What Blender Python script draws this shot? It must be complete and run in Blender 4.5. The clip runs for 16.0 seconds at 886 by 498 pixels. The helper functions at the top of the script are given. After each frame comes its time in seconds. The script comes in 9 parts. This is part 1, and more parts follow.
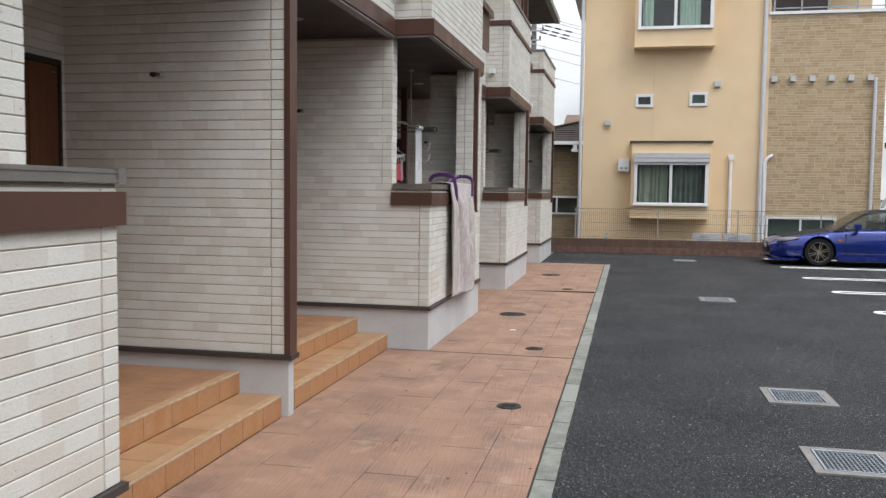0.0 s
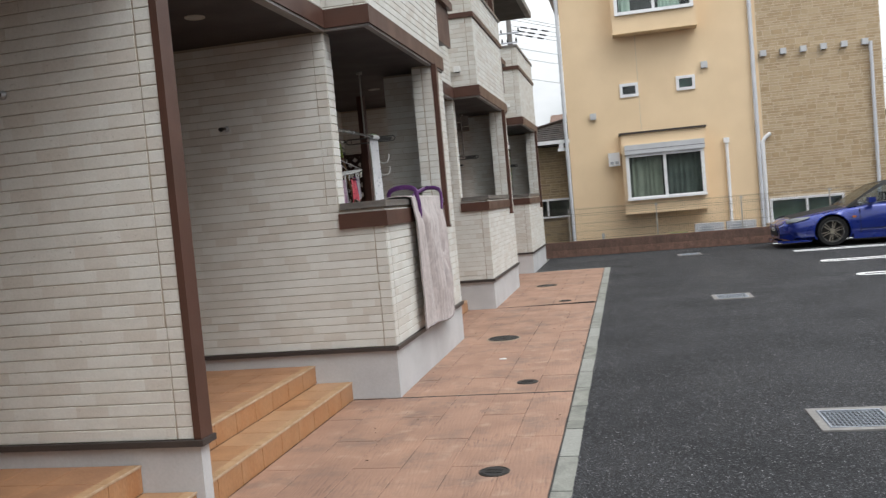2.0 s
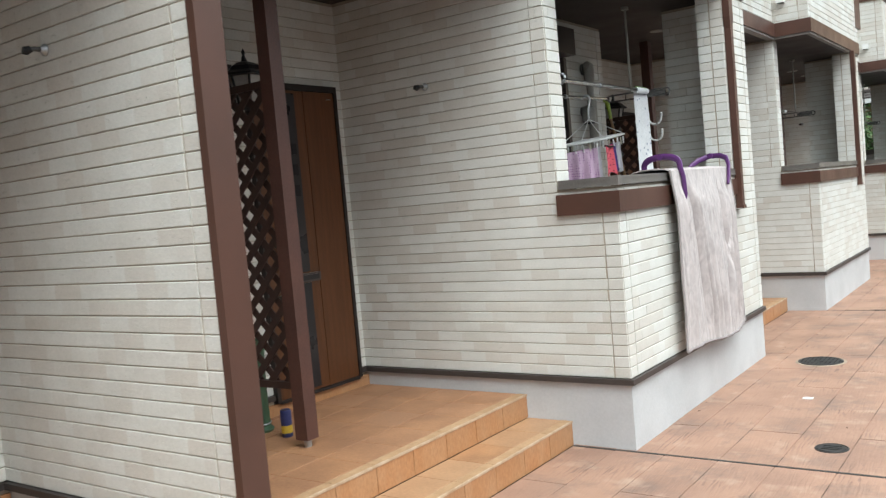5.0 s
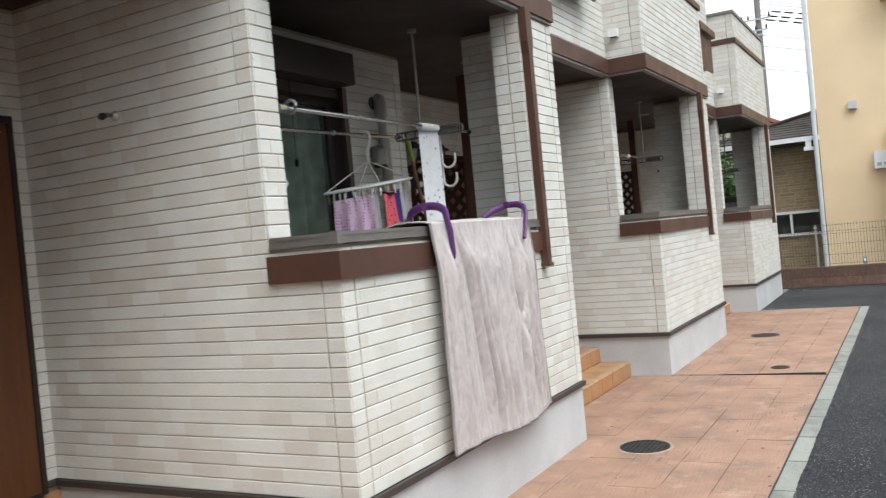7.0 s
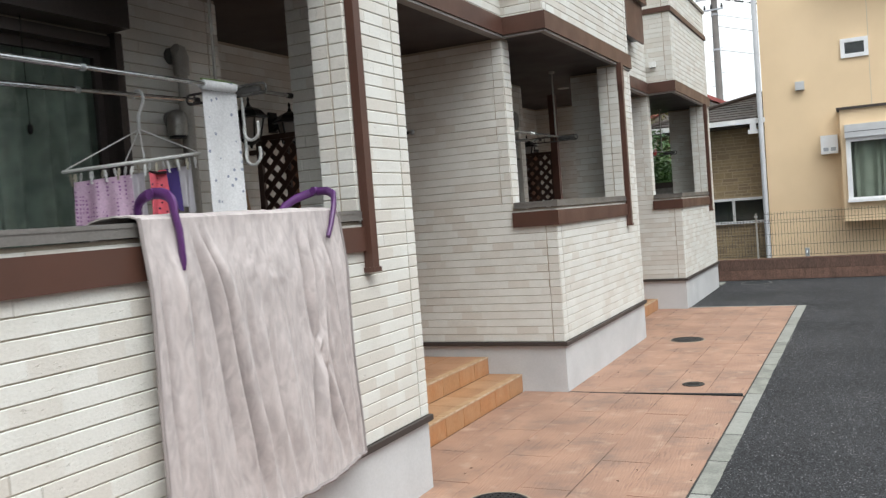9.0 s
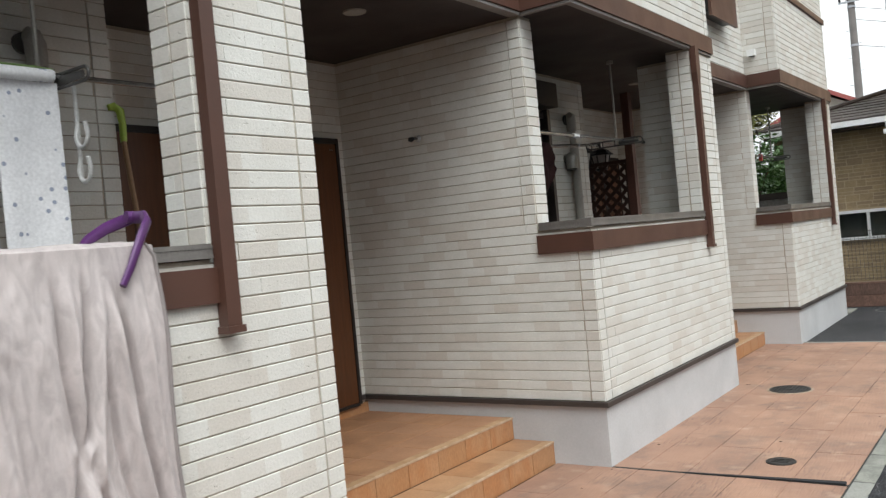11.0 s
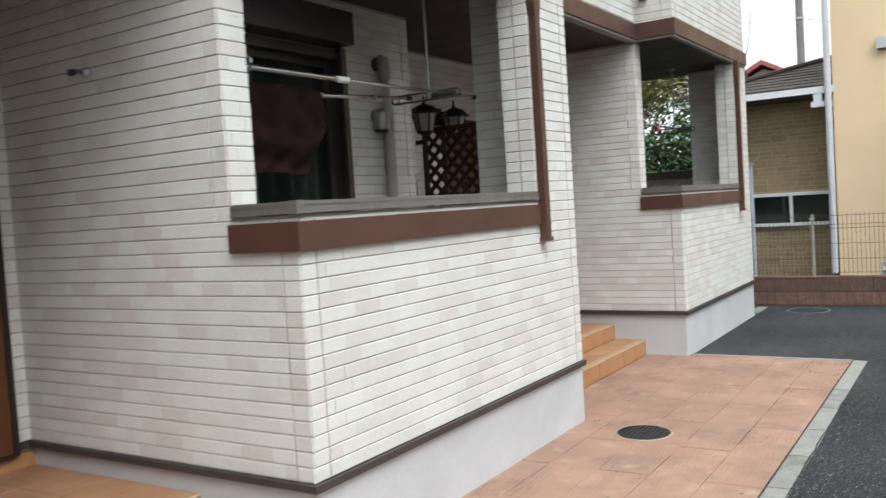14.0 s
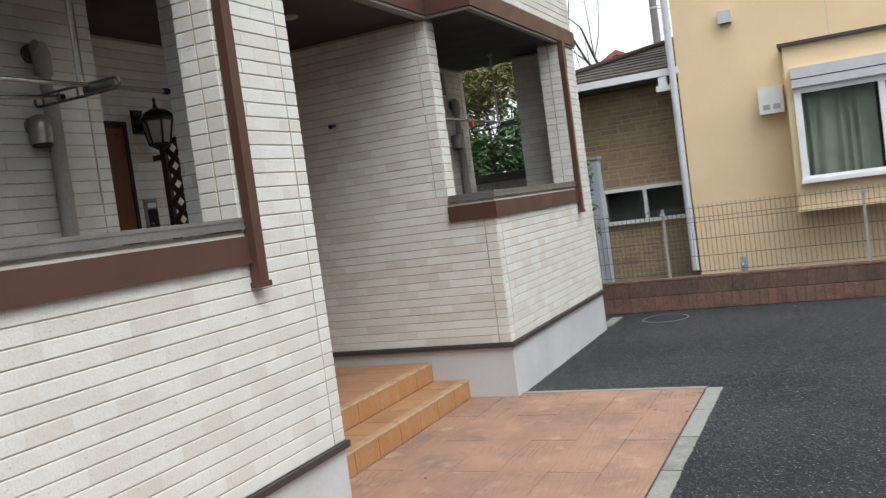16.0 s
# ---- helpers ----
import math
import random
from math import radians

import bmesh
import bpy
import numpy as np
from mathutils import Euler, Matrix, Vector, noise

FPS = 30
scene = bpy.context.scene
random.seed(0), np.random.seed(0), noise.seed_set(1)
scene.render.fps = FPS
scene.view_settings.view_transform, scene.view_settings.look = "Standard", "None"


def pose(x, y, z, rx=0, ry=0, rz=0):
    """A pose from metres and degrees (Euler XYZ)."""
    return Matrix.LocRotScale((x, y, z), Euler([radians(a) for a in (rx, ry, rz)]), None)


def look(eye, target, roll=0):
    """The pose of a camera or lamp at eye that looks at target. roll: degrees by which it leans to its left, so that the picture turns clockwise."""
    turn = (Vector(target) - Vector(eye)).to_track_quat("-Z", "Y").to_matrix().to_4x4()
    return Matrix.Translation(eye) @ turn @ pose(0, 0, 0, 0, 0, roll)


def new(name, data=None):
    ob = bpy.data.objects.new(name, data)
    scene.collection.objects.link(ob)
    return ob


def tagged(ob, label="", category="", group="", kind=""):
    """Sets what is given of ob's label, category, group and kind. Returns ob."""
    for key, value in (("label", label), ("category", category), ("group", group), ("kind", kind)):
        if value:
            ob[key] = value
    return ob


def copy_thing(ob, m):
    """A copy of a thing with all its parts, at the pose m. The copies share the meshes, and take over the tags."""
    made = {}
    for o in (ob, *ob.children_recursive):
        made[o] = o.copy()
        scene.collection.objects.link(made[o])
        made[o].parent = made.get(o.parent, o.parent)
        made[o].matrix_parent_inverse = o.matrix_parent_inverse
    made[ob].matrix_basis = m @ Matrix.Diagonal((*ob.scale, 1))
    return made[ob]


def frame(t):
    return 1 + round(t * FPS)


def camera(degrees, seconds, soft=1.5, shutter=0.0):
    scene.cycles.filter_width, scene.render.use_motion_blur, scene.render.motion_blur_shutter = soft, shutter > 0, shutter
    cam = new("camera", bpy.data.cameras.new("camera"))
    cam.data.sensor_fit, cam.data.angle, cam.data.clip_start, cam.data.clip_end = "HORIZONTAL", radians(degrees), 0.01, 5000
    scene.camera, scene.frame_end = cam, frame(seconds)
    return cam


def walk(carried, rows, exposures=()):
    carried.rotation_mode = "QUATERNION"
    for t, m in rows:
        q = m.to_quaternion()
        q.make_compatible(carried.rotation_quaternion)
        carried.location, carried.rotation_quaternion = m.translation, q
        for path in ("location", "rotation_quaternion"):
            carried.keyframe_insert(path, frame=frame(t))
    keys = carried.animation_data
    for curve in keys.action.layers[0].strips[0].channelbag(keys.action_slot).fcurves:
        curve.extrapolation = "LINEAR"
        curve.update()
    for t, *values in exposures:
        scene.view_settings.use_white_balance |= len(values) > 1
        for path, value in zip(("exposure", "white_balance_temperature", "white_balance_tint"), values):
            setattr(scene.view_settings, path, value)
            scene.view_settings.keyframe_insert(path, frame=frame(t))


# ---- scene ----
cam = camera(54.9, 16.0, 1.3, 0.3)
PATH = [
    (0, (0.206, -0.12, 1.589), (-0.216, 1.831, 1.453), 0.7),
    (0.5, (0.23, 0.213, 1.554), (-0.152, 2.174, 1.465), -1.6),
    (1, (0.274, 0.537, 1.579), (-0.09, 2.501, 1.478), -2.5),
    (1.5, (0.229, 0.936, 1.565), (-0.106, 2.905, 1.456), -2.4),
    (2, (0.238, 1.271, 1.564), (-0.186, 3.224, 1.463), -5.1),
    (2.5, (0.339, 1.641, 1.586), (-0.204, 3.563, 1.49), -6.9),
    (3, (0.343, 1.965, 1.565), (-0.306, 3.853, 1.44), -5.4),
    (3.5, (0.308, 2.289, 1.593), (-0.579, 4.078, 1.477), -5.6),
    (6, (0.421, 4.164, 1.589), (-0.759, 5.775, 1.479), -5.1),
    (6.5, (0.432, 4.592, 1.583), (-0.547, 6.333, 1.498), -2.8),
    (7, (0.552, 4.976, 1.573), (-0.419, 6.725, 1.553), -5.4),
    (7.5, (0.622, 5.382, 1.571), (-0.266, 7.169, 1.432), -5.0),
    (8, (0.581, 5.787, 1.583), (-0.196, 7.628, 1.488), -0.6),
    (8.5, (0.627, 6.159, 1.561), (-0.261, 7.951, 1.56), -3.5),
    (9, (0.675, 6.592, 1.599), (-0.221, 8.378, 1.52), -4.4),
    (11.5, (0.779, 8.762, 1.577), (-0.404, 10.374, 1.564), -5.5),
    (12, (0.817, 9.129, 1.589), (-0.308, 10.78, 1.493), -5.6),
    (12.5, (0.781, 9.537, 1.591), (-0.306, 11.211, 1.473), -2.8),
    (13, (0.78, 9.935, 1.563), (-0.484, 11.484, 1.516), -5.8),
    (13.5, (0.78, 10.348, 1.594), (-0.471, 11.906, 1.513), -5.7),
    (14, (0.743, 10.81, 1.59), (-0.327, 12.497, 1.493), -3.6),
    (14.5, (0.815, 11.264, 1.582), (-0.156, 13.013, 1.559), -6.7),
    (15, (0.833, 11.73, 1.598), (-0.073, 13.511, 1.495), -5.9),
    (15.5, (0.78, 12.222, 1.614), (0.006, 14.061, 1.478), -4.4),
    (16, (0.771, 12.71, 1.589), (-0.082, 14.516, 1.488), -7.7),
]

# seconds, stops, kelvin, tint
EXPOSURES = [(0.0, 0.34, 6350, 9), (2.5, 0.39, 6400, 8), (3.0, 0.76, 6300, 5), (3.5, 0.74, 6300, 5), (6.0, 1.12, 6100, 1), (7.0, 0.76, 6250, 5), (7.5, 0.89, 6250, 5), (8.0, 0.81, 6250, 5), (9.0, 0.67, 6350, 6), (11.5, 0.56, 6400, 6), (12.0, 0.76, 6300, 4), (13.0, 0.83, 6250, 4), (14.0, 0.78, 6200, 6), (15.0, 0.6, 6200, 7), (16.0, 0.56, 6300, 7)]
walk(cam, [(t, look(eye, target, roll)) for t, eye, target, roll in PATH], EXPOSURES)

# ---- sky and sun ----
def make_world():
    w = bpy.data.worlds.new("overcast_sky")
    scene.world = w
    w.use_nodes = True
    nt = w.node_tree
    nt.nodes.clear()
    out = nt.nodes.new("ShaderNodeOutputWorld")
    bg = nt.nodes.new("ShaderNodeBackground")
    sky = nt.nodes.new("ShaderNodeTexSky")
    sky.sky_type = "NISHITA"
    sky.sun_disc = False
    sky.sun_elevation, sky.sun_rotation = radians(SUN_ELEV), radians(SUN_ROT)
    sky.air_density, sky.dust_density, sky.ozone_density = 1.0, 3.0, 1.0
    hsv = nt.nodes.new("ShaderNodeHueSaturation")
    hsv.inputs["Saturation"].default_value = 0.55
    tc = nt.nodes.new("ShaderNodeTexCoord")
    mp = nt.nodes.new("ShaderNodeMapping")
    mp.inputs["Scale"].default_value = (1.0, 1.0, 2.6)
    nz = nt.nodes.new("ShaderNodeTexNoise")
    nz.inputs["Scale"].default_value, nz.inputs["Detail"].default_value = 2.2, 7.0
    rp = nt.nodes.new("ShaderNodeValToRGB")
    rp.color_ramp.elements[0].position, rp.color_ramp.elements[1].position = 0.22, 0.50
    mx = nt.nodes.new("ShaderNodeMix")
    mx.data_type = "RGBA"
    # the cloud layer is brighter overhead than at the horizon
    sp = nt.nodes.new("ShaderNodeSeparateXYZ")
    el = nt.nodes.new("ShaderNodeMapRange")
    el.inputs[1].default_value, el.inputs[2].default_value = 0.0, 1.0
    el.inputs[3].default_value, el.inputs[4].default_value = 0.62, 1.5
    cl = nt.nodes.new("ShaderNodeVectorMath")
    cl.operation = "SCALE"
    cl.inputs[0].default_value = CLOUD[:3]
    nt.links.new(tc.outputs["Generated"], sp.inputs[0])
    nt.links.new(sp.outputs[2], el.inputs[0])
    nt.links.new(el.outputs[0], cl.inputs["Scale"])
    nt.links.new(cl.outputs[0], mx.inputs[7])
    nt.links.new(sky.outputs[0], hsv.inputs["Color"])
    nt.links.new(tc.outputs["Generated"], mp.inputs["Vector"])
    nt.links.new(mp.outputs[0], nz.inputs["Vector"])
    nt.links.new(nz.outputs[0], rp.inputs[0])
    nt.links.new(rp.outputs[0], mx.inputs[0])
    nt.links.new(hsv.outputs[0], mx.inputs[6])
    nt.links.new(mx.outputs[2], bg.inputs["Color"])
    bg.inputs["Strength"].default_value = SKY_STRENGTH
    nt.links.new(bg.outputs[0], out.inputs["Surface"])


SUN_ELEV, SUN_ROT = 55.0, 124.0
CLOUD = (11.0, 11.2, 11.5, 1.0)
SKY_STRENGTH = 0.10
make_world()
sun_data = bpy.data.lights.new("sun", "SUN")
sun_data.energy, sun_data.angle, sun_data.color = 1.6, radians(40), (1.0, 0.99, 0.97)
sun = new("sun", sun_data)
sun.matrix_world = look((27, -8, 47), (0, 10, 0))


# ---- materials ----
def mat(name, col, col2=None, scale=3.0, fine=90.0, rough=0.6, metal=0.0, bump=0.15, dist=0.003,
        rand=None, rand_fac=1.0, ra=0.25, rb=1.0, island=False, spec=0.4, fine_amt=0.12, coat=0.0, lo=0.35, hi=0.65, stretch=None, trans=0.0):
    m = bpy.data.materials.new(name)
    m.use_nodes = True
    nt = m.node_tree
    b = nt.nodes["Principled BSDF"]
    L = nt.links.new
    geo = nt.nodes.new("ShaderNodeNewGeometry")
    vec = geo.outputs["Position"]
    if stretch:
        mp = nt.nodes.new("ShaderNodeMapping")
        mp.inputs["Scale"].default_value = stretch
        L(vec, mp.inputs["Vector"])
        vec = mp.outputs[0]
    n1 = nt.nodes.new("ShaderNodeTexNoise")
    n1.inputs["Scale"].default_value, n1.inputs["Detail"].default_value = scale, 5.0
    L(vec, n1.inputs["Vector"])
    n2 = nt.nodes.new("ShaderNodeTexNoise")
    n2.inputs["Scale"].default_value, n2.inputs["Detail"].default_value = fine, 3.0
    L(vec, n2.inputs["Vector"])
    r1 = nt.nodes.new("ShaderNodeMapRange")
    r1.inputs[1].default_value, r1.inputs[2].default_value = lo, hi
    L(n1.outputs[0], r1.inputs[0])
    mx = nt.nodes.new("ShaderNodeMix")
    mx.data_type = "RGBA"
    mx.inputs[6].default_value = (*col, 1)
    mx.inputs[7].default_value = (*(col2 or [c * 0.82 for c in col]), 1)
    L(r1.outputs[0], mx.inputs[0])
    colour = mx.outputs[2]
    if rand:
        if island:
            rnd = geo.outputs["Random Per Island"]
        else:
            rnd = nt.nodes.new("ShaderNodeObjectInfo").outputs["Random"]
        rr = nt.nodes.new("ShaderNodeMapRange")
        rr.inputs[1].default_value, rr.inputs[2].default_value = ra, rb
        rr.inputs[4].default_value = rand_fac
        L(rnd, rr.inputs[0])
        m2 = nt.nodes.new("ShaderNodeMix")
        m2.data_type = "RGBA"
        m2.inputs[7].default_value = (*rand, 1)
        L(rr.outputs[0], m2.inputs[0])
        L(colour, m2.inputs[6])
        colour = m2.outputs[2]
    fr = nt.nodes.new("ShaderNodeMapRange")
    fr.inputs[1].default_value, fr.inputs[2].default_value = 0.25, 0.75
    fr.inputs[3].default_value, fr.inputs[4].default_value = 1 - fine_amt, 1 + fine_amt
    L(n2.outputs[0], fr.inputs[0])
    m3 = nt.nodes.new("ShaderNodeVectorMath")
    m3.operation = "SCALE"
    L(colour, m3.inputs[0])
    L(fr.outputs[0], m3.inputs["Scale"])
    L(m3.outputs[0], b.inputs["Base Color"])
    b.inputs["Roughness"].default_value = rough
    rv = nt.nodes.new("ShaderNodeMapRange")
    rv.inputs[3].default_value, rv.inputs[4].default_value = max(rough - 0.12, 0.02), min(rough + 0.12, 1)
    L(n1.outputs[0], rv.inputs[0])
    L(rv.outputs[0], b.inputs["Roughness"])
    b.inputs["Metallic"].default_value = metal
    b.inputs["Specular IOR Level"].default_value = spec
    b.inputs["Coat Weight"].default_value = coat
    b.inputs["Coat Roughness"].default_value = 0.06
    if trans:
        b.inputs["Transmission Weight"].default_value = trans
    if bump:
        bp = nt.nodes.new("ShaderNodeBump")
        bp.inputs["Strength"].default_value, bp.inputs["Distance"].default_value = bump, dist
        L(n2.outputs[0], bp.inputs["Height"])
        L(bp.outputs[0], b.inputs["Normal"])
    return m


def glass(name, tint, gloss_rough=0.02, ior=1.5):
    """A pane: clear for what lies behind it, with the mirror gloss of glass."""
    m = bpy.data.materials.new(name)
    m.use_nodes = True
    nt = m.node_tree
    nt.nodes.clear()
    out = nt.nodes.new("ShaderNodeOutputMaterial")
    tr = nt.nodes.new("ShaderNodeBsdfTransparent")
    tr.inputs[0].default_value = (*tint, 1)
    gl = nt.nodes.new("ShaderNodeBsdfGlossy")
    gl.inputs["Roughness"].default_value = gloss_rough
    lw = nt.nodes.new("ShaderNodeLayerWeight")
    lw.inputs[0].default_value = 0.5
    pw = nt.nodes.new("ShaderNodeMath")
    pw.operation = "POWER"
    pw.inputs[1].default_value = 5.0
    nt.links.new(lw.outputs["Facing"], pw.inputs[0])
    f0 = ((ior - 1) / (ior + 1)) ** 2
    fr = nt.nodes.new("ShaderNodeMath")
    fr.operation = "MULTIPLY_ADD"
    fr.inputs[1].default_value, fr.inputs[2].default_value = 1 - f0, f0
    nt.links.new(pw.outputs[0], fr.inputs[0])
    mx = nt.nodes.new("ShaderNodeMixShader")
    nt.links.new(fr.outputs[0], mx.inputs[0])
    nt.links.new(tr.outputs[0], mx.inputs[1])
    nt.links.new(gl.outputs[0], mx.inputs[2])
    nt.links.new(mx.outputs[0], out.inputs[0])
    return m


def mat_asphalt():
    m = mat("asphalt", (0.044, 0.045, 0.0495), (0.031, 0.032, 0.0355), scale=0.9, fine=170, rough=0.78, bump=0.8, dist=0.010, fine_amt=0.8, spec=0.25)
    nt = m.node_tree
    b = nt.nodes["Principled BSDF"]
    src = b.inputs["Base Color"].links[0].from_socket
    geo = nt.nodes.new("ShaderNodeNewGeometry")
    v = nt.nodes.new("ShaderNodeTexVoronoi")
    v.inputs["Scale"].default_value = 135
    nt.links.new(geo.outputs["Position"], v.inputs["Vector"])
    sep = nt.nodes.new("ShaderNodeSeparateColor")
    nt.links.new(v.outputs["Color"], sep.inputs[0])
    r = nt.nodes.new("ShaderNodeMapRange")
    r.inputs[1].default_value, r.inputs[2].default_value, r.inputs[4].default_value = 0.925, 1.0, 0.8
    nt.links.new(sep.outputs[0], r.inputs[0])
    mx = nt.nodes.new("ShaderNodeMix")
    mx.data_type = "RGBA"
    mx.inputs[7].default_value = (0.34, 0.34, 0.345, 1)
    nt.links.new(r.outputs[0], mx.inputs[0])
    nt.links.new(src, mx.inputs[6])
    # pale dusty patches
    d = nt.nodes.new("ShaderNodeTexNoise")
    d.inputs["Scale"].default_value, d.inputs["Detail"].default_value = 0.35, 8.0
    nt.links.new(geo.outputs["Position"], d.inputs["Vector"])
    dr = nt.nodes.new("ShaderNodeMapRange")
    dr.inputs[1].default_value, dr.inputs[2].default_value, dr.inputs[4].default_value = 0.58, 0.80, 0.30
    nt.links.new(d.outputs[0], dr.inputs[0])
    m2 = nt.nodes.new("ShaderNodeMix")
    m2.data_type = "RGBA"
    m2.inputs[7].default_value = (0.13, 0.13, 0.13, 1)
    nt.links.new(dr.outputs[0], m2.inputs[0])
    nt.links.new(mx.outputs[2], m2.inputs[6])
    # aggregate grains stand apart by dark gaps
    g = nt.nodes.new("ShaderNodeTexVoronoi")
    g.inputs["Scale"].default_value = 125
    nt.links.new(geo.outputs["Position"], g.inputs["Vector"])
    gs = nt.nodes.new("ShaderNodeSeparateColor")
    nt.links.new(g.outputs["Color"], gs.inputs[0])
    lift = nt.nodes.new("ShaderNodeMapRange")
    lift.inputs[3].default_value, lift.inputs[4].default_value = 0.45, 2.3
    nt.links.new(gs.outputs[1], lift.inputs[0])
    gap = nt.nodes.new("ShaderNodeMapRange")
    gap.inputs[1].default_value, gap.inputs[2].default_value = 0.30, 0.72
    gap.inputs[3].default_value, gap.inputs[4].default_value = 1.0, 0.2
    nt.links.new(g.outputs["Distance"], gap.inputs[0])
    mul = nt.nodes.new("ShaderNodeMath")
    mul.operation = "MULTIPLY"
    nt.links.new(lift.outputs[0], mul.inputs[0])
    nt.links.new(gap.outputs[0], mul.inputs[1])
    sc = nt.nodes.new("ShaderNodeVectorMath")
    sc.operation = "SCALE"
    nt.links.new(m2.outputs[2], sc.inputs[0])
    nt.links.new(mul.outputs[0], sc.inputs["Scale"])
    nt.links.new(sc.outputs[0], b.inputs["Base Color"])
    bp = nt.nodes.new("ShaderNodeBump")
    bp.inputs["Strength"].default_value, bp.inputs["Distance"].default_value = 1.0, 0.006
    bp.invert = True
    nt.links.new(g.outputs["Distance"], bp.inputs["Height"])
    nt.links.new(b.inputs["Normal"].links[0].from_socket, bp.inputs["Normal"])
    nt.links.new(bp.outputs[0], b.inputs["Normal"])
    return m


def mat_stamped():
    """Stamped concrete: terracotta, wood-grain relief along the planks, dark release-agent stains."""
    m = mat("stamped_concrete", (0.358, 0.212, 0.146), (0.262, 0.156, 0.112), scale=2.2, fine=60, rough=0.62, bump=0.0,
            rand=(0.315, 0.190, 0.136), rand_fac=0.5, fine_amt=0.06, spec=0.4)
    nt = m.node_tree
    b = nt.nodes["Principled BSDF"]
    src = b.inputs["Base Color"].links[0].from_socket
    geo = nt.nodes.new("ShaderNodeNewGeometry")
    st = nt.nodes.new("ShaderNodeTexNoise")
    st.inputs["Scale"].default_value, st.inputs["Detail"].default_value = 2.6, 10.0
    st.inputs["Roughness"].default_value = 0.68
    nt.links.new(geo.outputs["Position"], st.inputs["Vector"])
    r = nt.nodes.new("ShaderNodeMapRange")
    r.inputs[1].default_value, r.inputs[2].default_value, r.inputs[4].default_value = 0.50, 0.70, 0.80
    nt.links.new(st.outputs[0], r.inputs[0])
    mx = nt.nodes.new("ShaderNodeMix")
    mx.data_type = "RGBA"
    mx.inputs[7].default_value = (0.158, 0.112, 0.092, 1)
    nt.links.new(r.outputs[0], mx.inputs[0])
    nt.links.new(src, mx.inputs[6])
    nt.links.new(mx.outputs[2], b.inputs["Base Color"])
    tc = nt.nodes.new("ShaderNodeTexCoord")
    oi = nt.nodes.new("ShaderNodeObjectInfo")
    add = nt.nodes.new("ShaderNodeVectorMath")
    add.operation = "MULTIPLY_ADD"
    add.inputs[1].default_value = (1, 0.14, 1)
    sc = nt.nodes.new("ShaderNodeVectorMath")
    sc.operation = "SCALE"
    sc.inputs[0].default_value = (0.9, 0.5, 0)
    nt.links.new(oi.outputs["Random"], sc.inputs["Scale"])
    nt.links.new(tc.outputs["Object"], add.inputs[0])
    nt.links.new(sc.outputs[0], add.inputs[2])
    wv = nt.nodes.new("ShaderNodeTexWave")
    wv.wave_type, wv.rings_direction = "RINGS", "Z"
    wv.inputs["Scale"].default_value, wv.inputs["Distortion"].default_value = 13.0, 11.0
    wv.inputs["Detail"].default_value, wv.inputs["Detail Scale"].default_value = 4.0, 1.8
    nt.links.new(add.outputs[0], wv.inputs["Vector"])
    # fine streaks along the planks, with a trace of cathedral figure
    sk = nt.nodes.new("ShaderNodeVectorMath")
    sk.operation = "MULTIPLY"
    sk.inputs[1].default_value = (40, 1.9, 1)
    nt.links.new(tc.outputs["Object"], sk.inputs[0])
    so = nt.nodes.new("ShaderNodeVectorMath")
    so.operation = "ADD"
    nt.links.new(sk.outputs[0], so.inputs[0])
    nt.links.new(sc.outputs[0], so.inputs[1])
    sn = nt.nodes.new("ShaderNodeTexNoise")
    sn.inputs["Scale"].default_value, sn.inputs["Detail"].default_value, sn.inputs["Distortion"].default_value = 1.0, 6.0, 1.7
    nt.links.new(so.outputs[0], sn.inputs["Vector"])
    hm = nt.nodes.new("ShaderNodeMath")
    hm.operation = "MULTIPLY_ADD"
    hm.inputs[1].default_value = 0.24
    nt.links.new(wv.outputs[1], hm.inputs[0])
    nt.links.new(sn.outputs[0], hm.inputs[2])
    bp = nt.nodes.new("ShaderNodeBump")
    bp.inputs["Strength"].default_value, bp.inputs["Distance"].default_value = 0.55, 0.007
    nt.links.new(hm.outputs[0], bp.inputs["Height"])
    nt.links.new(bp.outputs[0], b.inputs["Normal"])
    # release agent left in the grain, worn off in places; pale scuffed patches
    gm = nt.nodes.new("ShaderNodeMapRange")
    gm.inputs[1].default_value, gm.inputs[2].default_value, gm.inputs[4].default_value = 0.58, 0.40, 0.60
    nt.links.new(hm.outputs[0], gm.inputs[0])
    wn = nt.nodes.new("ShaderNodeTexNoise")
    wn.inputs["Scale"].default_value, wn.inputs["Detail"].default_value = 2.3, 4.0
    nt.links.new(geo.outputs["Position"], wn.inputs["Vector"])
    wr = nt.nodes.new("ShaderNodeMapRange")
    wr.inputs[1].default_value, wr.inputs[2].default_value = 0.50, 0.66
    nt.links.new(wn.outputs[0], wr.inputs[0])
    gf = nt.nodes.new("ShaderNodeMath")
    gf.operation = "MULTIPLY"
    nt.links.new(gm.outputs[0], gf.inputs[0])
    nt.links.new(wr.outputs[0], gf.inputs[1])
    g2 = nt.nodes.new("ShaderNodeMix")
    g2.data_type = "RGBA"
    g2.inputs[7].default_value = (0.115, 0.068, 0.054, 1)
    nt.links.new(gf.outputs[0], g2.inputs[0])
    nt.links.new(mx.outputs[2], g2.inputs[6])
    pn = nt.nodes.new("ShaderNodeTexNoise")
    pn.inputs["Scale"].default_value, pn.inputs["Detail"].default_value = 5.5, 6.0
    nt.links.new(geo.outputs["Position"], pn.inputs["Vector"])
    pr = nt.nodes.new("ShaderNodeMapRange")
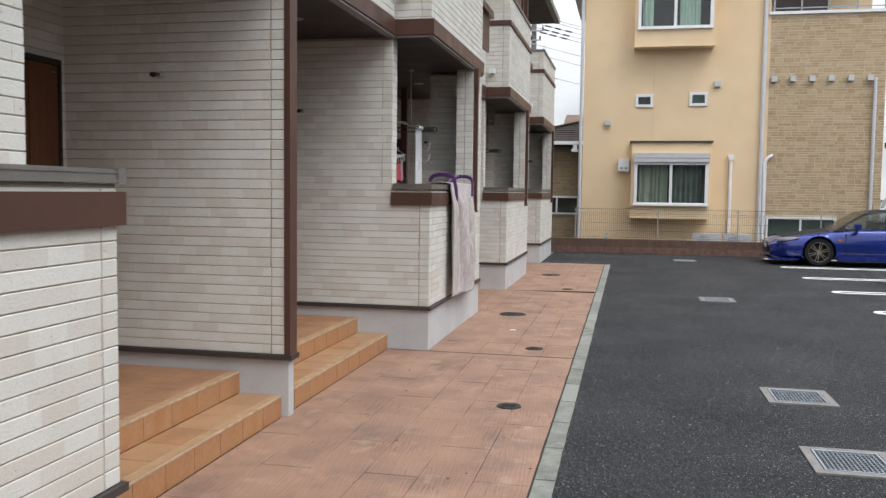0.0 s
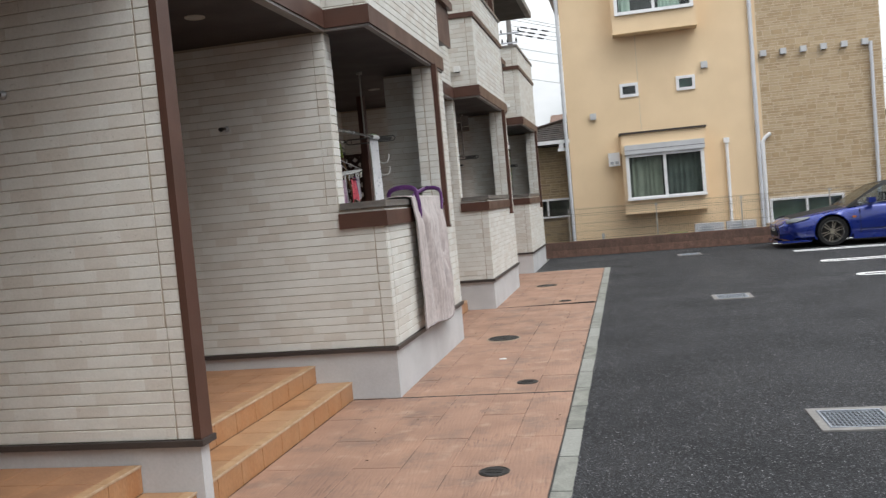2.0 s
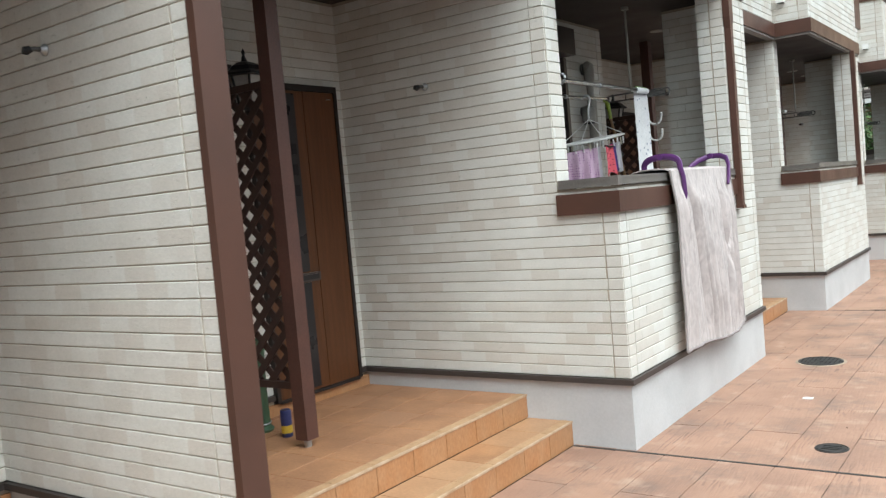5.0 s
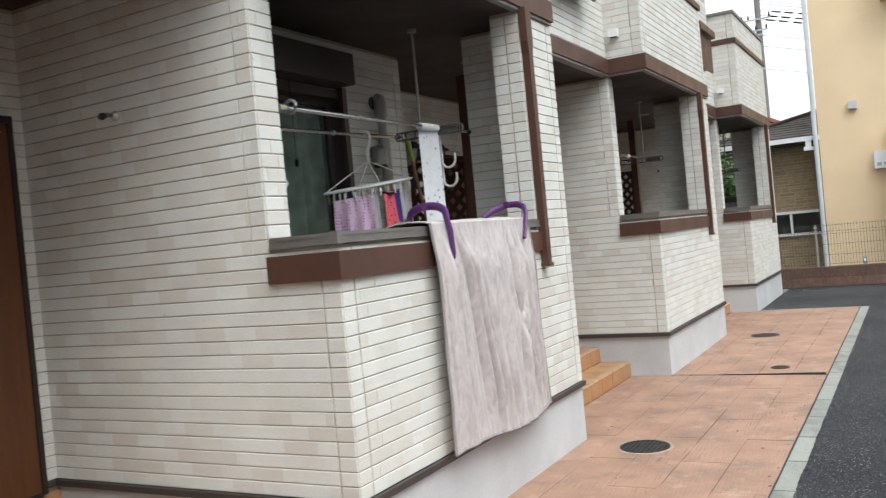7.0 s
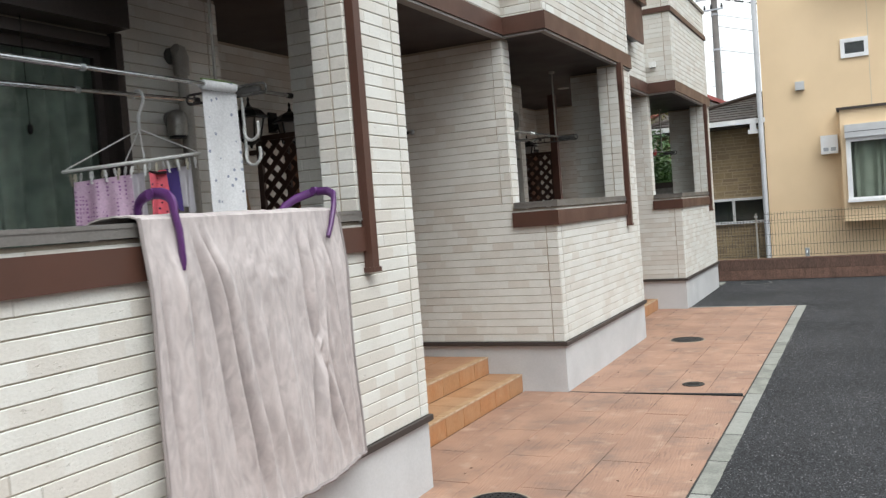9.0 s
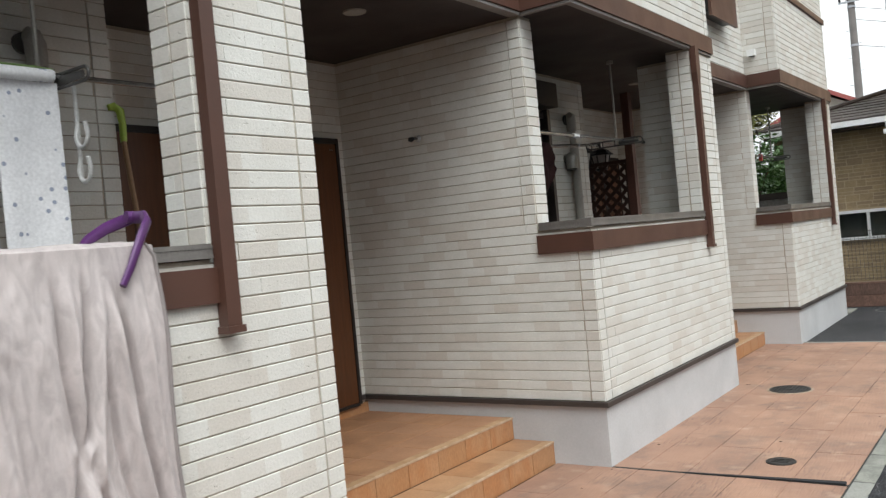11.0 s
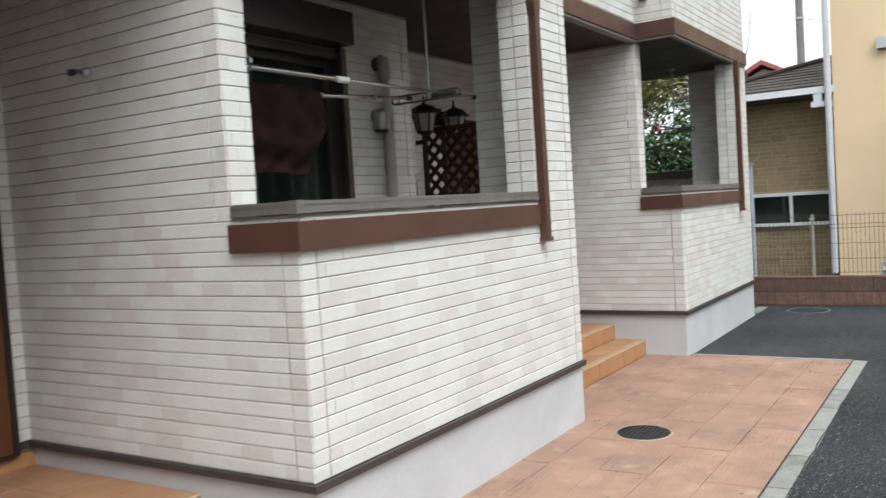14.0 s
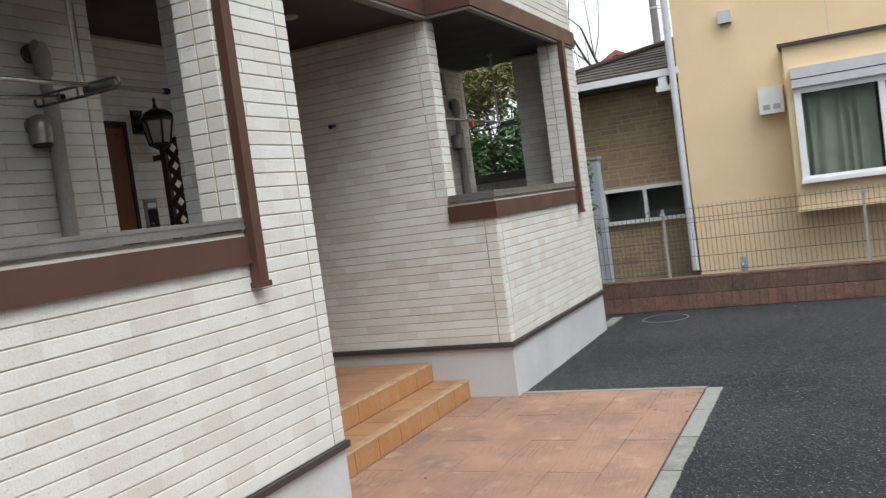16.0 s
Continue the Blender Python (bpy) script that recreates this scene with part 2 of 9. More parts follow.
    pr.inputs[1].default_value, pr.inputs[2].default_value, pr.inputs[4].default_value = 0.58, 0.74, 0.6
    nt.links.new(pn.outputs[0], pr.inputs[0])
    g3 = nt.nodes.new("ShaderNodeMix")
    g3.data_type = "RGBA"
    g3.inputs[7].default_value = (0.46, 0.33, 0.245, 1)
    nt.links.new(pr.outputs[0], g3.inputs[0])
    nt.links.new(g2.outputs[2], g3.inputs[6])
    nt.links.new(g3.outputs[2], b.inputs["Base Color"])
    nt.links.new(bp.outputs[0], b.inputs["Normal"])
    return m


def mat_siding(name, island):
    """Moulded cement tile face: cream with paler and tanner pieces, a fine cleft relief and small dark pits."""
    m = mat(name, (0.672, 0.665, 0.628), (0.622, 0.612, 0.572), scale=5, fine=95, rough=0.72, bump=0.45, dist=0.004,
            rand=(0.54, 0.49, 0.432), rand_fac=0.62, ra=0.30, rb=1.0, island=island, fine_amt=0.06)
    nt = m.node_tree
    b = nt.nodes["Principled BSDF"]
    src = b.inputs["Base Color"].links[0].from_socket
    geo = nt.nodes.new("ShaderNodeNewGeometry")
    mp = nt.nodes.new("ShaderNodeMapping")
    mp.inputs["Scale"].default_value = (30, 30, 62)
    nt.links.new(geo.outputs["Position"], mp.inputs["Vector"])
    pit = nt.nodes.new("ShaderNodeTexNoise")
    pit.inputs["Scale"].default_value, pit.inputs["Detail"].default_value, pit.inputs["Roughness"].default_value = 1.0, 4.0, 0.62
    nt.links.new(mp.outputs[0], pit.inputs["Vector"])
    r = nt.nodes.new("ShaderNodeMapRange")
    r.inputs[1].default_value, r.inputs[2].default_value = 0.645, 0.715
    nt.links.new(pit.outputs[0], r.inputs[0])
    k = nt.nodes.new("ShaderNodeMath")
    k.operation = "MULTIPLY"
    k.inputs[1].default_value = 0.28
    nt.links.new(r.outputs[0], k.inputs[0])
    mx = nt.nodes.new("ShaderNodeMix")
    mx.data_type = "RGBA"
    mx.inputs[7].default_value = (0.30, 0.275, 0.23, 1)
    nt.links.new(k.outputs[0], mx.inputs[0])
    nt.links.new(src, mx.inputs[6])
    nt.links.new(mx.outputs[2], b.inputs["Base Color"])
    bp = nt.nodes.new("ShaderNodeBump")
    bp.invert = True
    bp.inputs["Strength"].default_value, bp.inputs["Distance"].default_value = 0.6, 0.004
    nt.links.new(r.outputs[0], bp.inputs["Height"])
    nt.links.new(b.inputs["Normal"].links[0].from_socket, bp.inputs["Normal"])
    nt.links.new(bp.outputs[0], b.inputs["Normal"])
    return m


SIDING = mat_siding("siding_tile_face", False)
SIDING_ISLE = mat_siding("siding_tile_face_joined", True)
GROOVE = mat("siding_groove", (0.43, 0.375, 0.30), (0.36, 0.312, 0.25), scale=6, rough=0.85)
BROWN = mat("brown_trim_paint", (0.090, 0.043, 0.031), (0.075, 0.037, 0.027), scale=4, fine=200, rough=0.42, bump=0.05, fine_amt=0.06)
DARKTRIM = mat("dark_flashing", (0.055, 0.046, 0.043), (0.045, 0.038, 0.036), rough=0.45, bump=0.04)
CAPGREY = mat("grey_bronze_cap", (0.215, 0.20, 0.187), (0.18, 0.168, 0.156), scale=6, rough=0.42, metal=0.35, bump=0.05, stretch=(1, 1, 1))
DRIP = mat("grey_drip_edge", (0.25, 0.235, 0.225), (0.20, 0.19, 0.18), rough=0.5)
SOFFIT = mat("dark_brown_soffit", (0.034, 0.024, 0.022), (0.028, 0.020, 0.019), scale=3, rough=0.6, bump=0.03)
CONCRETE = mat("pale_rendered_concrete", (0.53, 0.532, 0.54), (0.465, 0.468, 0.475), scale=2.5, fine=70, rough=0.85, bump=0.25, fine_amt=0.05)
KERB = mat("kerb_concrete", (0.240, 0.242, 0.212), (0.158, 0.160, 0.143), scale=7, fine=120, rough=0.85, bump=0.5, rand=(0.27, 0.272, 0.25), fine_amt=0.25)
TILE = mat("terracotta_step_tile", (0.378, 0.174, 0.074), (0.42, 0.230, 0.118), scale=6, fine=50, rough=0.45, bump=0.12,
           rand=(0.37, 0.20, 0.098), rand_fac=0.7, fine_amt=0.14, stretch=(1, 1.6, 0.8), lo=0.38, hi=0.66)
TILE_TOP = mat("terracotta_floor_tile", (0.362, 0.186, 0.094), (0.265, 0.136, 0.074), scale=4, fine=60, rough=0.5, bump=0.15,
               rand=(0.335, 0.178, 0.10), rand_fac=0.7, fine_amt=0.14)
TREAD = mat("terracotta_tread_tile", (0.370, 0.196, 0.096), (0.288, 0.153, 0.080), scale=5, fine=60, rough=0.5, bump=0.15,
            rand=(0.40, 0.25, 0.145), rand_fac=0.7, fine_amt=0.12)
NOSING = mat("worn_nosing", (0.43, 0.275, 0.155), (0.35, 0.215, 0.115), scale=11, fine=80, rough=0.55, bump=0.2)
NOSELIP = mat("pale_edge_highlight", (0.52, 0.39, 0.28), (0.40, 0.27, 0.165), scale=14, fine=80, rough=0.6, bump=0.2)
GROUT = mat("tile_grout", (0.22, 0.155, 0.105), (0.16, 0.115, 0.08), rough=0.9)
JOINT = mat("pavement_joint", (0.335, 0.20, 0.14), (0.065, 0.043, 0.035), scale=2.6, rough=0.9, bump=0.05, lo=0.40, hi=0.56)
KERBJOINT = mat("dark_kerb_joint", (0.035, 0.036, 0.036), rough=0.95)
ASPHALT = mat_asphalt()
STAMPED = mat_stamped()
GRATE = mat("black_grate_plastic", (0.012, 0.012, 0.013), (0.018, 0.017, 0.017), scale=14, rough=0.5, bump=0.25)
IRON = mat("cast_iron", (0.035, 0.035, 0.037), (0.05, 0.045, 0.04), scale=12, rough=0.55, metal=0.6, bump=0.3)
STEEL = mat("galvanised_steel", (0.50, 0.52, 0.54), (0.40, 0.42, 0.44), scale=25, rough=0.38, metal=0.8, bump=0.1)
NEARBLACK = mat("near_black", (0.02, 0.022, 0.025), rough=0.9)
LINE = mat("white_road_paint", (0.85, 0.85, 0.85), (0.75, 0.75, 0.75), scale=4, fine=90, rough=0.7, bump=0.3, fine_amt=0.15)
DOOR = mat("brown_wood_door", (0.104, 0.038, 0.0135), (0.082, 0.031, 0.0115), scale=5, fine=40, rough=0.42, bump=0.1, stretch=(6, 6, 0.5), fine_amt=0.12)
DOORJAMB = mat("dark_brown_door_jamb", (0.022, 0.016, 0.014), (0.018, 0.013, 0.012), rough=0.55, bump=0.04)
DOORDARK = mat("dark_door_strip", (0.024, 0.022, 0.024), rough=0.3, bump=0.03)
BLACK = mat("black_metal", (0.018, 0.018, 0.02), rough=0.38, metal=0.3, bump=0.05)
CHROME = mat("steel_pole", (0.62, 0.62, 0.62), (0.5, 0.5, 0.5), scale=20, rough=0.22, metal=0.95, bump=0.02)
WHITE = mat("white_plastic", (0.78, 0.78, 0.77), (0.70, 0.70, 0.69), scale=8, rough=0.4, bump=0.03)
FRAMEWHITE = mat("white_window_frame", (0.80, 0.80, 0.81), (0.74, 0.74, 0.75), scale=5, rough=0.35, bump=0.02)
FRAMEBRONZE = mat("bronze_window_frame", (0.09, 0.075, 0.07), (0.075, 0.062, 0.058), rough=0.35, metal=0.4, bump=0.03)
PIPEGREY = mat("beige_grey_pipe", (0.35, 0.33, 0.295), (0.30, 0.28, 0.25), scale=5, rough=0.45, bump=0.04)
ARMGREY = mat("dark_grey_arm", (0.13, 0.125, 0.12), (0.10, 0.097, 0.094), scale=12, rough=0.45, metal=0.5, bump=0.05)
PANE = glass("window_pane", (0.88, 0.91, 0.89))
# near-black: the unlit rooms' dimness is put into this colour
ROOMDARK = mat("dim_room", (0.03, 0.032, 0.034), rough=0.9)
CURTAIN = mat("grey_green_curtain", (0.45, 0.50, 0.45), (0.29, 0.33, 0.30), scale=9, rough=0.9, bump=0.1)


# ---- builders ----
ORG = {}


def box(bm, x0, x1, y0, y1, z0, z1):
    v = [bm.verts.new(p) for p in ((x0, y0, z0), (x1, y0, z0), (x1, y1, z0), (x0, y1, z0), (x0, y0, z1), (x1, y0, z1), (x1, y1, z1), (x0, y1, z1))]
    for f in ((3, 2, 1, 0), (4, 5, 6, 7), (0, 1, 5, 4), (1, 2, 6, 5), (2, 3, 7, 6), (3, 0, 4, 7)):
        bm.faces.new([v[i] for i in f])
    return bm


def boxes(*specs):
    bm = bmesh.new()
    for s in specs:
        box(bm, *s)
    return bm


def ring(bm, c, ax, r, seg, ref=None):
    ax = Vector(ax).normalized()
    u = (ref or (Vector((0, 0, 1)) if abs(ax.z) < 0.9 else Vector((1, 0, 0)))).cross(ax).normalized()
    w = ax.cross(u)
    rx, ry = (r, r) if not isinstance(r, tuple) else r
    return [bm.verts.new(Vector(c) + u * (rx * math.cos(2 * math.pi * i / seg)) + w * (ry * math.sin(2 * math.pi * i / seg))) for i in range(seg)]


def bridge(bm, a, b):
    n = len(a)
    for i in range(n):
        bm.faces.new((a[i], a[(i + 1) % n], b[(i + 1) % n], b[i]))


def cyl(bm, p0, p1, r0, r1=None, seg=14, caps=True):
    ax = Vector(p1) - Vector(p0)
    a, b = ring(bm, p0, ax, r0, seg), ring(bm, p1, ax, r0 if r1 is None else r1, seg)
    bridge(bm, a, b)
    if caps:
        bm.faces.new(a[::-1])
        bm.faces.new(b)
    return bm


def tube(bm, pts, r, seg=8, caps=True):
    pts = [Vector(p) for p in pts]
    last, rings = None, []
    ref = None
    for i, p in enumerate(pts):
        d = (pts[min(i + 1, len(pts) - 1)] - pts[max(i - 1, 0)]).normalized()
        if ref is None:
            ref = Vector((0, 0, 1)) if abs(d.z) < 0.9 else Vector((1, 0, 0))
        ref = (ref - d * ref.dot(d)).normalized()
        rr = r[i] if isinstance(r, list) else r
        rings.append(ring(bm, p, d, rr, seg, ref))
    for a, b in zip(rings, rings[1:]):
        bridge(bm, a, b)
    if caps:
        bm.faces.new(rings[0][::-1])
        bm.faces.new(rings[-1])
    return bm


def lathe(bm, prof, seg=18, c=(0, 0, 0)):
    last = None
    for r, z in prof:
        cur = [bm.verts.new((c[0] + r * math.cos(2 * math.pi * i / seg), c[1] + r * math.sin(2 * math.pi * i / seg), c[2] + z)) for i in range(seg)]
        if last:
            bridge(bm, last, cur)
        else:
            bm.faces.new(cur[::-1])
        last = cur
    bm.faces.new(last)
    return bm


def bevel(bm, w, seg=1):
    es = [e for e in bm.edges if len(e.link_faces) == 2 and e.calc_face_angle(0) > 0.5]
    bmesh.ops.bevel(bm, geom=es, offset=w, segments=seg, profile=0.5, affect="EDGES")
    return bm


def to_mesh(bm, name, m, smooth=False):
    me = bpy.data.meshes.new(name)
    bm.normal_update()
    bm.to_mesh(me)
    bm.free()
    me.materials.append(m)
    if smooth:
        me.shade_smooth()
        me.set_sharp_from_angle(angle=radians(38))
    return me


def thing(name, loc, label, category, group="", kind=""):
    ob = new(name)
    ob.location = loc
    ob.empty_display_size = 0.1
    ORG[ob] = Vector(loc)
    return tagged(ob, label, category, group, kind)


def part(name, bm, m, parent, label="", smooth=False):
    """Links a bmesh, written in world metres, as one mesh under a thing or a part of it."""
    o = ORG[parent]
    bm.transform(Matrix.Translation(-o))
    ob = new(name, to_mesh(bm, name, m, smooth))
    ob.parent = parent
    ORG[ob] = o
    return tagged(ob, label)


def solid(name, bm, m, label="", category="", group="", kind="structure", smooth=False):
    """A piece of the setting: one top-level mesh in world metres."""
    ob = new(name, to_mesh(bm, name, m, smooth))
    ORG[ob] = Vector((0, 0, 0))
    return tagged(ob, label, category, group, kind)


# ---- tile-faced siding ----
COURSE, BRICK_L, Z_SID = 0.0676, 0.197, 0.437
TURNS = {"-y": 0, "+x": 90, "+y": 180, "-x": 270}
brick_meshes = {}


def brick_verts(L, h, d=0.0065, g=0.0024, c=0.003):
    """A siding tile face: open groove above and below, hairline joint at its ends, wider at a corner column."""
    e = 0.0001
    out = []
    for y, i, k in ((0.002, 0, 0), (-d + c, 0, 0), (-d, c, 0.0005)):
        out += [(e + k, y, g + i), (L - e - k, y, g + i), (L - e - k, y, h - g - i), (e + k, y, h - g - i)]
    faces = []
    for k in (0, 4):
        for i in range(4):
            j = (i + 1) % 4
            faces.append((k + i, k + j, k + 4 + j, k + 4 + i))
    faces.append((8, 9, 10, 11))
    return out, faces


def brick_mesh(L, h):
    key = (0.093 if abs(L - 0.093) < 0.0006 else round(L, 2), round(h, 3))
    if key not in brick_meshes:
        v, f = brick_verts(*key)
        me = bpy.data.meshes.new("brick")
        me.from_pydata(v, [], f)
        me.materials.append(SIDING)
        brick_meshes[key] = me
    return brick_meshes[key]


pending_bricks = []


def siding(wall, face, at, u0, u1, z0, z1, holes=(), ends=(0, 0), limit=300, near=None):
    """Lays courses on a wall's face. at: the face's plane; u: along the face, x for y faces and y for x faces. ends: corner columns at u0 and u1."""
    turn = pose(0, 0, 0, 0, 0, TURNS[face])
    items = []
    k0 = math.floor((z0 - Z_SID) / COURSE + 0.01)
    rnd = random.Random(int(abs(at) * 1000) + int(u0 * 100) + k0)
    k = k0
    while Z_SID + k * COURSE < z1 - 0.02:
        za, zb = max(Z_SID + k * COURSE, z0), min(Z_SID + (k + 1) * COURSE, z1)
        k += 1
        if zb - za < 0.02:
            continue
        spans = []
        a, b = u0, u1
        if ends[0]:
            spans.append((a, a + 0.093))
            a += 0.103
        if ends[1]:
            spans.append((b - 0.093, b))
            b -= 0.103
        off = (k * 0.068 + rnd.choice((0, 0.02, -0.02))) % BRICK_L
        u = a - off
        cuts = []
        while u < b - 0.03:
            if u > a + 0.03:
                cuts.append(u)
            u += BRICK_L
        cuts = [a] + cuts + [b]
        spans += list(zip(cuts, cuts[1:]))
        zm = (za + zb) / 2
        for s, e in spans:
            cut = [(s, e)]
            for h0, h1, hz0, hz1 in holes:
                if hz0 < zm < hz1:
                    cut = [q for p, r in cut for q in ((p, min(r, h0)), (max(p, h1), r)) if q[1] - q[0] > 0.004]
            items += [(p, r, za, zb) for p, r in cut]
    if near:
        items.sort(key=lambda i: (abs(i[0] + i[1] - 2 * near[0]) / 2) ** 2 + ((i[2] + i[3]) / 2 - near[1]) ** 2)
    pending_bricks.append((wall, face, at, items, limit, turn))


def lay_bricks():
    """The pieces of the walls, last in the file."""
    for wall, face, at, items, limit, turn in pending_bricks:
        vs, fs = [], []
        for n, (s, e, za, zb) in enumerate(items):
            L, h = e - s, zb - za
            if face == "-y":
                o = (s, at, za)
            elif face == "+x":
                o = (at, s, za)
            elif face == "+y":
                o = (e, at, za)
            else:
                o = (at, e, za)
            if n < limit:
                ob = new("brick", brick_mesh(L, h))
                ob.parent = wall
                ob.matrix_basis = Matrix.Translation(Vector(o)) @ turn
            else:
                v, f = brick_verts(L, h)
                base = len(vs)
                m = Matrix.Translation(Vector(o)) @ turn
                vs += [tuple(m @ Vector(p)) for p in v]
                fs += [tuple(base + i for i in q) for q in f]
        if vs:
            me = bpy.data.meshes.new("brick_facing")
            me.from_pydata(vs, [], fs)
            me.materials.append(SIDING_ISLE)
            ob = new("brick_facing", me)
            ob.parent = wall
            tagged(ob, kind="stuff")


# ---- ground ----
solid("ground", boxes((-300, 300, -200, 400, -0.6, -0.012)), ASPHALT, "dark grey asphalt car park with pale aggregate specks", "ground")

# unseen walls, added out of view to hold back low light from the sky
LIGHTBLOCK = mat("unseen_light_block", (0.20, 0.195, 0.185), (0.165, 0.16, 0.15), scale=0.8, rough=0.9)
solid("wall_east", boxes((15.0, 15.3, -22.0, 22.9, -0.3, 6.5)), LIGHTBLOCK, "unseen plain grey wall added to hold back low sky light", "wall")
solid("wall_south", boxes((-9.0, 15.0, -22.3, -22.0, -0.3, 6.5)), LIGHTBLOCK, "unseen plain grey wall added to hold back low sky light", "wall")

TERRACE = mat("grey_terrace_concrete", (0.15, 0.148, 0.145), (0.12, 0.118, 0.115), scale=3, rough=0.85, bump=0.2)
FX = -1.71          # front plane of the bays
PX = -2.09          # front plane of the upper storey over the porches
TX = -3.04          # back wall of the terraces
BX = -3.80          # back wall of the porches
CEIL = 3.09
BAYS = [8.08, 13.54, 19.00]     # near corners of the three bays
BAYL = 2.90
FIN0, FIN1 = 5.39, 5.49
BAY0 = 2.80                     # far corner of the first, mirrored bay
FLOOR, TREAD_Z = 0.302, 0.149

# pavement of stamped planks between the building and the kerb
pavement = solid("pavement", boxes((-2.12, -0.272, -3.0, 19.08, -0.3, -0.0035)), JOINT, "terracotta stamped concrete path with wood-grain planks", "pavement")
kerb = solid("kerb", boxes((-0.272, -0.130, -3.0, 19.10, -0.3, 0.0018)), KERBJOINT, "grey-green concrete edging blocks", "kerb")
solid("kerb", bevel(boxes((-1.708, -0.27, 19.082, 19.135, -0.3, 0.002)), 0.004), KERB, "thin pale concrete edging across the path's end", "kerb")
solid("kerb", bevel(boxes((-1.82, -1.70, 22.05, 22.62, -0.3, 0.004)), 0.01), KERB, "small pale concrete wedge beside the plinth", "kerb")
for y in (8.055, 13.555):
    solid("pavement", boxes((-2.12, -0.272, y - 0.010, y + 0.010, -0.006, 0.0015)), KERBJOINT, "dark joint across the stamped path", "joint")
# the asphalt laps unevenly against the edging
lip = bmesh.new()
prev_row = None
for i in range(1100):
    yy = -2.9 + 0.02 * i
    reach = 0.014 + 0.010 * abs(noise.noise(Vector((yy * 2.1, 0, 0)))) + 0.006 * noise.noise(Vector((yy * 19.0, 3.0, 0)))
    row = [lip.verts.new(p) for p in ((-0.085 + 0.02 * noise.noise(Vector((yy * 6, 7, 0))), yy, -0.0115), (-0.118, yy, 0.001), (-0.130 - max(reach, 0.0), yy, 0.0065), (-0.130 - max(reach, 0.0), yy, 0.0))]
    if prev_row:
        for a in range(3):
            lip.faces.new((prev_row[a], row[a], row[a + 1], prev_row[a + 1]))
    prev_row = row
lip.normal_update()
solid("road", lip, ASPHALT, "ragged asphalt edge lapping the concrete edging", "road edge")
plank_specs = []
for s0, s1 in ((-3.0, 8.045), (8.065, 13.545), (13.565, 19.08)):
    for c in range(6):
        xa, xb = -0.275 - 0.312 * (c + 1), -0.275 - 0.312 * c
        cuts = [s1 - (1.25 if c % 2 == 0 else 0.65) - 1.2 * n for n in range(12)]
        cuts = [s1] + [q for q in cuts if q > s0 + 0.1] + [s0]
        plank_specs += [(max(xa, -2.12), xb, b, a) for a, b in zip(cuts, cuts[1:])]

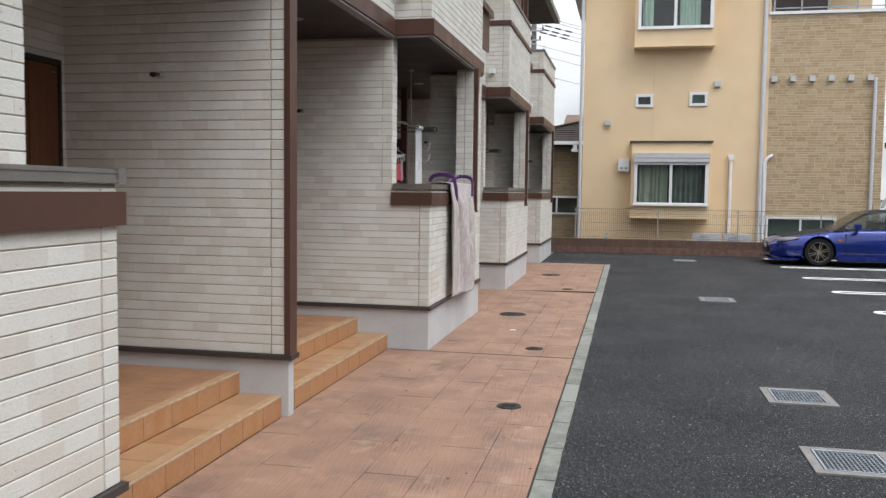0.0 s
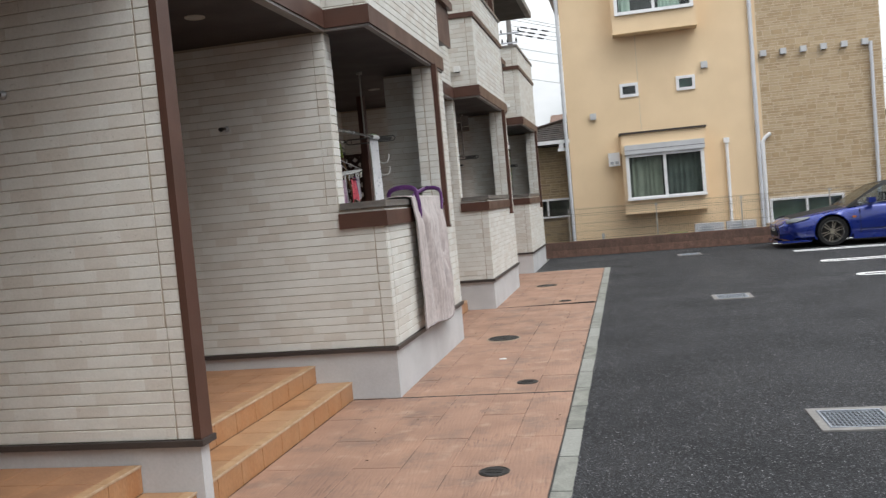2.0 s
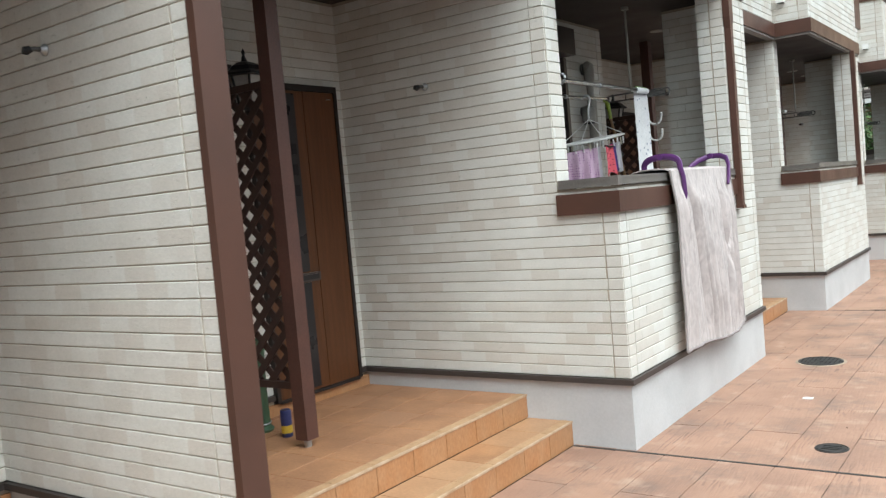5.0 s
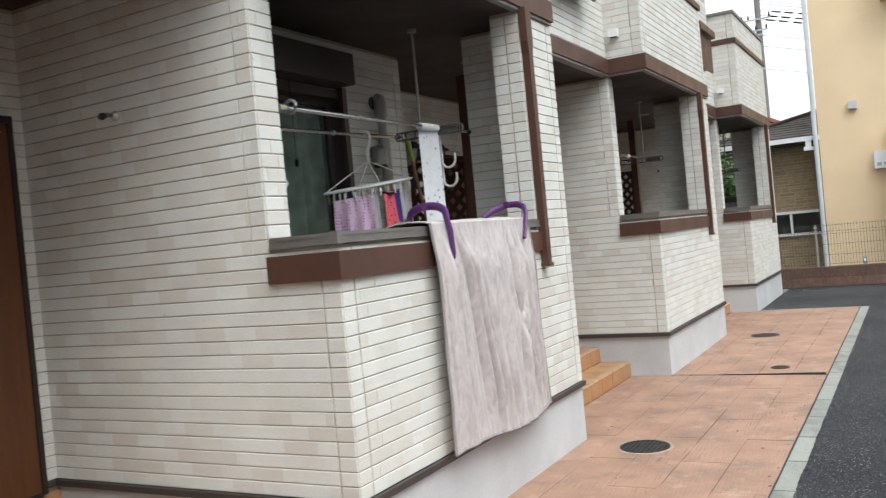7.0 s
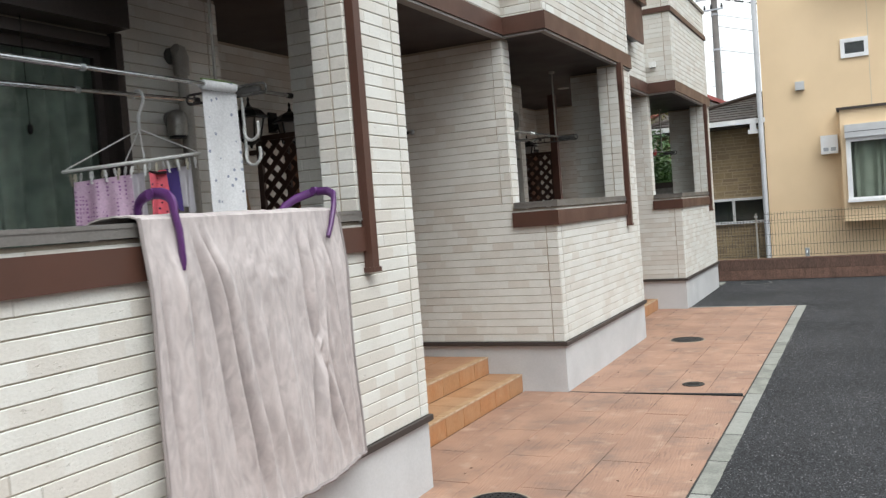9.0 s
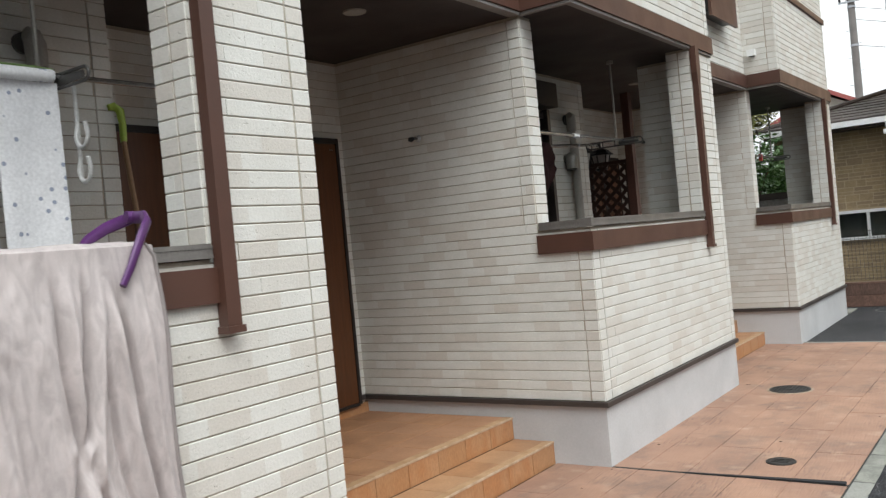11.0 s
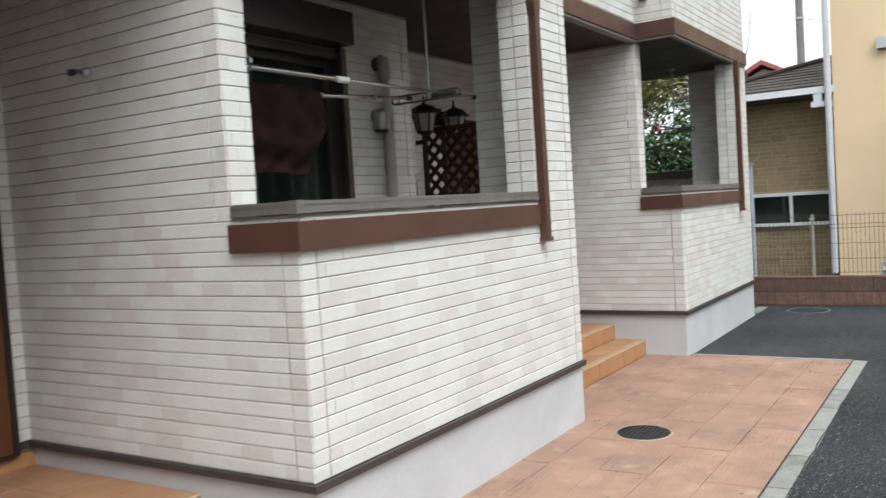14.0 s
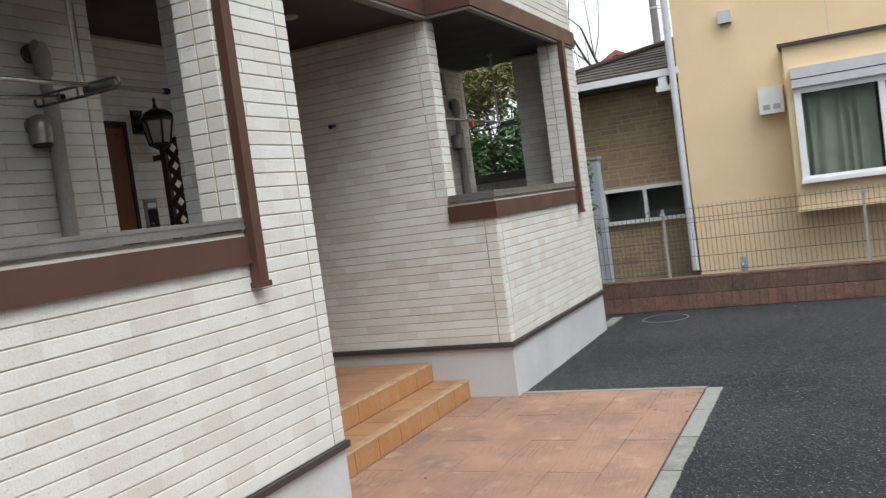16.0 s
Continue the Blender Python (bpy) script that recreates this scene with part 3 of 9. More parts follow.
# ---- foundations, walls, trims of the apartment building ----
def bay(y0, n, far_open=True):
    """A roofed terrace: near side wall with an open corner, low front wall, far pillar."""
    y1 = y0 + BAYL
    f = boxes((FX - 0.17, FX, y0, y1, -0.3, 0.402), (-3.85, FX - 0.17, y0, y0 + 0.16, -0.3, 0.402), (-2.40, FX - 0.17, y1 - 0.2, y1, -0.3, 0.402))
    solid(f"foundation_{n}", f, CONCRETE, "pale grey rendered concrete plinth", "foundation")
    w = boxes((BX, PX - 0.01, y0, y0 + 0.16, 0.437, CEIL), (PX - 0.01, FX - 0.17, y0, y0 + 0.16, 0.437, 1.60),
              (FX - 0.17, FX, y0, y1, 0.437, 1.60))
    wall = solid(f"wall_bay_{n}", w, GROOVE, "cream tile-patterned siding on a terrace wall", "wall")
    siding(wall, "-y", y0, BX + 0.002, FX, 0.437, CEIL - 0.02, holes=[(PX - 0.01, FX, 1.61, 9), (PX - 0.004, FX, 1.447, 1.550), (PX - 0.108, PX - 0.103, 1.60, 9)], ends=(0, 1), near=(-2.2, 1.4))
    siding(wall, "+x", FX, y0, y1, 0.437, CEIL - 0.02, holes=[(y0, y0 + 2.42, 1.447, 1.550), (y0, y0 + 2.31, 1.60, 9)], ends=(1, 1), near=(y0 + 1.2, 1.0))
    siding(wall, "+x", PX - 0.01, y0 + 0.002, y0 + 0.16, 1.655, CEIL - 0.02, ends=(0, 0))
    p = boxes((FX - 0.205, FX, y0 + 2.31, y1, 1.60, CEIL), (-2.345, FX - 0.205, y1 - 0.2, y1, 0.437, CEIL))
    pil = solid(f"wall_pillar_{n}", p, GROOVE, "cream tile-patterned siding on a terrace pillar", "wall")
    siding(pil, "-y", y0 + 2.31, FX - 0.205, FX, 1.655, CEIL - 0.02, ends=(0, 1))
    siding(pil, "-y", y1 - 0.2, -2.345, FX - 0.21, 1.0, CEIL - 0.02)
    # starter flashing under the siding
    fl = boxes((BX, FX + 0.028, y0 - 0.028, y0 + 0.02, 0.402, 0.436), (FX - 0.02, FX + 0.028, y0 + 0.02, y1 + 0.015, 0.402, 0.436))
    solid("trim", bevel(fl, 0.006), DARKTRIM, "dark bronze starter flashing", "trim")
    # coping on the low wall
    cp = bmesh.new()
    for d, za, zb in ((0.026, 1.604, 1.616), (0.022, 1.616, 1.640), (0.025, 1.640, 1.650), (0.014, 1.650, 1.657)):
        box(cp, PX + 0.01, FX - 0.19, y0 - d, y0 + 0.17 + d, za, zb)
        box(cp, FX - 0.19, FX + d, y0 - d, y0 + 2.311, za, zb)
    solid("trim", cp, CAPGREY, "grey-bronze aluminium coping", "coping")
    solid("trim", bevel(boxes((FX - 0.014, FX + 0.030, y0 - 0.030, y0 + 0.018, 1.602, 1.660)), 0.007, 2), CAPGREY, "grey-bronze coping corner cap", "coping")
    # brown band under it
    bd = boxes((PX - 0.008, FX + 0.03, y0 - 0.03, y0 + 0.01, 1.443, 1.571), (FX - 0.01, FX + 0.03, y0 + 0.01, y0 + 2.39, 1.443, 1.571))
    solid("trim", bevel(bd, 0.004), BROWN, "dark brown painted band", "trim")
    # rainwater pipe
    dp = thing("downpipe", (FX + 0.03, y0 + 2.37, 1.345), "dark brown square rainwater pipe on a siding pillar", "downpipe", "rainwater pipes")
    bm = boxes((FX + 0.012, FX + 0.062, y0 + 2.318, y0 + 2.382, 1.345, 2.78))
    part("lower_pipe", bevel(bm, 0.006), BROWN, dp)
    bm = boxes((FX + 0.012, FX + 0.066, y0 + 2.300, y0 + 2.395, 2.87, 3.10))
    part("upper_pipe", bevel(bm, 0.006), BROWN, dp)
    bm = bmesh.new()
    lo = [bm.verts.new(p) for p in ((FX + 0.012, y0 + 2.318, 2.78), (FX + 0.062, y0 + 2.318, 2.78), (FX + 0.062, y0 + 2.382, 2.78), (FX + 0.012, y0 + 2.382, 2.78))]
    hi = [bm.verts.new(p) for p in ((FX + 0.012, y0 + 2.300, 2.87), (FX + 0.066, y0 + 2.300, 2.87), (FX + 0.066, y0 + 2.395, 2.87), (FX + 0.012, y0 + 2.395, 2.87))]
    bridge(bm, lo, hi)
    part("reducer", bm, BROWN, dp)
    bm = boxes((FX + 0.008, FX + 0.07, y0 + 2.312, y0 + 2.392, 1.330, 1.356))
    part("shoe", bevel(bm, 0.005), BROWN, dp)
    # terrace floor and back wall
    solid(f"terrace_floor_{n}", boxes((TX, FX - 0.17, y0 + 0.16, y1, 0.0, 0.30)), TERRACE, "plain grey concrete terrace floor", "floor")


for n, y in enumerate(BAYS, 1):
    bay(y, n)

# the first bay is the mirror image: its open corner is at the far end
def bay_mirrored(yc):
    y0 = yc - BAYL
    solid("foundation_4", boxes((FX - 0.17, FX, y0, yc, -0.3, 0.402), (-3.85, FX - 0.17, yc - 0.16, yc, -0.3, 0.402)), CONCRETE, "pale grey rendered concrete plinth", "foundation")
    w = boxes((BX, PX - 0.01, yc - 0.16, yc, 0.437, CEIL), (PX - 0.01, FX - 0.17, yc - 0.16, yc, 0.437, 1.60), (FX - 0.17, FX, y0, yc, 0.437, 1.60),
              (FX - 0.22, FX, y0, y0 + 0.59, 1.60, CEIL))
    wall = solid("wall_bay_4", w, GROOVE, "cream tile-patterned siding on a terrace wall", "wall")
    siding(wall, "+x", FX, y0, yc, 0.437, CEIL - 0.02, holes=[(y0 + 0.48, yc, 1.447, 1.550), (y0 + 0.59, yc, 1.60, 9)], ends=(1, 1), near=(yc, 1.0))
    siding(wall, "+x", PX - 0.01, yc - 0.16, yc, 1.655, CEIL - 0.02)
    siding(wall, "+y", yc, BX, FX, 0.437, CEIL - 0.02, holes=[(PX - 0.01, FX, 1.60, 9)], ends=(0, 1), limit=0)
    solid("trim", bevel(boxes((BX, FX + 0.028, yc - 0.02, yc + 0.028, 0.402, 0.436), (FX - 0.02, FX + 0.028, y0, yc - 0.02, 0.402, 0.436)), 0.006), DARKTRIM, "dark bronze starter flashing", "trim")
    cp = bmesh.new()
    for d, za, zb in ((0.026, 1.604, 1.616), (0.022, 1.616, 1.640), (0.025, 1.640, 1.650), (0.014, 1.650, 1.657)):
        box(cp, PX + 0.01, FX - 0.19, yc - 0.17 - d, yc + d, za, zb)
        box(cp, FX - 0.19, FX + d, y0 + 0.585, yc + d, za, zb)
    solid("trim", cp, CAPGREY, "grey-bronze aluminium coping", "coping")
    solid("trim", bevel(boxes((FX - 0.014, FX + 0.030, yc - 0.018, yc + 0.030, 1.602, 1.660)), 0.007, 2), CAPGREY, "grey-bronze coping corner cap", "coping")
    solid("trim", bevel(boxes((PX - 0.008, FX + 0.03, yc - 0.01, yc + 0.03, 1.443, 1.571), (FX - 0.01, FX + 0.03, y0 + 0.5, yc - 0.01, 1.443, 1.571)), 0.004), BROWN, "dark brown painted band", "trim")
    solid("terrace_floor_4", boxes((TX, FX - 0.17, y0, yc - 0.16, 0.0, 0.30)), TERRACE, "plain grey concrete terrace floor", "floor")


bay_mirrored(BAY0)

# fin wall between the first two porches
solid("foundation_5", boxes((BX, PX + 0.012, FIN0 + 0.004, FIN1 - 0.004, -0.3, 0.402)), CONCRETE, "pale grey rendered concrete plinth", "foundation")
fin = solid("wall_fin", boxes((BX, PX - 0.012, FIN0, FIN1, 0.437, CEIL)), GROOVE, "cream tile-patterned siding on a thin partition wall", "wall")
siding(fin, "-y", FIN0, BX + 0.002, PX - 0.013, 0.437, CEIL - 0.02, ends=(0, 1), near=(-2.2, 1.4))
siding(fin, "+y", FIN1, BX, PX - 0.013, 0.437, CEIL - 0.02, limit=0)
solid("trim", bevel(boxes((BX, PX + 0.045, FIN0 - 0.028, FIN0 + 0.02, 0.402, 0.436), (PX - 0.02, PX + 0.045, FIN0 + 0.02, FIN1 + 0.028, 0.402, 0.436)), 0.006), DARKTRIM, "dark bronze starter flashing", "trim")
solid("trim", bevel(boxes((PX - 0.012, PX + 0.03, FIN0 - 0.014, FIN1 + 0.014, 0.436, 3.10)), 0.006), BROWN, "dark brown painted corner post cover", "trim")

# back walls of terraces and porches
PORCHES = [(BAY0, FIN0), (FIN1, BAYS[0]), (BAYS[0] + BAYL, BAYS[1]), (BAYS[1] + BAYL, BAYS[2])]
DOORS2 = [FIN0 - 0.095, BAYS[0] - 0.095, BAYS[1] - 0.095, BAYS[2] - 0.095]     # right edges of the far doors
DW, DH0, DH1 = 0.84, 0.40, 2.48
for n, (a, b) in enumerate(PORCHES):
    holes = [(DOORS2[n] - DW, DOORS2[n], 0, DH1)]
    if n:
        holes.append((a - 0.02, a + 0.90 if n > 1 else a + 0.80, 0, DH1))
    hs = sorted(holes)
    bm = bmesh.new()
    u = a - (0.1 if n else 0)
    for h0, h1, _, hz in hs:
        if h0 > u:
            box(bm, BX - 0.15, BX, u, h0, 0.0, CEIL)
        box(bm, BX - 0.15, BX, max(h0, u), h1, hz, CEIL)
        u = h1
    box(bm, BX - 0.15, BX, u, b + 0.01, 0.0, CEIL)
    wall = solid(f"wall_porch_{n + 1}", bm, GROOVE, "cream tile-patterned siding on a porch back wall", "wall")
    siding(wall, "+x", BX, a, b, 0.437, CEIL - 0.02, holes=holes, limit=150, near=(b - 1.4, 1.5))
    for h0, h1 in ((a if not n else (a + 0.90 if n > 1 else a + 0.80), DOORS2[n] - DW), (DOORS2[n], b)):
        solid("trim", boxes((BX, BX + 0.026, h0, h1, 0.402, 0.436)), DARKTRIM, "dark bronze starter flashing", "trim")
for n, y in enumerate(BAYS):
    y1 = y + BAYL
    wy0, wy1 = y + 0.25, y + 2.02          # sliding window
    bm = boxes((TX - 0.16, TX, y + 0.16, wy0, 0.3, CEIL), (TX - 0.16, TX, wy0, wy1, 2.72, CEIL), (TX - 0.16, TX, wy1, y1 - 0.01, 0.3, CEIL),
               (BX - 0.1, TX - 0.16, y1 - 0.16, y1 - 0.01, 0.0, CEIL))
    wall = solid(f"wall_terrace_{n + 1}", bm, GROOVE, "cream tile-patterned siding on a terrace back wall", "wall")
    siding(wall, "+x", TX, y + 0.16, y1 - 0.01, 0.437, CEIL - 0.02, holes=[(wy0, wy1, 0, 2.72)], ends=(0, 1), limit=110, near=(y + 2.5, 2.2))
    siding(wall, "+y", y1 - 0.01, BX, TX, 0.437, CEIL - 0.02, ends=(0, 1), limit=0)

# ceilings: one dark soffit over porches and terraces
bm = boxes((-4.2, PX - 0.06, -0.2, 21.9, CEIL, CEIL + 0.12))
for y in BAYS + [BAY0 - BAYL]:
    box(bm, PX - 0.06, FX - 0.03, y + 0.01, y + BAYL - 0.01, CEIL, CEIL + 0.12)
solid("ceiling", bm, SOFFIT, "dark brown soffit boards", "ceiling")

# upper storey
UP0, UP1 = 3.255, 4.69
upper_spans = [(BAY0 - BAYL, BAY0)] + [(y, y + BAYL) for y in BAYS]
bm = boxes((-4.4, PX, -0.06, 21.9, CEIL + 0.12, 4.60), (-4.4, TX, -0.06, 21.9, 4.60, 6.0))
for a, b in ((BAY0, BAYS[0]), (BAYS[0] + BAYL, BAYS[1]), (BAYS[1] + BAYL, BAYS[2])):
    box(bm, TX, PX, a, b, 4.60, 6.0)
up = solid("wall_upper_back", bm, GROOVE, "cream tile-patterned siding on the upper storey", "wall")
for n, (a, b) in enumerate(((BAY0, BAYS[0]), (BAYS[0] + BAYL, BAYS[1]), (BAYS[1] + BAYL, BAYS[2]))):
    siding(up, "+x", PX, a, b, UP0, 4.9, limit=50, near=(b, 3.3))
for n, (a, b) in enumerate(upper_spans, 1):
    u = solid(f"wall_upper_{n}", boxes((PX, FX, a, b, CEIL + 0.12, 4.50), (FX - 0.14, FX, a, b, 4.50, UP1), (PX, FX - 0.14, a, a + 0.14, 4.50, UP1), (PX, FX - 0.14, b - 0.14, b, 4.50, UP1)), GROOVE, "cream tile-patterned siding on an upper balcony box", "wall")
    siding(u, "+x", FX, a, b, UP0, UP1, holes=[(a, b, 4.235, 4.305)], ends=(1, 1), limit=110, near=(a + 0.8, 3.3))
    siding(u, "-y", a, PX, FX, UP0, UP1, holes=[(PX, FX, 4.235, 4.305)], ends=(0, 1))
    solid("trim", boxes((PX, FX + 0.03, a - 0.03, a + 0.02, 4.235, 4.305), (FX - 0.02, FX + 0.03, a + 0.02, b + 0.03, 4.235, 4.305)), BROWN, "dark brown painted band", "trim")
    solid("trim", bevel(boxes((FX - 0.17, FX + 0.03, a - 0.03, b + 0.03, UP1, UP1 + 0.045), (PX, FX - 0.17, a - 0.03, a + 0.17, UP1, UP1 + 0.045), (PX, FX - 0.17, b - 0.17, b + 0.03, UP1, UP1 + 0.045)), 0.006), CAPGREY, "grey-bronze aluminium coping", "coping")
    solid("trim", bevel(boxes((PX + 0.0, FX + 0.035, a - 0.035, a + 0.02, 3.105, 3.255), (FX - 0.03, FX + 0.035, a + 0.02, b + 0.012, 3.105, 3.255)), 0.005), BROWN, "dark brown painted lintel band", "trim")
    solid("trim", boxes((PX + 0.0, FX + 0.02, a - 0.02, a + 0.02, 3.082, 3.102), (FX - 0.03, FX + 0.02, a + 0.02, b, 3.082, 3.102)), DRIP, "pale grey drip edge under the lintel", "trim")
for a, b in ((BAY0, BAYS[0]), (BAYS[0] + BAYL, BAYS[1]), (BAYS[1] + BAYL, BAYS[2])):
    solid("trim", bevel(boxes((PX - 0.06, PX + 0.03, a + 0.035, b - 0.04, 3.105, 3.255)), 0.005), BROWN, "dark brown painted lintel band", "trim")
    solid("trim", boxes((PX - 0.06, PX + 0.018, a + 0.02, b - 0.025, 3.082, 3.102)), DRIP, "pale grey drip edge under the lintel", "trim")
# dark brown screen posts between the second balcony's parapet and the eaves
t = thing("balcony_screen", (FX - 0.08, 15.5, UP1 + 0.045), "dark brown balcony screen posts standing on the parapet", "screen", "", "structure")
for a, b in ((14.70, 15.33), (15.66, 15.74), (16.32, 16.43)):
    part("screen_post", bevel(boxes((FX - 0.13, FX - 0.05, a, b, UP1 + 0.045, 6.0)), 0.006), BROWN, t)
part("screen_rail", bevel(boxes((FX - 0.115, FX - 0.065, 15.33, 15.66, 5.80, 5.88), (FX - 0.115, FX - 0.065, 15.74, 16.32, 5.80, 5.88)), 0.004), BROWN, t)
# brown boxed-out sills on the upper wall
for y1 in (BAYS[0] - 0.70, BAYS[1] - 0.68, BAYS[2] - 0.72):
    t = thing("box_sill", (PX, y1 - 0.45, 3.70), "dark brown boxed window sill on the upper wall", "window box", "upper window boxes", "structure")
    part("box_front", bevel(boxes((PX + 0.011, -1.92, y1 - 0.92, y1, 3.90, 4.20)), 0.006), BROWN, t)
    part("box_ledge", bevel(boxes((PX + 0.011, -1.86, y1 - 0.96, y1 + 0.04, 4.20, 4.30)), 0.006), BROWN, t)
    part("front_lip", bevel(boxes((-1.95, -1.92, y1 - 0.92, y1, 3.69, 3.90)), 0.005), BROWN, t)
    # black block: the shade of the open underside is put into its colour
    part("under_tray", boxes((PX + 0.011, -1.95, y1 - 0.90, y1 - 0.03, 3.735, 3.90)), BLACK, t, "solid black block painted as the hollow's shade")
# small vent caps on the sides of the balcony boxes
for y in BAYS:
    t = thing("wall_vent", (-1.975, y - 0.01, 3.50), "small pale square vent cap on the upper siding", "vent", "upper vent caps")
    part("cap", bevel(boxes((-2.02, -1.93, y - 0.075, y - 0.008, 3.465, 3.545)), 0.012), WHITE, t)
    part("mouth", boxes((-2.008, -1.942, y - 0.066, y - 0.02, 3.461, 3.466)), BLACK, t)
# eaves
solid("roof", boxes((-6.5, -1.79, -0.6, 22.67, 6.0, 6.14)), SOFFIT, "dark soffit of the roof's eaves", "roof")
solid("gutter", bevel(boxes((-1.79, -1.67, -0.6, 22.69, 5.99, 6.13)), 0.015), DRIP, "pale eaves gutter", "gutter")


# ---- steps and porch floors ----
tile_specs = []
def porch_floor(a, b, n):
    bm = boxes((BX, -2.455, a, b, -0.2, FLOOR - 0.012), (-2.455, -2.14, a, b, -0.2, TREAD_Z - 0.012))
    ob = solid(f"porch_floor_{n}", bm, GROUT, "terracotta tiled porch floor with two steps", "steps")
    T = 0.306
    u = b
    while u > a + 0.02:
        s = max(u - T, a)
        for r in range(5):
            x1 = -2.512 - 0.306 * r
            x0 = max(x1 - 0.306, BX)
            if x1 - x0 > 0.03:
                tile_specs.append((ob, "top", x0, x1, s, u, FLOOR))
        tile_specs.append((ob, "riser", -2.455, -2.443, s, u, (TREAD_Z + 0.002, FLOOR - 0.012)))
        tile_specs.append((ob, "tread", -2.443, -2.197, s, u, TREAD_Z))
        tile_specs.append((ob, "riser", -2.14, -2.128, s, u, (-0.005, TREAD_Z - 0.012)))
        u -= T
    # bullnose pieces: a grooved strip, and a pale lip that paints the edge's highlight
    for x, z in ((-2.441, FLOOR), (-2.126, TREAD_Z)):
        nb = thing("step_nosing", (x, (a + b) / 2, z), "worn terracotta bullnose step edge with a highlight painted along its lip", "step edge", "step nosings", "structure")
        u = b
        while u > a + 0.02:
            s = max(u - T, a)
            part("nosing_tile", bevel(boxes((x - 0.069, x - 0.013, s + 0.0025, u - 0.0025, z - 0.012, z + 0.001)), 0.002), NOSING, nb)
            u -= T
        part("groove", boxes((x - 0.013, x - 0.009, a, b, z - 0.010, z - 0.0015)), GROUT, nb)
        part("lip", bevel(boxes((x - 0.009, x + 0.002, a, b, z - 0.011, z + 0.001)), 0.004, 2), NOSELIP, nb, "pale strip painted as the edge's highlight")
        part("shadow_gap", boxes((x - 0.012, x - 0.0015, a, b, z - 0.0135, z - 0.011)), GROUT, nb)
    solid("baseboard", bevel(boxes((BX, BX + 0.022, a, b, FLOOR, FLOOR + 0.075)), 0.003), TILE, "terracotta skirting tiles", "baseboard")


for n, (a, b) in enumerate(PORCHES, 1):
    porch_floor(a, b, n)


# ---- entrance doors ----
DARKBRONZE = mat("dark_bronze_fittings", (0.07, 0.058, 0.045), (0.055, 0.046, 0.036), scale=12, rough=0.38, metal=0.7, bump=0.03)


def entrance_door(y1, stickers=False):
    """A brown panelled door, its right edge at y1, hung in the porch's back wall."""
    y0, x = y1 - DW, BX + 0.04
    d = thing("entrance_door", (x, (y0 + y1) / 2, DH0), "closed brown wood-grain entrance door with a dark centre strip", "door", "entrance doors", "structure")
    part("door_frame", bevel(boxes((BX - 0.10, x + 0.006, y0, y0 + 0.03, DH0 - 0.02, DH1), (BX - 0.10, x + 0.006, y1 - 0.03, y1, DH0 - 0.02, DH1), (BX - 0.10, x + 0.006, y0 + 0.03, y1 - 0.03, DH1 - 0.04, DH1)), 0.004), DOORJAMB, d, "near-black metal door frame")
    part("sill", bevel(boxes((BX - 0.10, x + 0.008, y0 + 0.03, y1 - 0.03, DH0 - 0.03, DH0 - 0.010)), 0.004), DOORJAMB, d)
    za, zb = DH0 - 0.006, DH1 - 0.046
    a, b, c, e = y0 + 0.035, y0 + 0.225, y0 + 0.50, y1 - 0.035
    leaf = part("door_leaf", boxes((x - 0.05, x - 0.012, a, e, za, zb)), DOORDARK, d)
    for p, q in ((a, b - 0.003), (b + 0.003, c - 0.003), (c + 0.003, e)):
        part("board", bevel(boxes((x - 0.012, x, p, q, za, zb)), 0.003), DOOR, leaf, "brown wood-grain board")
    s0, s1 = y0 + 0.315, y0 + 0.41
    part("centre_strip", bevel(boxes((x - 0.001, x + 0.004, s0, s1, za + 0.02, 1.13), (x - 0.001, x + 0.004, s0, s1, 1.205, zb - 0.02)), 0.002), DOORDARK, leaf, "dark grey inlay strip")
    for z in (1.72, 1.86, 2.0):
        part("light_slot", boxes((x + 0.004, x + 0.0065, s0 + 0.028, s1 - 0.022, z, z + 0.075)), BLACK, leaf)
    slot = part("letter_slot", bevel(boxes((x - 0.001, x + 0.016, y0 + 0.255, y0 + 0.495, 1.135, 1.195)), 0.004), FRAMEBRONZE, leaf, "bronze letter slot plate")
    part("flap", bevel(boxes((x + 0.016, x + 0.021, y0 + 0.275, y0 + 0.475, 1.148, 1.182)), 0.002), DOORDARK, slot)
    part("handle_plate", cyl(bmesh.new(), (x - 0.001, y0 + 0.115, 1.415), (x + 0.012, y0 + 0.115, 1.415), 0.026, seg=18), DARKBRONZE, leaf)
    part("lever", tube(bmesh.new(), [(x + 0.01, y0 + 0.115, 1.415), (x + 0.05, y0 + 0.115, 1.415), (x + 0.06, y0 + 0.135, 1.414), (x + 0.058, y0 + 0.225, 1.41)], 0.0085), DARKBRONZE, leaf, "dark bronze lever handle", True)
    for z in (1.49, 1.055):
        part("lock", cyl(bmesh.new(), (x - 0.001, y0 + 0.105, z), (x + 0.014, y0 + 0.105, z), 0.022, 0.019, seg=16), DARKBRONZE, leaf)
    part("closer_tag", boxes((x + 0.0, x + 0.004, y1 - 0.11, y1 - 0.07, zb - 0.05, zb - 0.042)), CHROME, leaf)
    return d


door = entrance_door(DOORS2[2])
for k in (0, 1, 3):
    copy_thing(door, Matrix.Translation((BX + 0.04, DOORS2[k] - DW / 2, DH0)))
for n, (a, b) in enumerate(PORCHES):
    if n:
        y1 = a + (0.90 if n > 1 else 0.80)
        copy_thing(door, Matrix.Translation((BX + 0.04, y1 - DW / 2, DH0)))

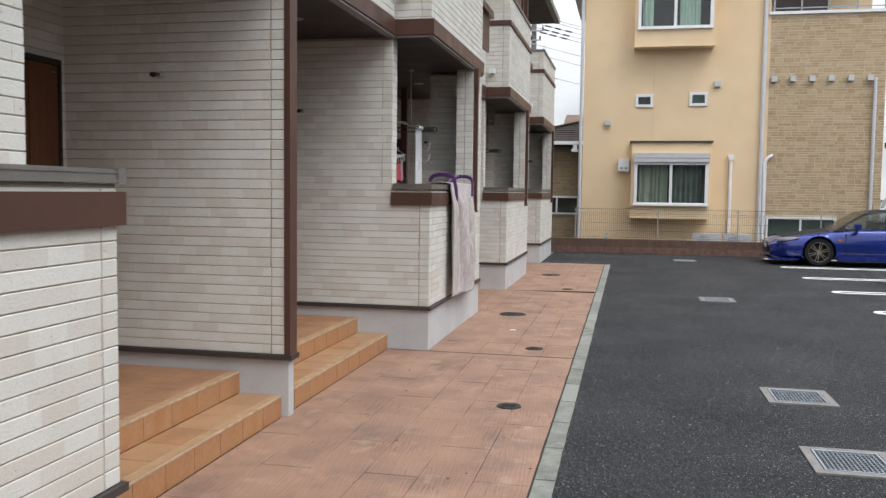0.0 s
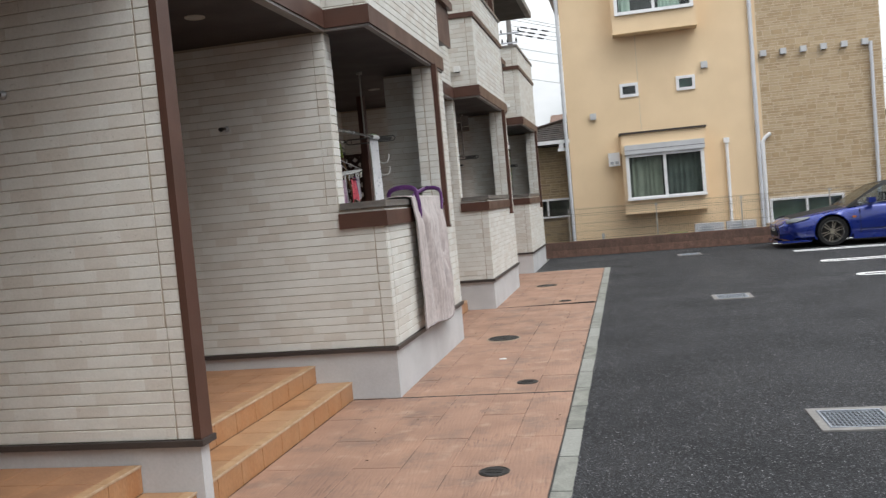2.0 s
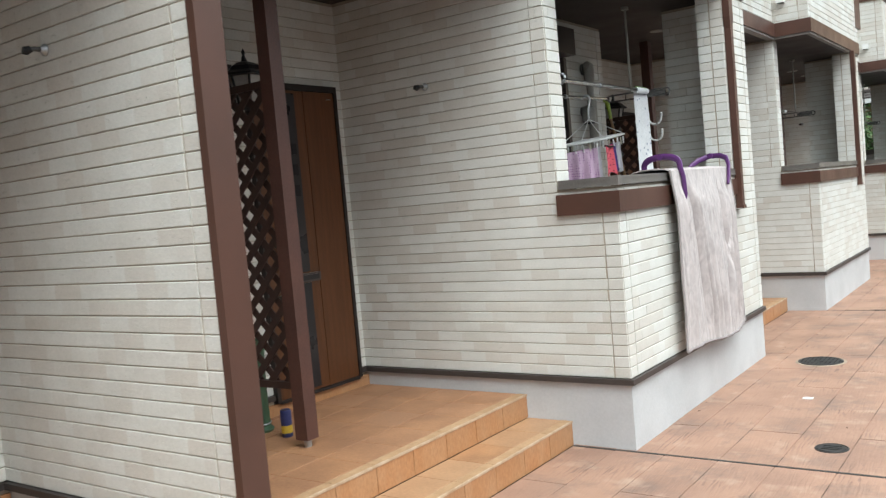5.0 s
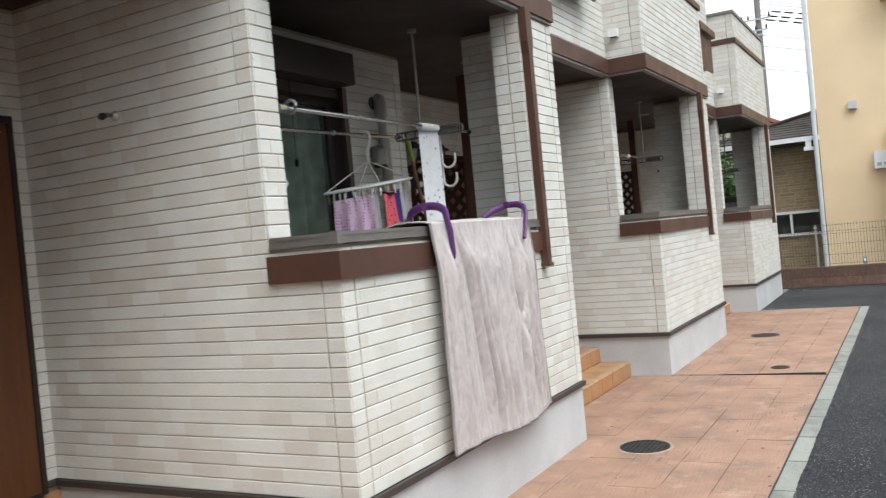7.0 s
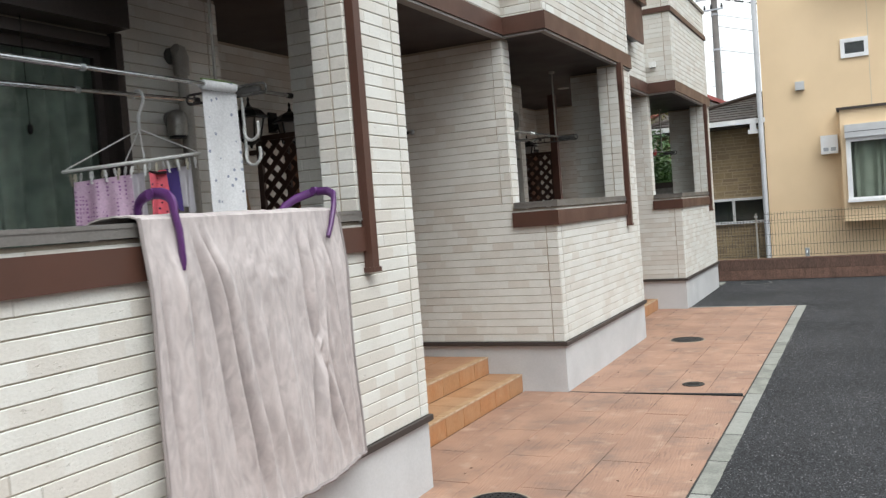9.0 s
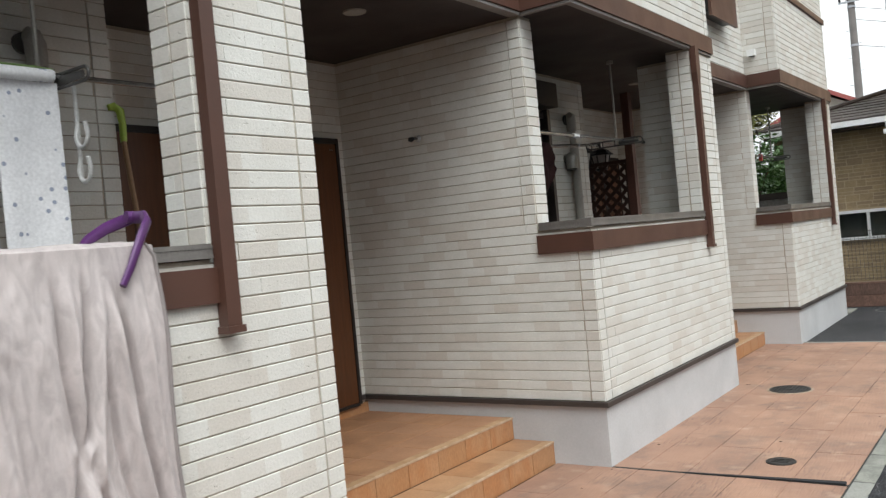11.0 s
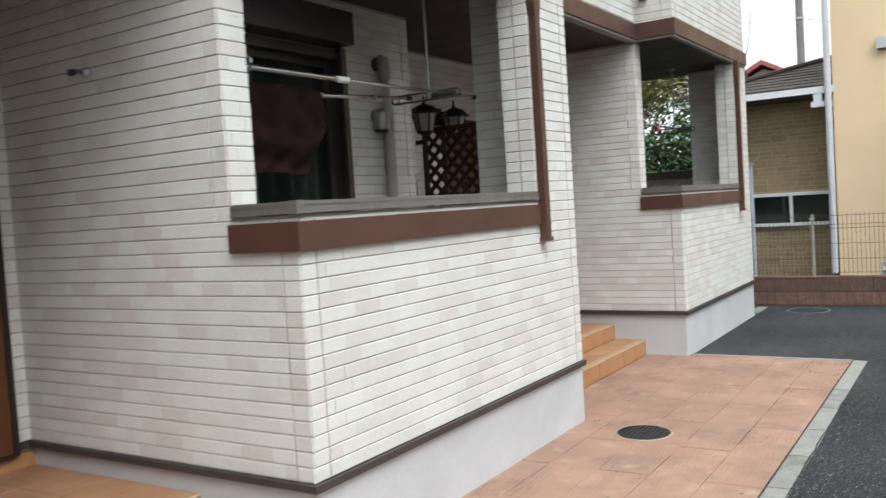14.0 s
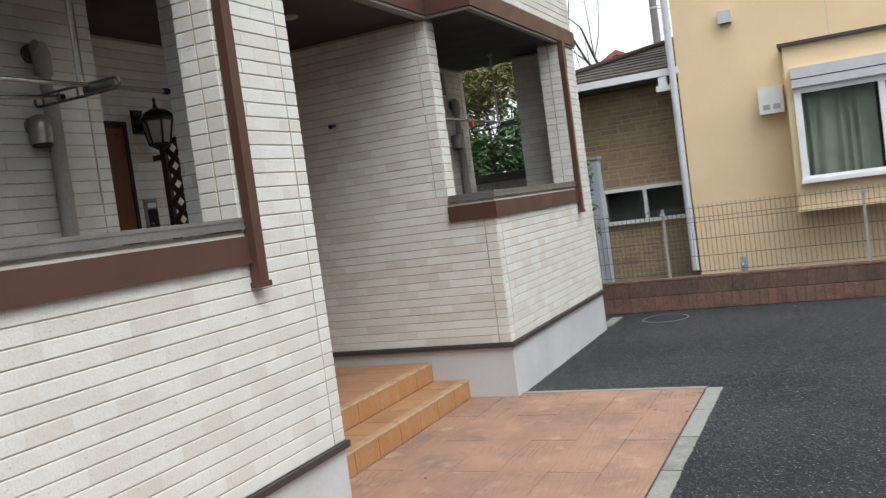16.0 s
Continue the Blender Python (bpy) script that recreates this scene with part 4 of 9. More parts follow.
STICK_PINK = mat("pink_sticker", (0.72, 0.50, 0.52), rough=0.5)
STICK_GREEN = mat("green_label", (0.35, 0.55, 0.30), rough=0.5)
STICK_YELLOW = mat("yellow_label", (0.75, 0.66, 0.22), rough=0.5)
xs = BX + 0.041
yl = DOORS2[2] - DW
yl += 0.055
st = thing("round_sticker", (xs, yl + 0.105, 2.30), "round pale pink sticker with small print on the door", "sticker")
part("disc", cyl(bmesh.new(), (xs, yl + 0.105, 2.30), (xs + 0.002, yl + 0.105, 2.30), 0.041, seg=24), STICK_PINK, st)
for k in range(3):
    part("print_bar", boxes((xs + 0.002, xs + 0.003, yl + 0.08 + 0.018 * k, yl + 0.094 + 0.018 * k, 2.292, 2.312)), BROWN, st)
st = thing("door_label", (xs, yl + 0.055, 2.372), "small yellow and green printed label on the door", "label")
part("paper", boxes((xs, xs + 0.002, yl + 0.005, yl + 0.075, 2.345, 2.42)), STICK_GREEN, st)
part("print_bar", boxes((xs + 0.002, xs + 0.003, yl + 0.008, yl + 0.072, 2.348, 2.372)), STICK_YELLOW, st)
part("print_bar", boxes((xs + 0.002, xs + 0.003, yl + 0.008, yl + 0.072, 2.376, 2.384)), WHITE, st)

# ---- lattice screens ----
LATTICE = mat("dark_brown_lattice", (0.050, 0.026, 0.020), (0.040, 0.022, 0.018), scale=6, fine=60, rough=0.5, bump=0.1, stretch=(1, 1, 0.3))
POST = mat("dark_brown_post", (0.092, 0.042, 0.032), (0.075, 0.035, 0.028), scale=4, fine=90, rough=0.45, bump=0.08)


def lattice_screen(y):
    t = thing("lattice_screen", (-3.05, y, FLOOR), "dark brown diagonal lattice screen on a square brown post", "screen", "porch lattice screens")
    part("post", bevel(boxes((-3.095, -3.005, y - 0.045, y + 0.045, FLOOR + 0.045, CEIL)), 0.006), POST, t)
    part("post_foot", cyl(bmesh.new(), (-3.05, y, FLOOR), (-3.05, y, FLOOR + 0.05), 0.022), STEEL, t, "steel post foot")
    x0, x1, z0, z1 = -3.715, -3.095, 0.625, 2.345
    part("panel_frame", bevel(boxes((x0, x0 + 0.045, y - 0.018, y + 0.018, z0, z1), (x1 - 0.03, x1, y - 0.018, y + 0.018, z0, z1),
                                    (x0 + 0.038, x1 - 0.03, y - 0.018, y + 0.018, z0, z0 + 0.04), (x0 + 0.038, x1 - 0.03, y - 0.018, y + 0.018, z1 - 0.04, z1)), 0.003), LATTICE, t)
    for z in (0.75, 2.2):
        part("wall_bracket", boxes((BX, x0, y - 0.012, y + 0.012, z, z + 0.04)), LATTICE, t)
    xa, xb, za, zb = x0 + 0.03, x1 - 0.022, z0 + 0.03, z1 - 0.03
    pitch, hw = 0.132, 0.0215
    n = int((zb - za + xb - xa) / pitch) + 2
    for sgn, yy in ((1, y - 0.010), (-1, y + 0.002)):
        for k in range(n):
            c = za - (xb - xa) * (1 if sgn > 0 else 0) + pitch * (k + 0.35)
            # the line z = c + sgn * (x - xa), clipped to the panel
            lo, hi = xa, xb
            if sgn > 0:
                lo, hi = max(lo, xa + za - c), min(hi, xa + zb - c)
            else:
                lo, hi = max(lo, xa + c - zb), min(hi, xa + c - za)
            if hi - lo < 0.03:
                continue
            pa, pb = Vector((lo, yy, c + sgn * (lo - xa))), Vector((hi, yy, c + sgn * (hi - xa)))
            d = (pb - pa).normalized()
            w = Vector((-d.z, 0, d.x)) * hw
            bm = bmesh.new()
            q = [pa + w, pa - w, pb - w, pb + w]
            f0, f1 = [bm.verts.new(p) for p in q], [bm.verts.new(p + Vector((0, 0.008, 0))) for p in q]
            bm.faces.new(f0)
            bm.faces.new(f1[::-1])
            bridge(bm, f1, f0)
            bmesh.ops.recalc_face_normals(bm, faces=bm.faces)
            part("slat", bm, LATTICE, t)
    return t


LATY = [6.685, 12.145, 17.605]
scr = lattice_screen(LATY[1])
for y in (LATY[0], LATY[2]):
    copy_thing(scr, Matrix.Translation((-3.05, y, FLOOR)))

# ---- coach lanterns ----
FROST = mat("frosted_lamp_glass", (0.30, 0.29, 0.27), (0.24, 0.23, 0.22), rough=0.35, bump=0.02)


def coach_lantern(y):
    x, z = -3.60, 2.42
    t = thing("wall_lantern", (BX, y, z), "black coach lantern with frosted panes, unlit, on a porch wall", "lamp", "porch lanterns")
    part("wall_plate", bevel(boxes((BX, BX + 0.03, y - 0.05, y + 0.05, z - 0.02, z + 0.15)), 0.02, 2), BLACK, t)
    part("scroll", tube(bmesh.new(), [(BX + 0.03, y, z + 0.0), (BX + 0.07, y, z + 0.02), (BX + 0.09, y, z + 0.06), (BX + 0.07, y, z + 0.10), (BX + 0.04, y, z + 0.09)], 0.016), BLACK, t, "", True)
    part("arm", tube(bmesh.new(), [(BX + 0.02, y, z + 0.07), (BX + 0.08, y, z + 0.10), (x - 0.02, y, z + 0.075)], 0.013), BLACK, t, "", True)
    bm = bmesh.new()
    prev = None
    for r, dz in ((0.014, 0.150), (0.024, 0.136), (0.062, 0.124), (0.098, 0.104), (0.122, 0.076), (0.150, 0.058), (0.152, 0.046), (0.112, 0.042)):
        cur = ring(bm, (x, y, z + dz), (0, 0, 1), r, 6)
        if prev:
            bridge(bm, cur, prev)
        else:
            bm.faces.new(cur)
        prev = cur
    bm.faces.new(prev[::-1])
    part("roof", bm, BLACK, t)
    bm = lathe(bmesh.new(), [(0.003, 0.215), (0.013, 0.192), (0.007, 0.175), (0.016, 0.150)][::-1], 10, (x, y, z))
    part("finial", bm, BLACK, t, "", True)
    bm = bmesh.new()
    a, b = ring(bm, (x, y, z + 0.045), (0, 0, 1), 0.108, 6), ring(bm, (x, y, z - 0.12), (0, 0, 1), 0.070, 6)
    bridge(bm, b, a)
    part("panes", bm, FROST, t, "frosted glass panes")
    for i in range(6):
        an = 2 * math.pi * i / 6
        # ribs on the cage's corners
        ref = Vector((1, 0, 0)).cross(Vector((0, 0, 1))).normalized()
        d = ref * math.cos(an) + Vector((0, 0, 1)).cross(ref) * math.sin(an)
        part("rib", cyl(bmesh.new(), Vector((x, y, z + 0.05)) + d * 0.110, Vector((x, y, z - 0.125)) + d * 0.072, 0.008, seg=6), BLACK, t)
    part("base", lathe(bmesh.new(), [(0.008, -0.185), (0.014, -0.165), (0.05, -0.145), (0.075, -0.13), (0.075, -0.115), (0.062, -0.115)], 12, (x, y, z)), BLACK, t)
    return t


lan = coach_lantern(6.47)
for y in (7.0, 11.93, 12.46, 17.48, 18.01):
    copy_thing(lan, Matrix.Translation((BX, y, 2.42)))

# ---- door phones and other fittings on the porch walls ----
PHONE = mat("silver_door_phone", (0.30, 0.29, 0.28), (0.26, 0.25, 0.24), rough=0.35, metal=0.5, bump=0.02)


def door_phone(y):
    z = 1.80
    t = thing("door_phone", (BX, y, z), "silver door phone with a black camera panel", "intercom", "door phones")
    part("case", bevel(boxes((BX + 0.002, BX + 0.034, y - 0.055, y + 0.055, z - 0.11, z + 0.12)), 0.008, 2), PHONE, t)
    part("camera_panel", bevel(boxes((BX + 0.034, BX + 0.040, y - 0.046, y + 0.046, z - 0.085, z + 0.045)), 0.003), BLACK, t, "black glass panel")
    part("lens", cyl(bmesh.new(), (BX + 0.04, y + 0.012, z - 0.005), (BX + 0.045, y + 0.012, z - 0.005), 0.014), DOORDARK, t)
    part("name_plate", boxes((BX + 0.034, BX + 0.037, y - 0.04, y + 0.04, z + 0.058, z + 0.092)), WHITE, t, "blank white name plate")
    part("call_button", cyl(bmesh.new(), (BX + 0.04, y - 0.018, z - 0.055), (BX + 0.046, y - 0.018, z - 0.055), 0.011), CHROME, t)
    return t


ph = door_phone(6.47)
for y in (11.93, 17.48):
    copy_thing(ph, Matrix.Translation((BX, y, 1.80)))
kn = thing("garden_tap_cover", (BX, 6.49, 1.535), "round black wall socket cover under a door phone", "socket")
part("plate", cyl(bmesh.new(), (BX, 6.49, 1.535), (BX + 0.02, 6.49, 1.535), 0.045, seg=20), PHONE, kn)
part("dome", lathe(bmesh.new(), [(0.036, 0), (0.034, 0.02), (0.022, 0.036), (0.006, 0.04)], 16), BLACK, kn, "", True)
for c in kn.children:
    if c.name.startswith("dome"):
        c.data.transform(Matrix.Translation(Vector((BX + 0.02, 6.49, 1.535)) - ORG[kn]) @ pose(0, 0, 0, 0, 90, 0) @ Matrix.Translation(ORG[kn]))

# clothes-line hooks on the side walls
def wall_hook(y, x=-3.03):
    t = thing("wall_hook", (x, y, 2.378), "small stubby metal hose hook on a siding wall", "hook", "wall hooks")
    part("rosette", lathe(bmesh.new(), [(0.026, 0.0), (0.025, 0.006), (0.016, 0.016), (0.013, 0.022)], 18), STEEL, t, "", True)
    part("stem", tube(bmesh.new(), [(x, y - 0.018, 2.378), (x - 0.006, y - 0.045, 2.379), (x - 0.010, y - 0.062, 2.375)], 0.0105, 10), ARMGREY, t, "", True)
    part("tip", tube(bmesh.new(), [(x - 0.009, y - 0.058, 2.378), (x - 0.016, y - 0.074, 2.370), (x - 0.020, y - 0.088, 2.372)], [0.015, 0.0185, 0.016], 12), BLACK, t, "black rubber tip", True)
    for c in t.children:
        if c.name.startswith("rosette"):
            c.data.transform(pose(0, 0, 0, 90, 0, 0) @ Matrix.Translation(ORG[t]))
    return t


hk = wall_hook(BAYS[0] - 0.01)
for y in (BAYS[1] - 0.01, BAYS[2] - 0.01, FIN0 - 0.01):
    copy_thing(hk, Matrix.Translation((-3.03, y, 2.378)))

# downlights in the porch soffits
for y in (4.3, 7.07, 11.63, 12.54, 17.09, 18.0):
    t = thing("downlight", (-2.71, y, CEIL), "small round recessed ceiling downlight, unlit", "lamp", "porch downlights")
    bm = bmesh.new()
    a, b, c = ring(bm, (-2.71, y, CEIL), (0, 0, -1), 0.075, 20), ring(bm, (-2.71, y, CEIL - 0.008), (0, 0, -1), 0.072, 20), ring(bm, (-2.71, y, CEIL - 0.004), (0, 0, -1), 0.055, 20)
    bridge(bm, a, b)
    bridge(bm, b, c)
    part("trim_ring", bm, PIPEGREY, t, "", True)
    part("diffuser", cyl(bmesh.new(), (-2.71, y, CEIL - 0.001), (-2.71, y, CEIL - 0.005), 0.056, seg=20), FROST, t)

# ---- things left on the porches ----
GREEN = mat("green_plastic", (0.055, 0.115, 0.065), (0.042, 0.09, 0.05), rough=0.45, bump=0.1)
VX, VY = -3.60, 6.83
t = thing("umbrella_vase", (VX, VY, FLOOR), "tall dark green frosted plastic umbrella vase on the porch tiles", "container")
part("body", lathe(bmesh.new(), [(0.082, 0.0), (0.088, 0.015), (0.070, 0.035), (0.066, 0.20), (0.068, 0.42), (0.080, 0.56), (0.076, 0.562), (0.063, 0.42), (0.060, 0.20), (0.055, 0.03)], 24, (VX, VY, FLOOR)), GREEN, t, "", True)
part("foot_ring", tube(bmesh.new(), [(VX + 0.074 * math.cos(a), VY + 0.074 * math.sin(a), FLOOR + 0.05) for a in [2 * math.pi * i / 24 for i in range(25)]], 0.004, 6), STEEL, t, "pale ring above the foot")
BLUE_CAN, YEL_CAN = mat("blue_can", (0.04, 0.05, 0.16), rough=0.35), mat("yellow_can", (0.62, 0.42, 0.05), rough=0.35)
t = thing("drink_can", (-3.33, 6.80, FLOOR), "small dark blue and yellow tin on the porch tiles", "can")
part("tin", lathe(bmesh.new(), [(0.030, 0), (0.033, 0.004), (0.033, 0.15), (0.029, 0.16)], 18, (-3.33, 6.80, FLOOR)), BLUE_CAN, t, "", True)
part("wrapper", cyl(bmesh.new(), (-3.33, 6.80, FLOOR + 0.025), (-3.33, 6.80, FLOOR + 0.07), 0.0338, seg=18), YEL_CAN, t)
RUBBER = mat("black_rubber", (0.030, 0.026, 0.022), (0.022, 0.020, 0.018), rough=0.5, bump=0.1)


def boot(x, y, turn, name="rubber_boot", label="black rubber boot standing on the porch tiles"):
    t = thing(name, (x, y, FLOOR), label, "boot", "boots by the door")
    bm = bmesh.new()
    rings = []
    for dz, cx, rx, ry in ((0.0, 0.05, 0.13, 0.045), (0.018, 0.05, 0.135, 0.050), (0.022, 0.05, 0.128, 0.046), (0.05, 0.045, 0.118, 0.044), (0.072, 0.015, 0.088, 0.044), (0.10, -0.015, 0.062, 0.045), (0.13, -0.03, 0.053, 0.045), (0.2, -0.035, 0.052, 0.047), (0.3, -0.035, 0.058, 0.055)):
        c = Vector((cx * math.cos(turn), cx * math.sin(turn), dz)) + Vector((x, y, FLOOR))
        rr = []
        for i in range(14):
            an = 2 * math.pi * i / 14
            px, py = rx * math.cos(an), ry * math.sin(an)
            rr.append(bm.verts.new(c + Vector((px * math.cos(turn) - py * math.sin(turn), px * math.sin(turn) + py * math.cos(turn), 0))))
        rings.append(rr)
    for a, b in zip(rings, rings[1:]):
        bridge(bm, a, b)
    bm.faces.new(rings[0][::-1])
    bm.faces.new(rings[-1])
    part("upper", bm, RUBBER, t, "", True)
    return t


boot(-3.50, 12.36, 0.2)
boot(-3.40, 12.27, 0.5)


def clog(x, y, turn):
    """A low rubber clog."""
    t = thing("rubber_clog", (x, y, FLOOR), "low black rubber clog on the porch tiles", "shoe", "clogs")
    prev = None
    bm = bmesh.new()
    for dz, cx, rx, ry in ((0.0, 0.0, 0.13, 0.046), (0.014, 0.0, 0.135, 0.050), (0.018, 0.0, 0.128, 0.046), (0.038, 0.008, 0.120, 0.045), (0.056, 0.03, 0.085, 0.040), (0.066, 0.04, 0.045, 0.026)):
        cur = []
        for i in range(16):
            an = 2 * math.pi * i / 16
            px, py = cx + rx * math.cos(an), ry * math.sin(an)
            cur.append(bm.verts.new((x + px * math.cos(turn) - py * math.sin(turn), y + px * math.sin(turn) + py * math.cos(turn), FLOOR + dz)))
        if prev:
            bridge(bm, prev, cur)
        else:
            bm.faces.new(cur[::-1])
        prev = cur
    bm.faces.new(prev)
    part("upper", bm, RUBBER, t, "", True)


clog(-2.97, 4.42, 0.25)
clog(-3.50, 12.50, 0.1)

# umbrella stand beside the second lattice screen
VINYL = mat("clear_vinyl_folds", (0.24, 0.235, 0.245), (0.15, 0.145, 0.155), scale=14, rough=0.25, bump=0.1, stretch=(4, 4, 0.5), spec=0.6)
DARKCLOTH = mat("dark_umbrella_cloth", (0.02, 0.025, 0.03), rough=0.7)
UWOOD = mat("orange_wood_crook", (0.34, 0.13, 0.03), rough=0.4)
VINYL.node_tree.nodes["Principled BSDF"].inputs["Alpha"].default_value = 0.82
ux, uy = -3.53, 12.035
t = thing("umbrella_stand", (ux, uy, FLOOR), "thin wire umbrella stand on the porch tiles", "umbrella stand")
for i in range(4):
    an = math.pi / 4 + math.pi / 2 * i
    part("leg", cyl(bmesh.new(), (ux + 0.15 * math.cos(an), uy + 0.15 * math.sin(an), FLOOR), (ux + 0.12 * math.cos(an), uy + 0.12 * math.sin(an), FLOOR + 0.5), 0.005, seg=6), STEEL, t)
for z, r in ((0.49, 0.122), (0.06, 0.146)):
    pts = [(ux + r * math.cos(2 * math.pi * i / 20), uy + r * math.sin(2 * math.pi * i / 20), FLOOR + z) for i in range(21)]
    part("hoop", tube(bmesh.new(), pts, 0.005, 6), STEEL, t)
part("drip_tray", lathe(bmesh.new(), [(0.13, 0.0), (0.15, 0.02), (0.145, 0.02), (0.125, 0.006)], 20, (ux, uy, FLOOR)), BLACK, t)


def umbrella(dx, dy, lean, cloth, crook, label, h=0.86, high=0.77, bend=0.042):
    base, top = Vector((ux + dx, uy + dy, FLOOR + 0.012)), Vector((ux + dx + lean[0], uy + dy + lean[1], FLOOR + h))
    t = thing("umbrella", tuple(base), label, "umbrella", "umbrellas in the stand")
    ax = top - base
    part("shaft", cyl(bmesh.new(), base, top, 0.006, seg=8), STEEL, t)
    bm = bmesh.new()
    prev = None
    for f, r in ((0.05, 0.012), (0.25 * high, 0.034), (0.55 * high, 0.064), (0.86 * high, 0.094), (0.97 * high, 0.104), (high, 0.096), (high * 0.985, 0.02)):
        c = base + ax * f
        cur = []
        for i in range(24):
            an = 2 * math.pi * i / 24 + 0.5 * f
            rr = r * (1.0, 0.82, 0.5)[i % 3] * (0.84 + 0.16 * math.sin(i * 2.3 + h * 40))
            cur.append(bm.verts.new(c + Vector((rr * math.cos(an), rr * math.sin(an), 0.018 * math.sin(i * 1.7 + h * 9) * f))))
        if prev:
            bridge(bm, prev, cur)
        else:
            bm.faces.new(cur[::-1])
        prev = cur
    bm.faces.new(prev)
    part("folded_canopy", bm, cloth, t)
    side = Vector((0.35, 0.94, 0))
    pts = [top + Vector((0, 0, -0.04))] + [top + side * (bend - bend * math.cos(a)) + Vector((0, 0, bend * 1.2 * math.sin(a) + 0.05)) for a in [math.pi * i / 8 for i in range(9)]] + [top + side * 2 * bend + Vector((0, 0, 0.01))]
    part("grip", cyl(bmesh.new(), base + ax * 0.88, top, 0.011, seg=10), crook, t, "", True)
    part("crook", tube(bmesh.new(), pts, 0.011, 8), crook, t, "", True)
    return t


umbrella(-0.03, 0.02, (0.0, -0.06), VINYL, BLACK, "folded clear vinyl umbrella with a black crook", 0.90)
umbrella(0.04, 0.04, (0.03, 0.01), VINYL, BLACK, "folded clear vinyl umbrella with a black crook", 0.85)
umbrella(0.03, -0.03, (0.02, -0.11), VINYL, UWOOD, "folded clear vinyl umbrella with a wooden crook", 0.88)
umbrella(0.0, 0.01, (0.05, 0.05), VINYL, BLACK, "folded clear vinyl umbrella with a black crook", 0.83)
umbrella(-0.05, 0.03, (-0.03, -0.155), DARKCLOTH, BLACK, "folded dark cloth umbrella with a large black crook", 0.97, 0.84, 0.058)
t = thing("wall_ornament", (BX, 11.86, 1.30), "small greyish hanging welcome ornament with a striped white board", "ornament")
part("figure", lathe(bmesh.new(), [(0.02, 0.0), (0.05, 0.03), (0.055, 0.09), (0.035, 0.13), (0.045, 0.17), (0.04, 0.21), (0.015, 0.235)], 14, (BX + 0.13, 11.88, 1.38)), PIPEGREY, t, "", True)
part("board", bevel(boxes((BX + 0.10, BX + 0.11, 11.80, 11.95, 1.28, 1.52)), 0.002), WHITE, t)
RED = mat("red_print", (0.42, 0.07, 0.06), rough=0.6)
for k in range(4):
    part("stripe", boxes((BX + 0.11, BX + 0.111, 11.81, 11.94, 1.298 + 0.026 * k, 1.308 + 0.026 * k)), RED, t)

# ---- terrace windows, vents and pipes ----
def wavy_curtain(x, y0, y1, z0, z1, n=120, amp=0.045, seed=1):
    r = random.Random(seed)
    bm = bmesh.new()
    ph = [r.uniform(0, 6) for _ in range(4)]
    rows = []
    for j in range(3):
        z = z1 + (z0 - z1) * j / 2
        row = []
        for i in range(n + 1):
            u = i / n * (y1 - y0)
            dx = amp * (math.sin(u * 44 + ph[0] + 0.5 * math.sin(u * 9 + ph[1])) + 0.5 * math.sin(u * 27 + ph[2])) * (0.8 + 0.2 * j)
            row.append(bm.verts.new((x + dx, y0 + u, z)))
        rows.append(row)
    for a, b in zip(rows, rows[1:]):
        for i in range(n):
            bm.faces.new((a[i], b[i], b[i + 1], a[i + 1]))
    return bm


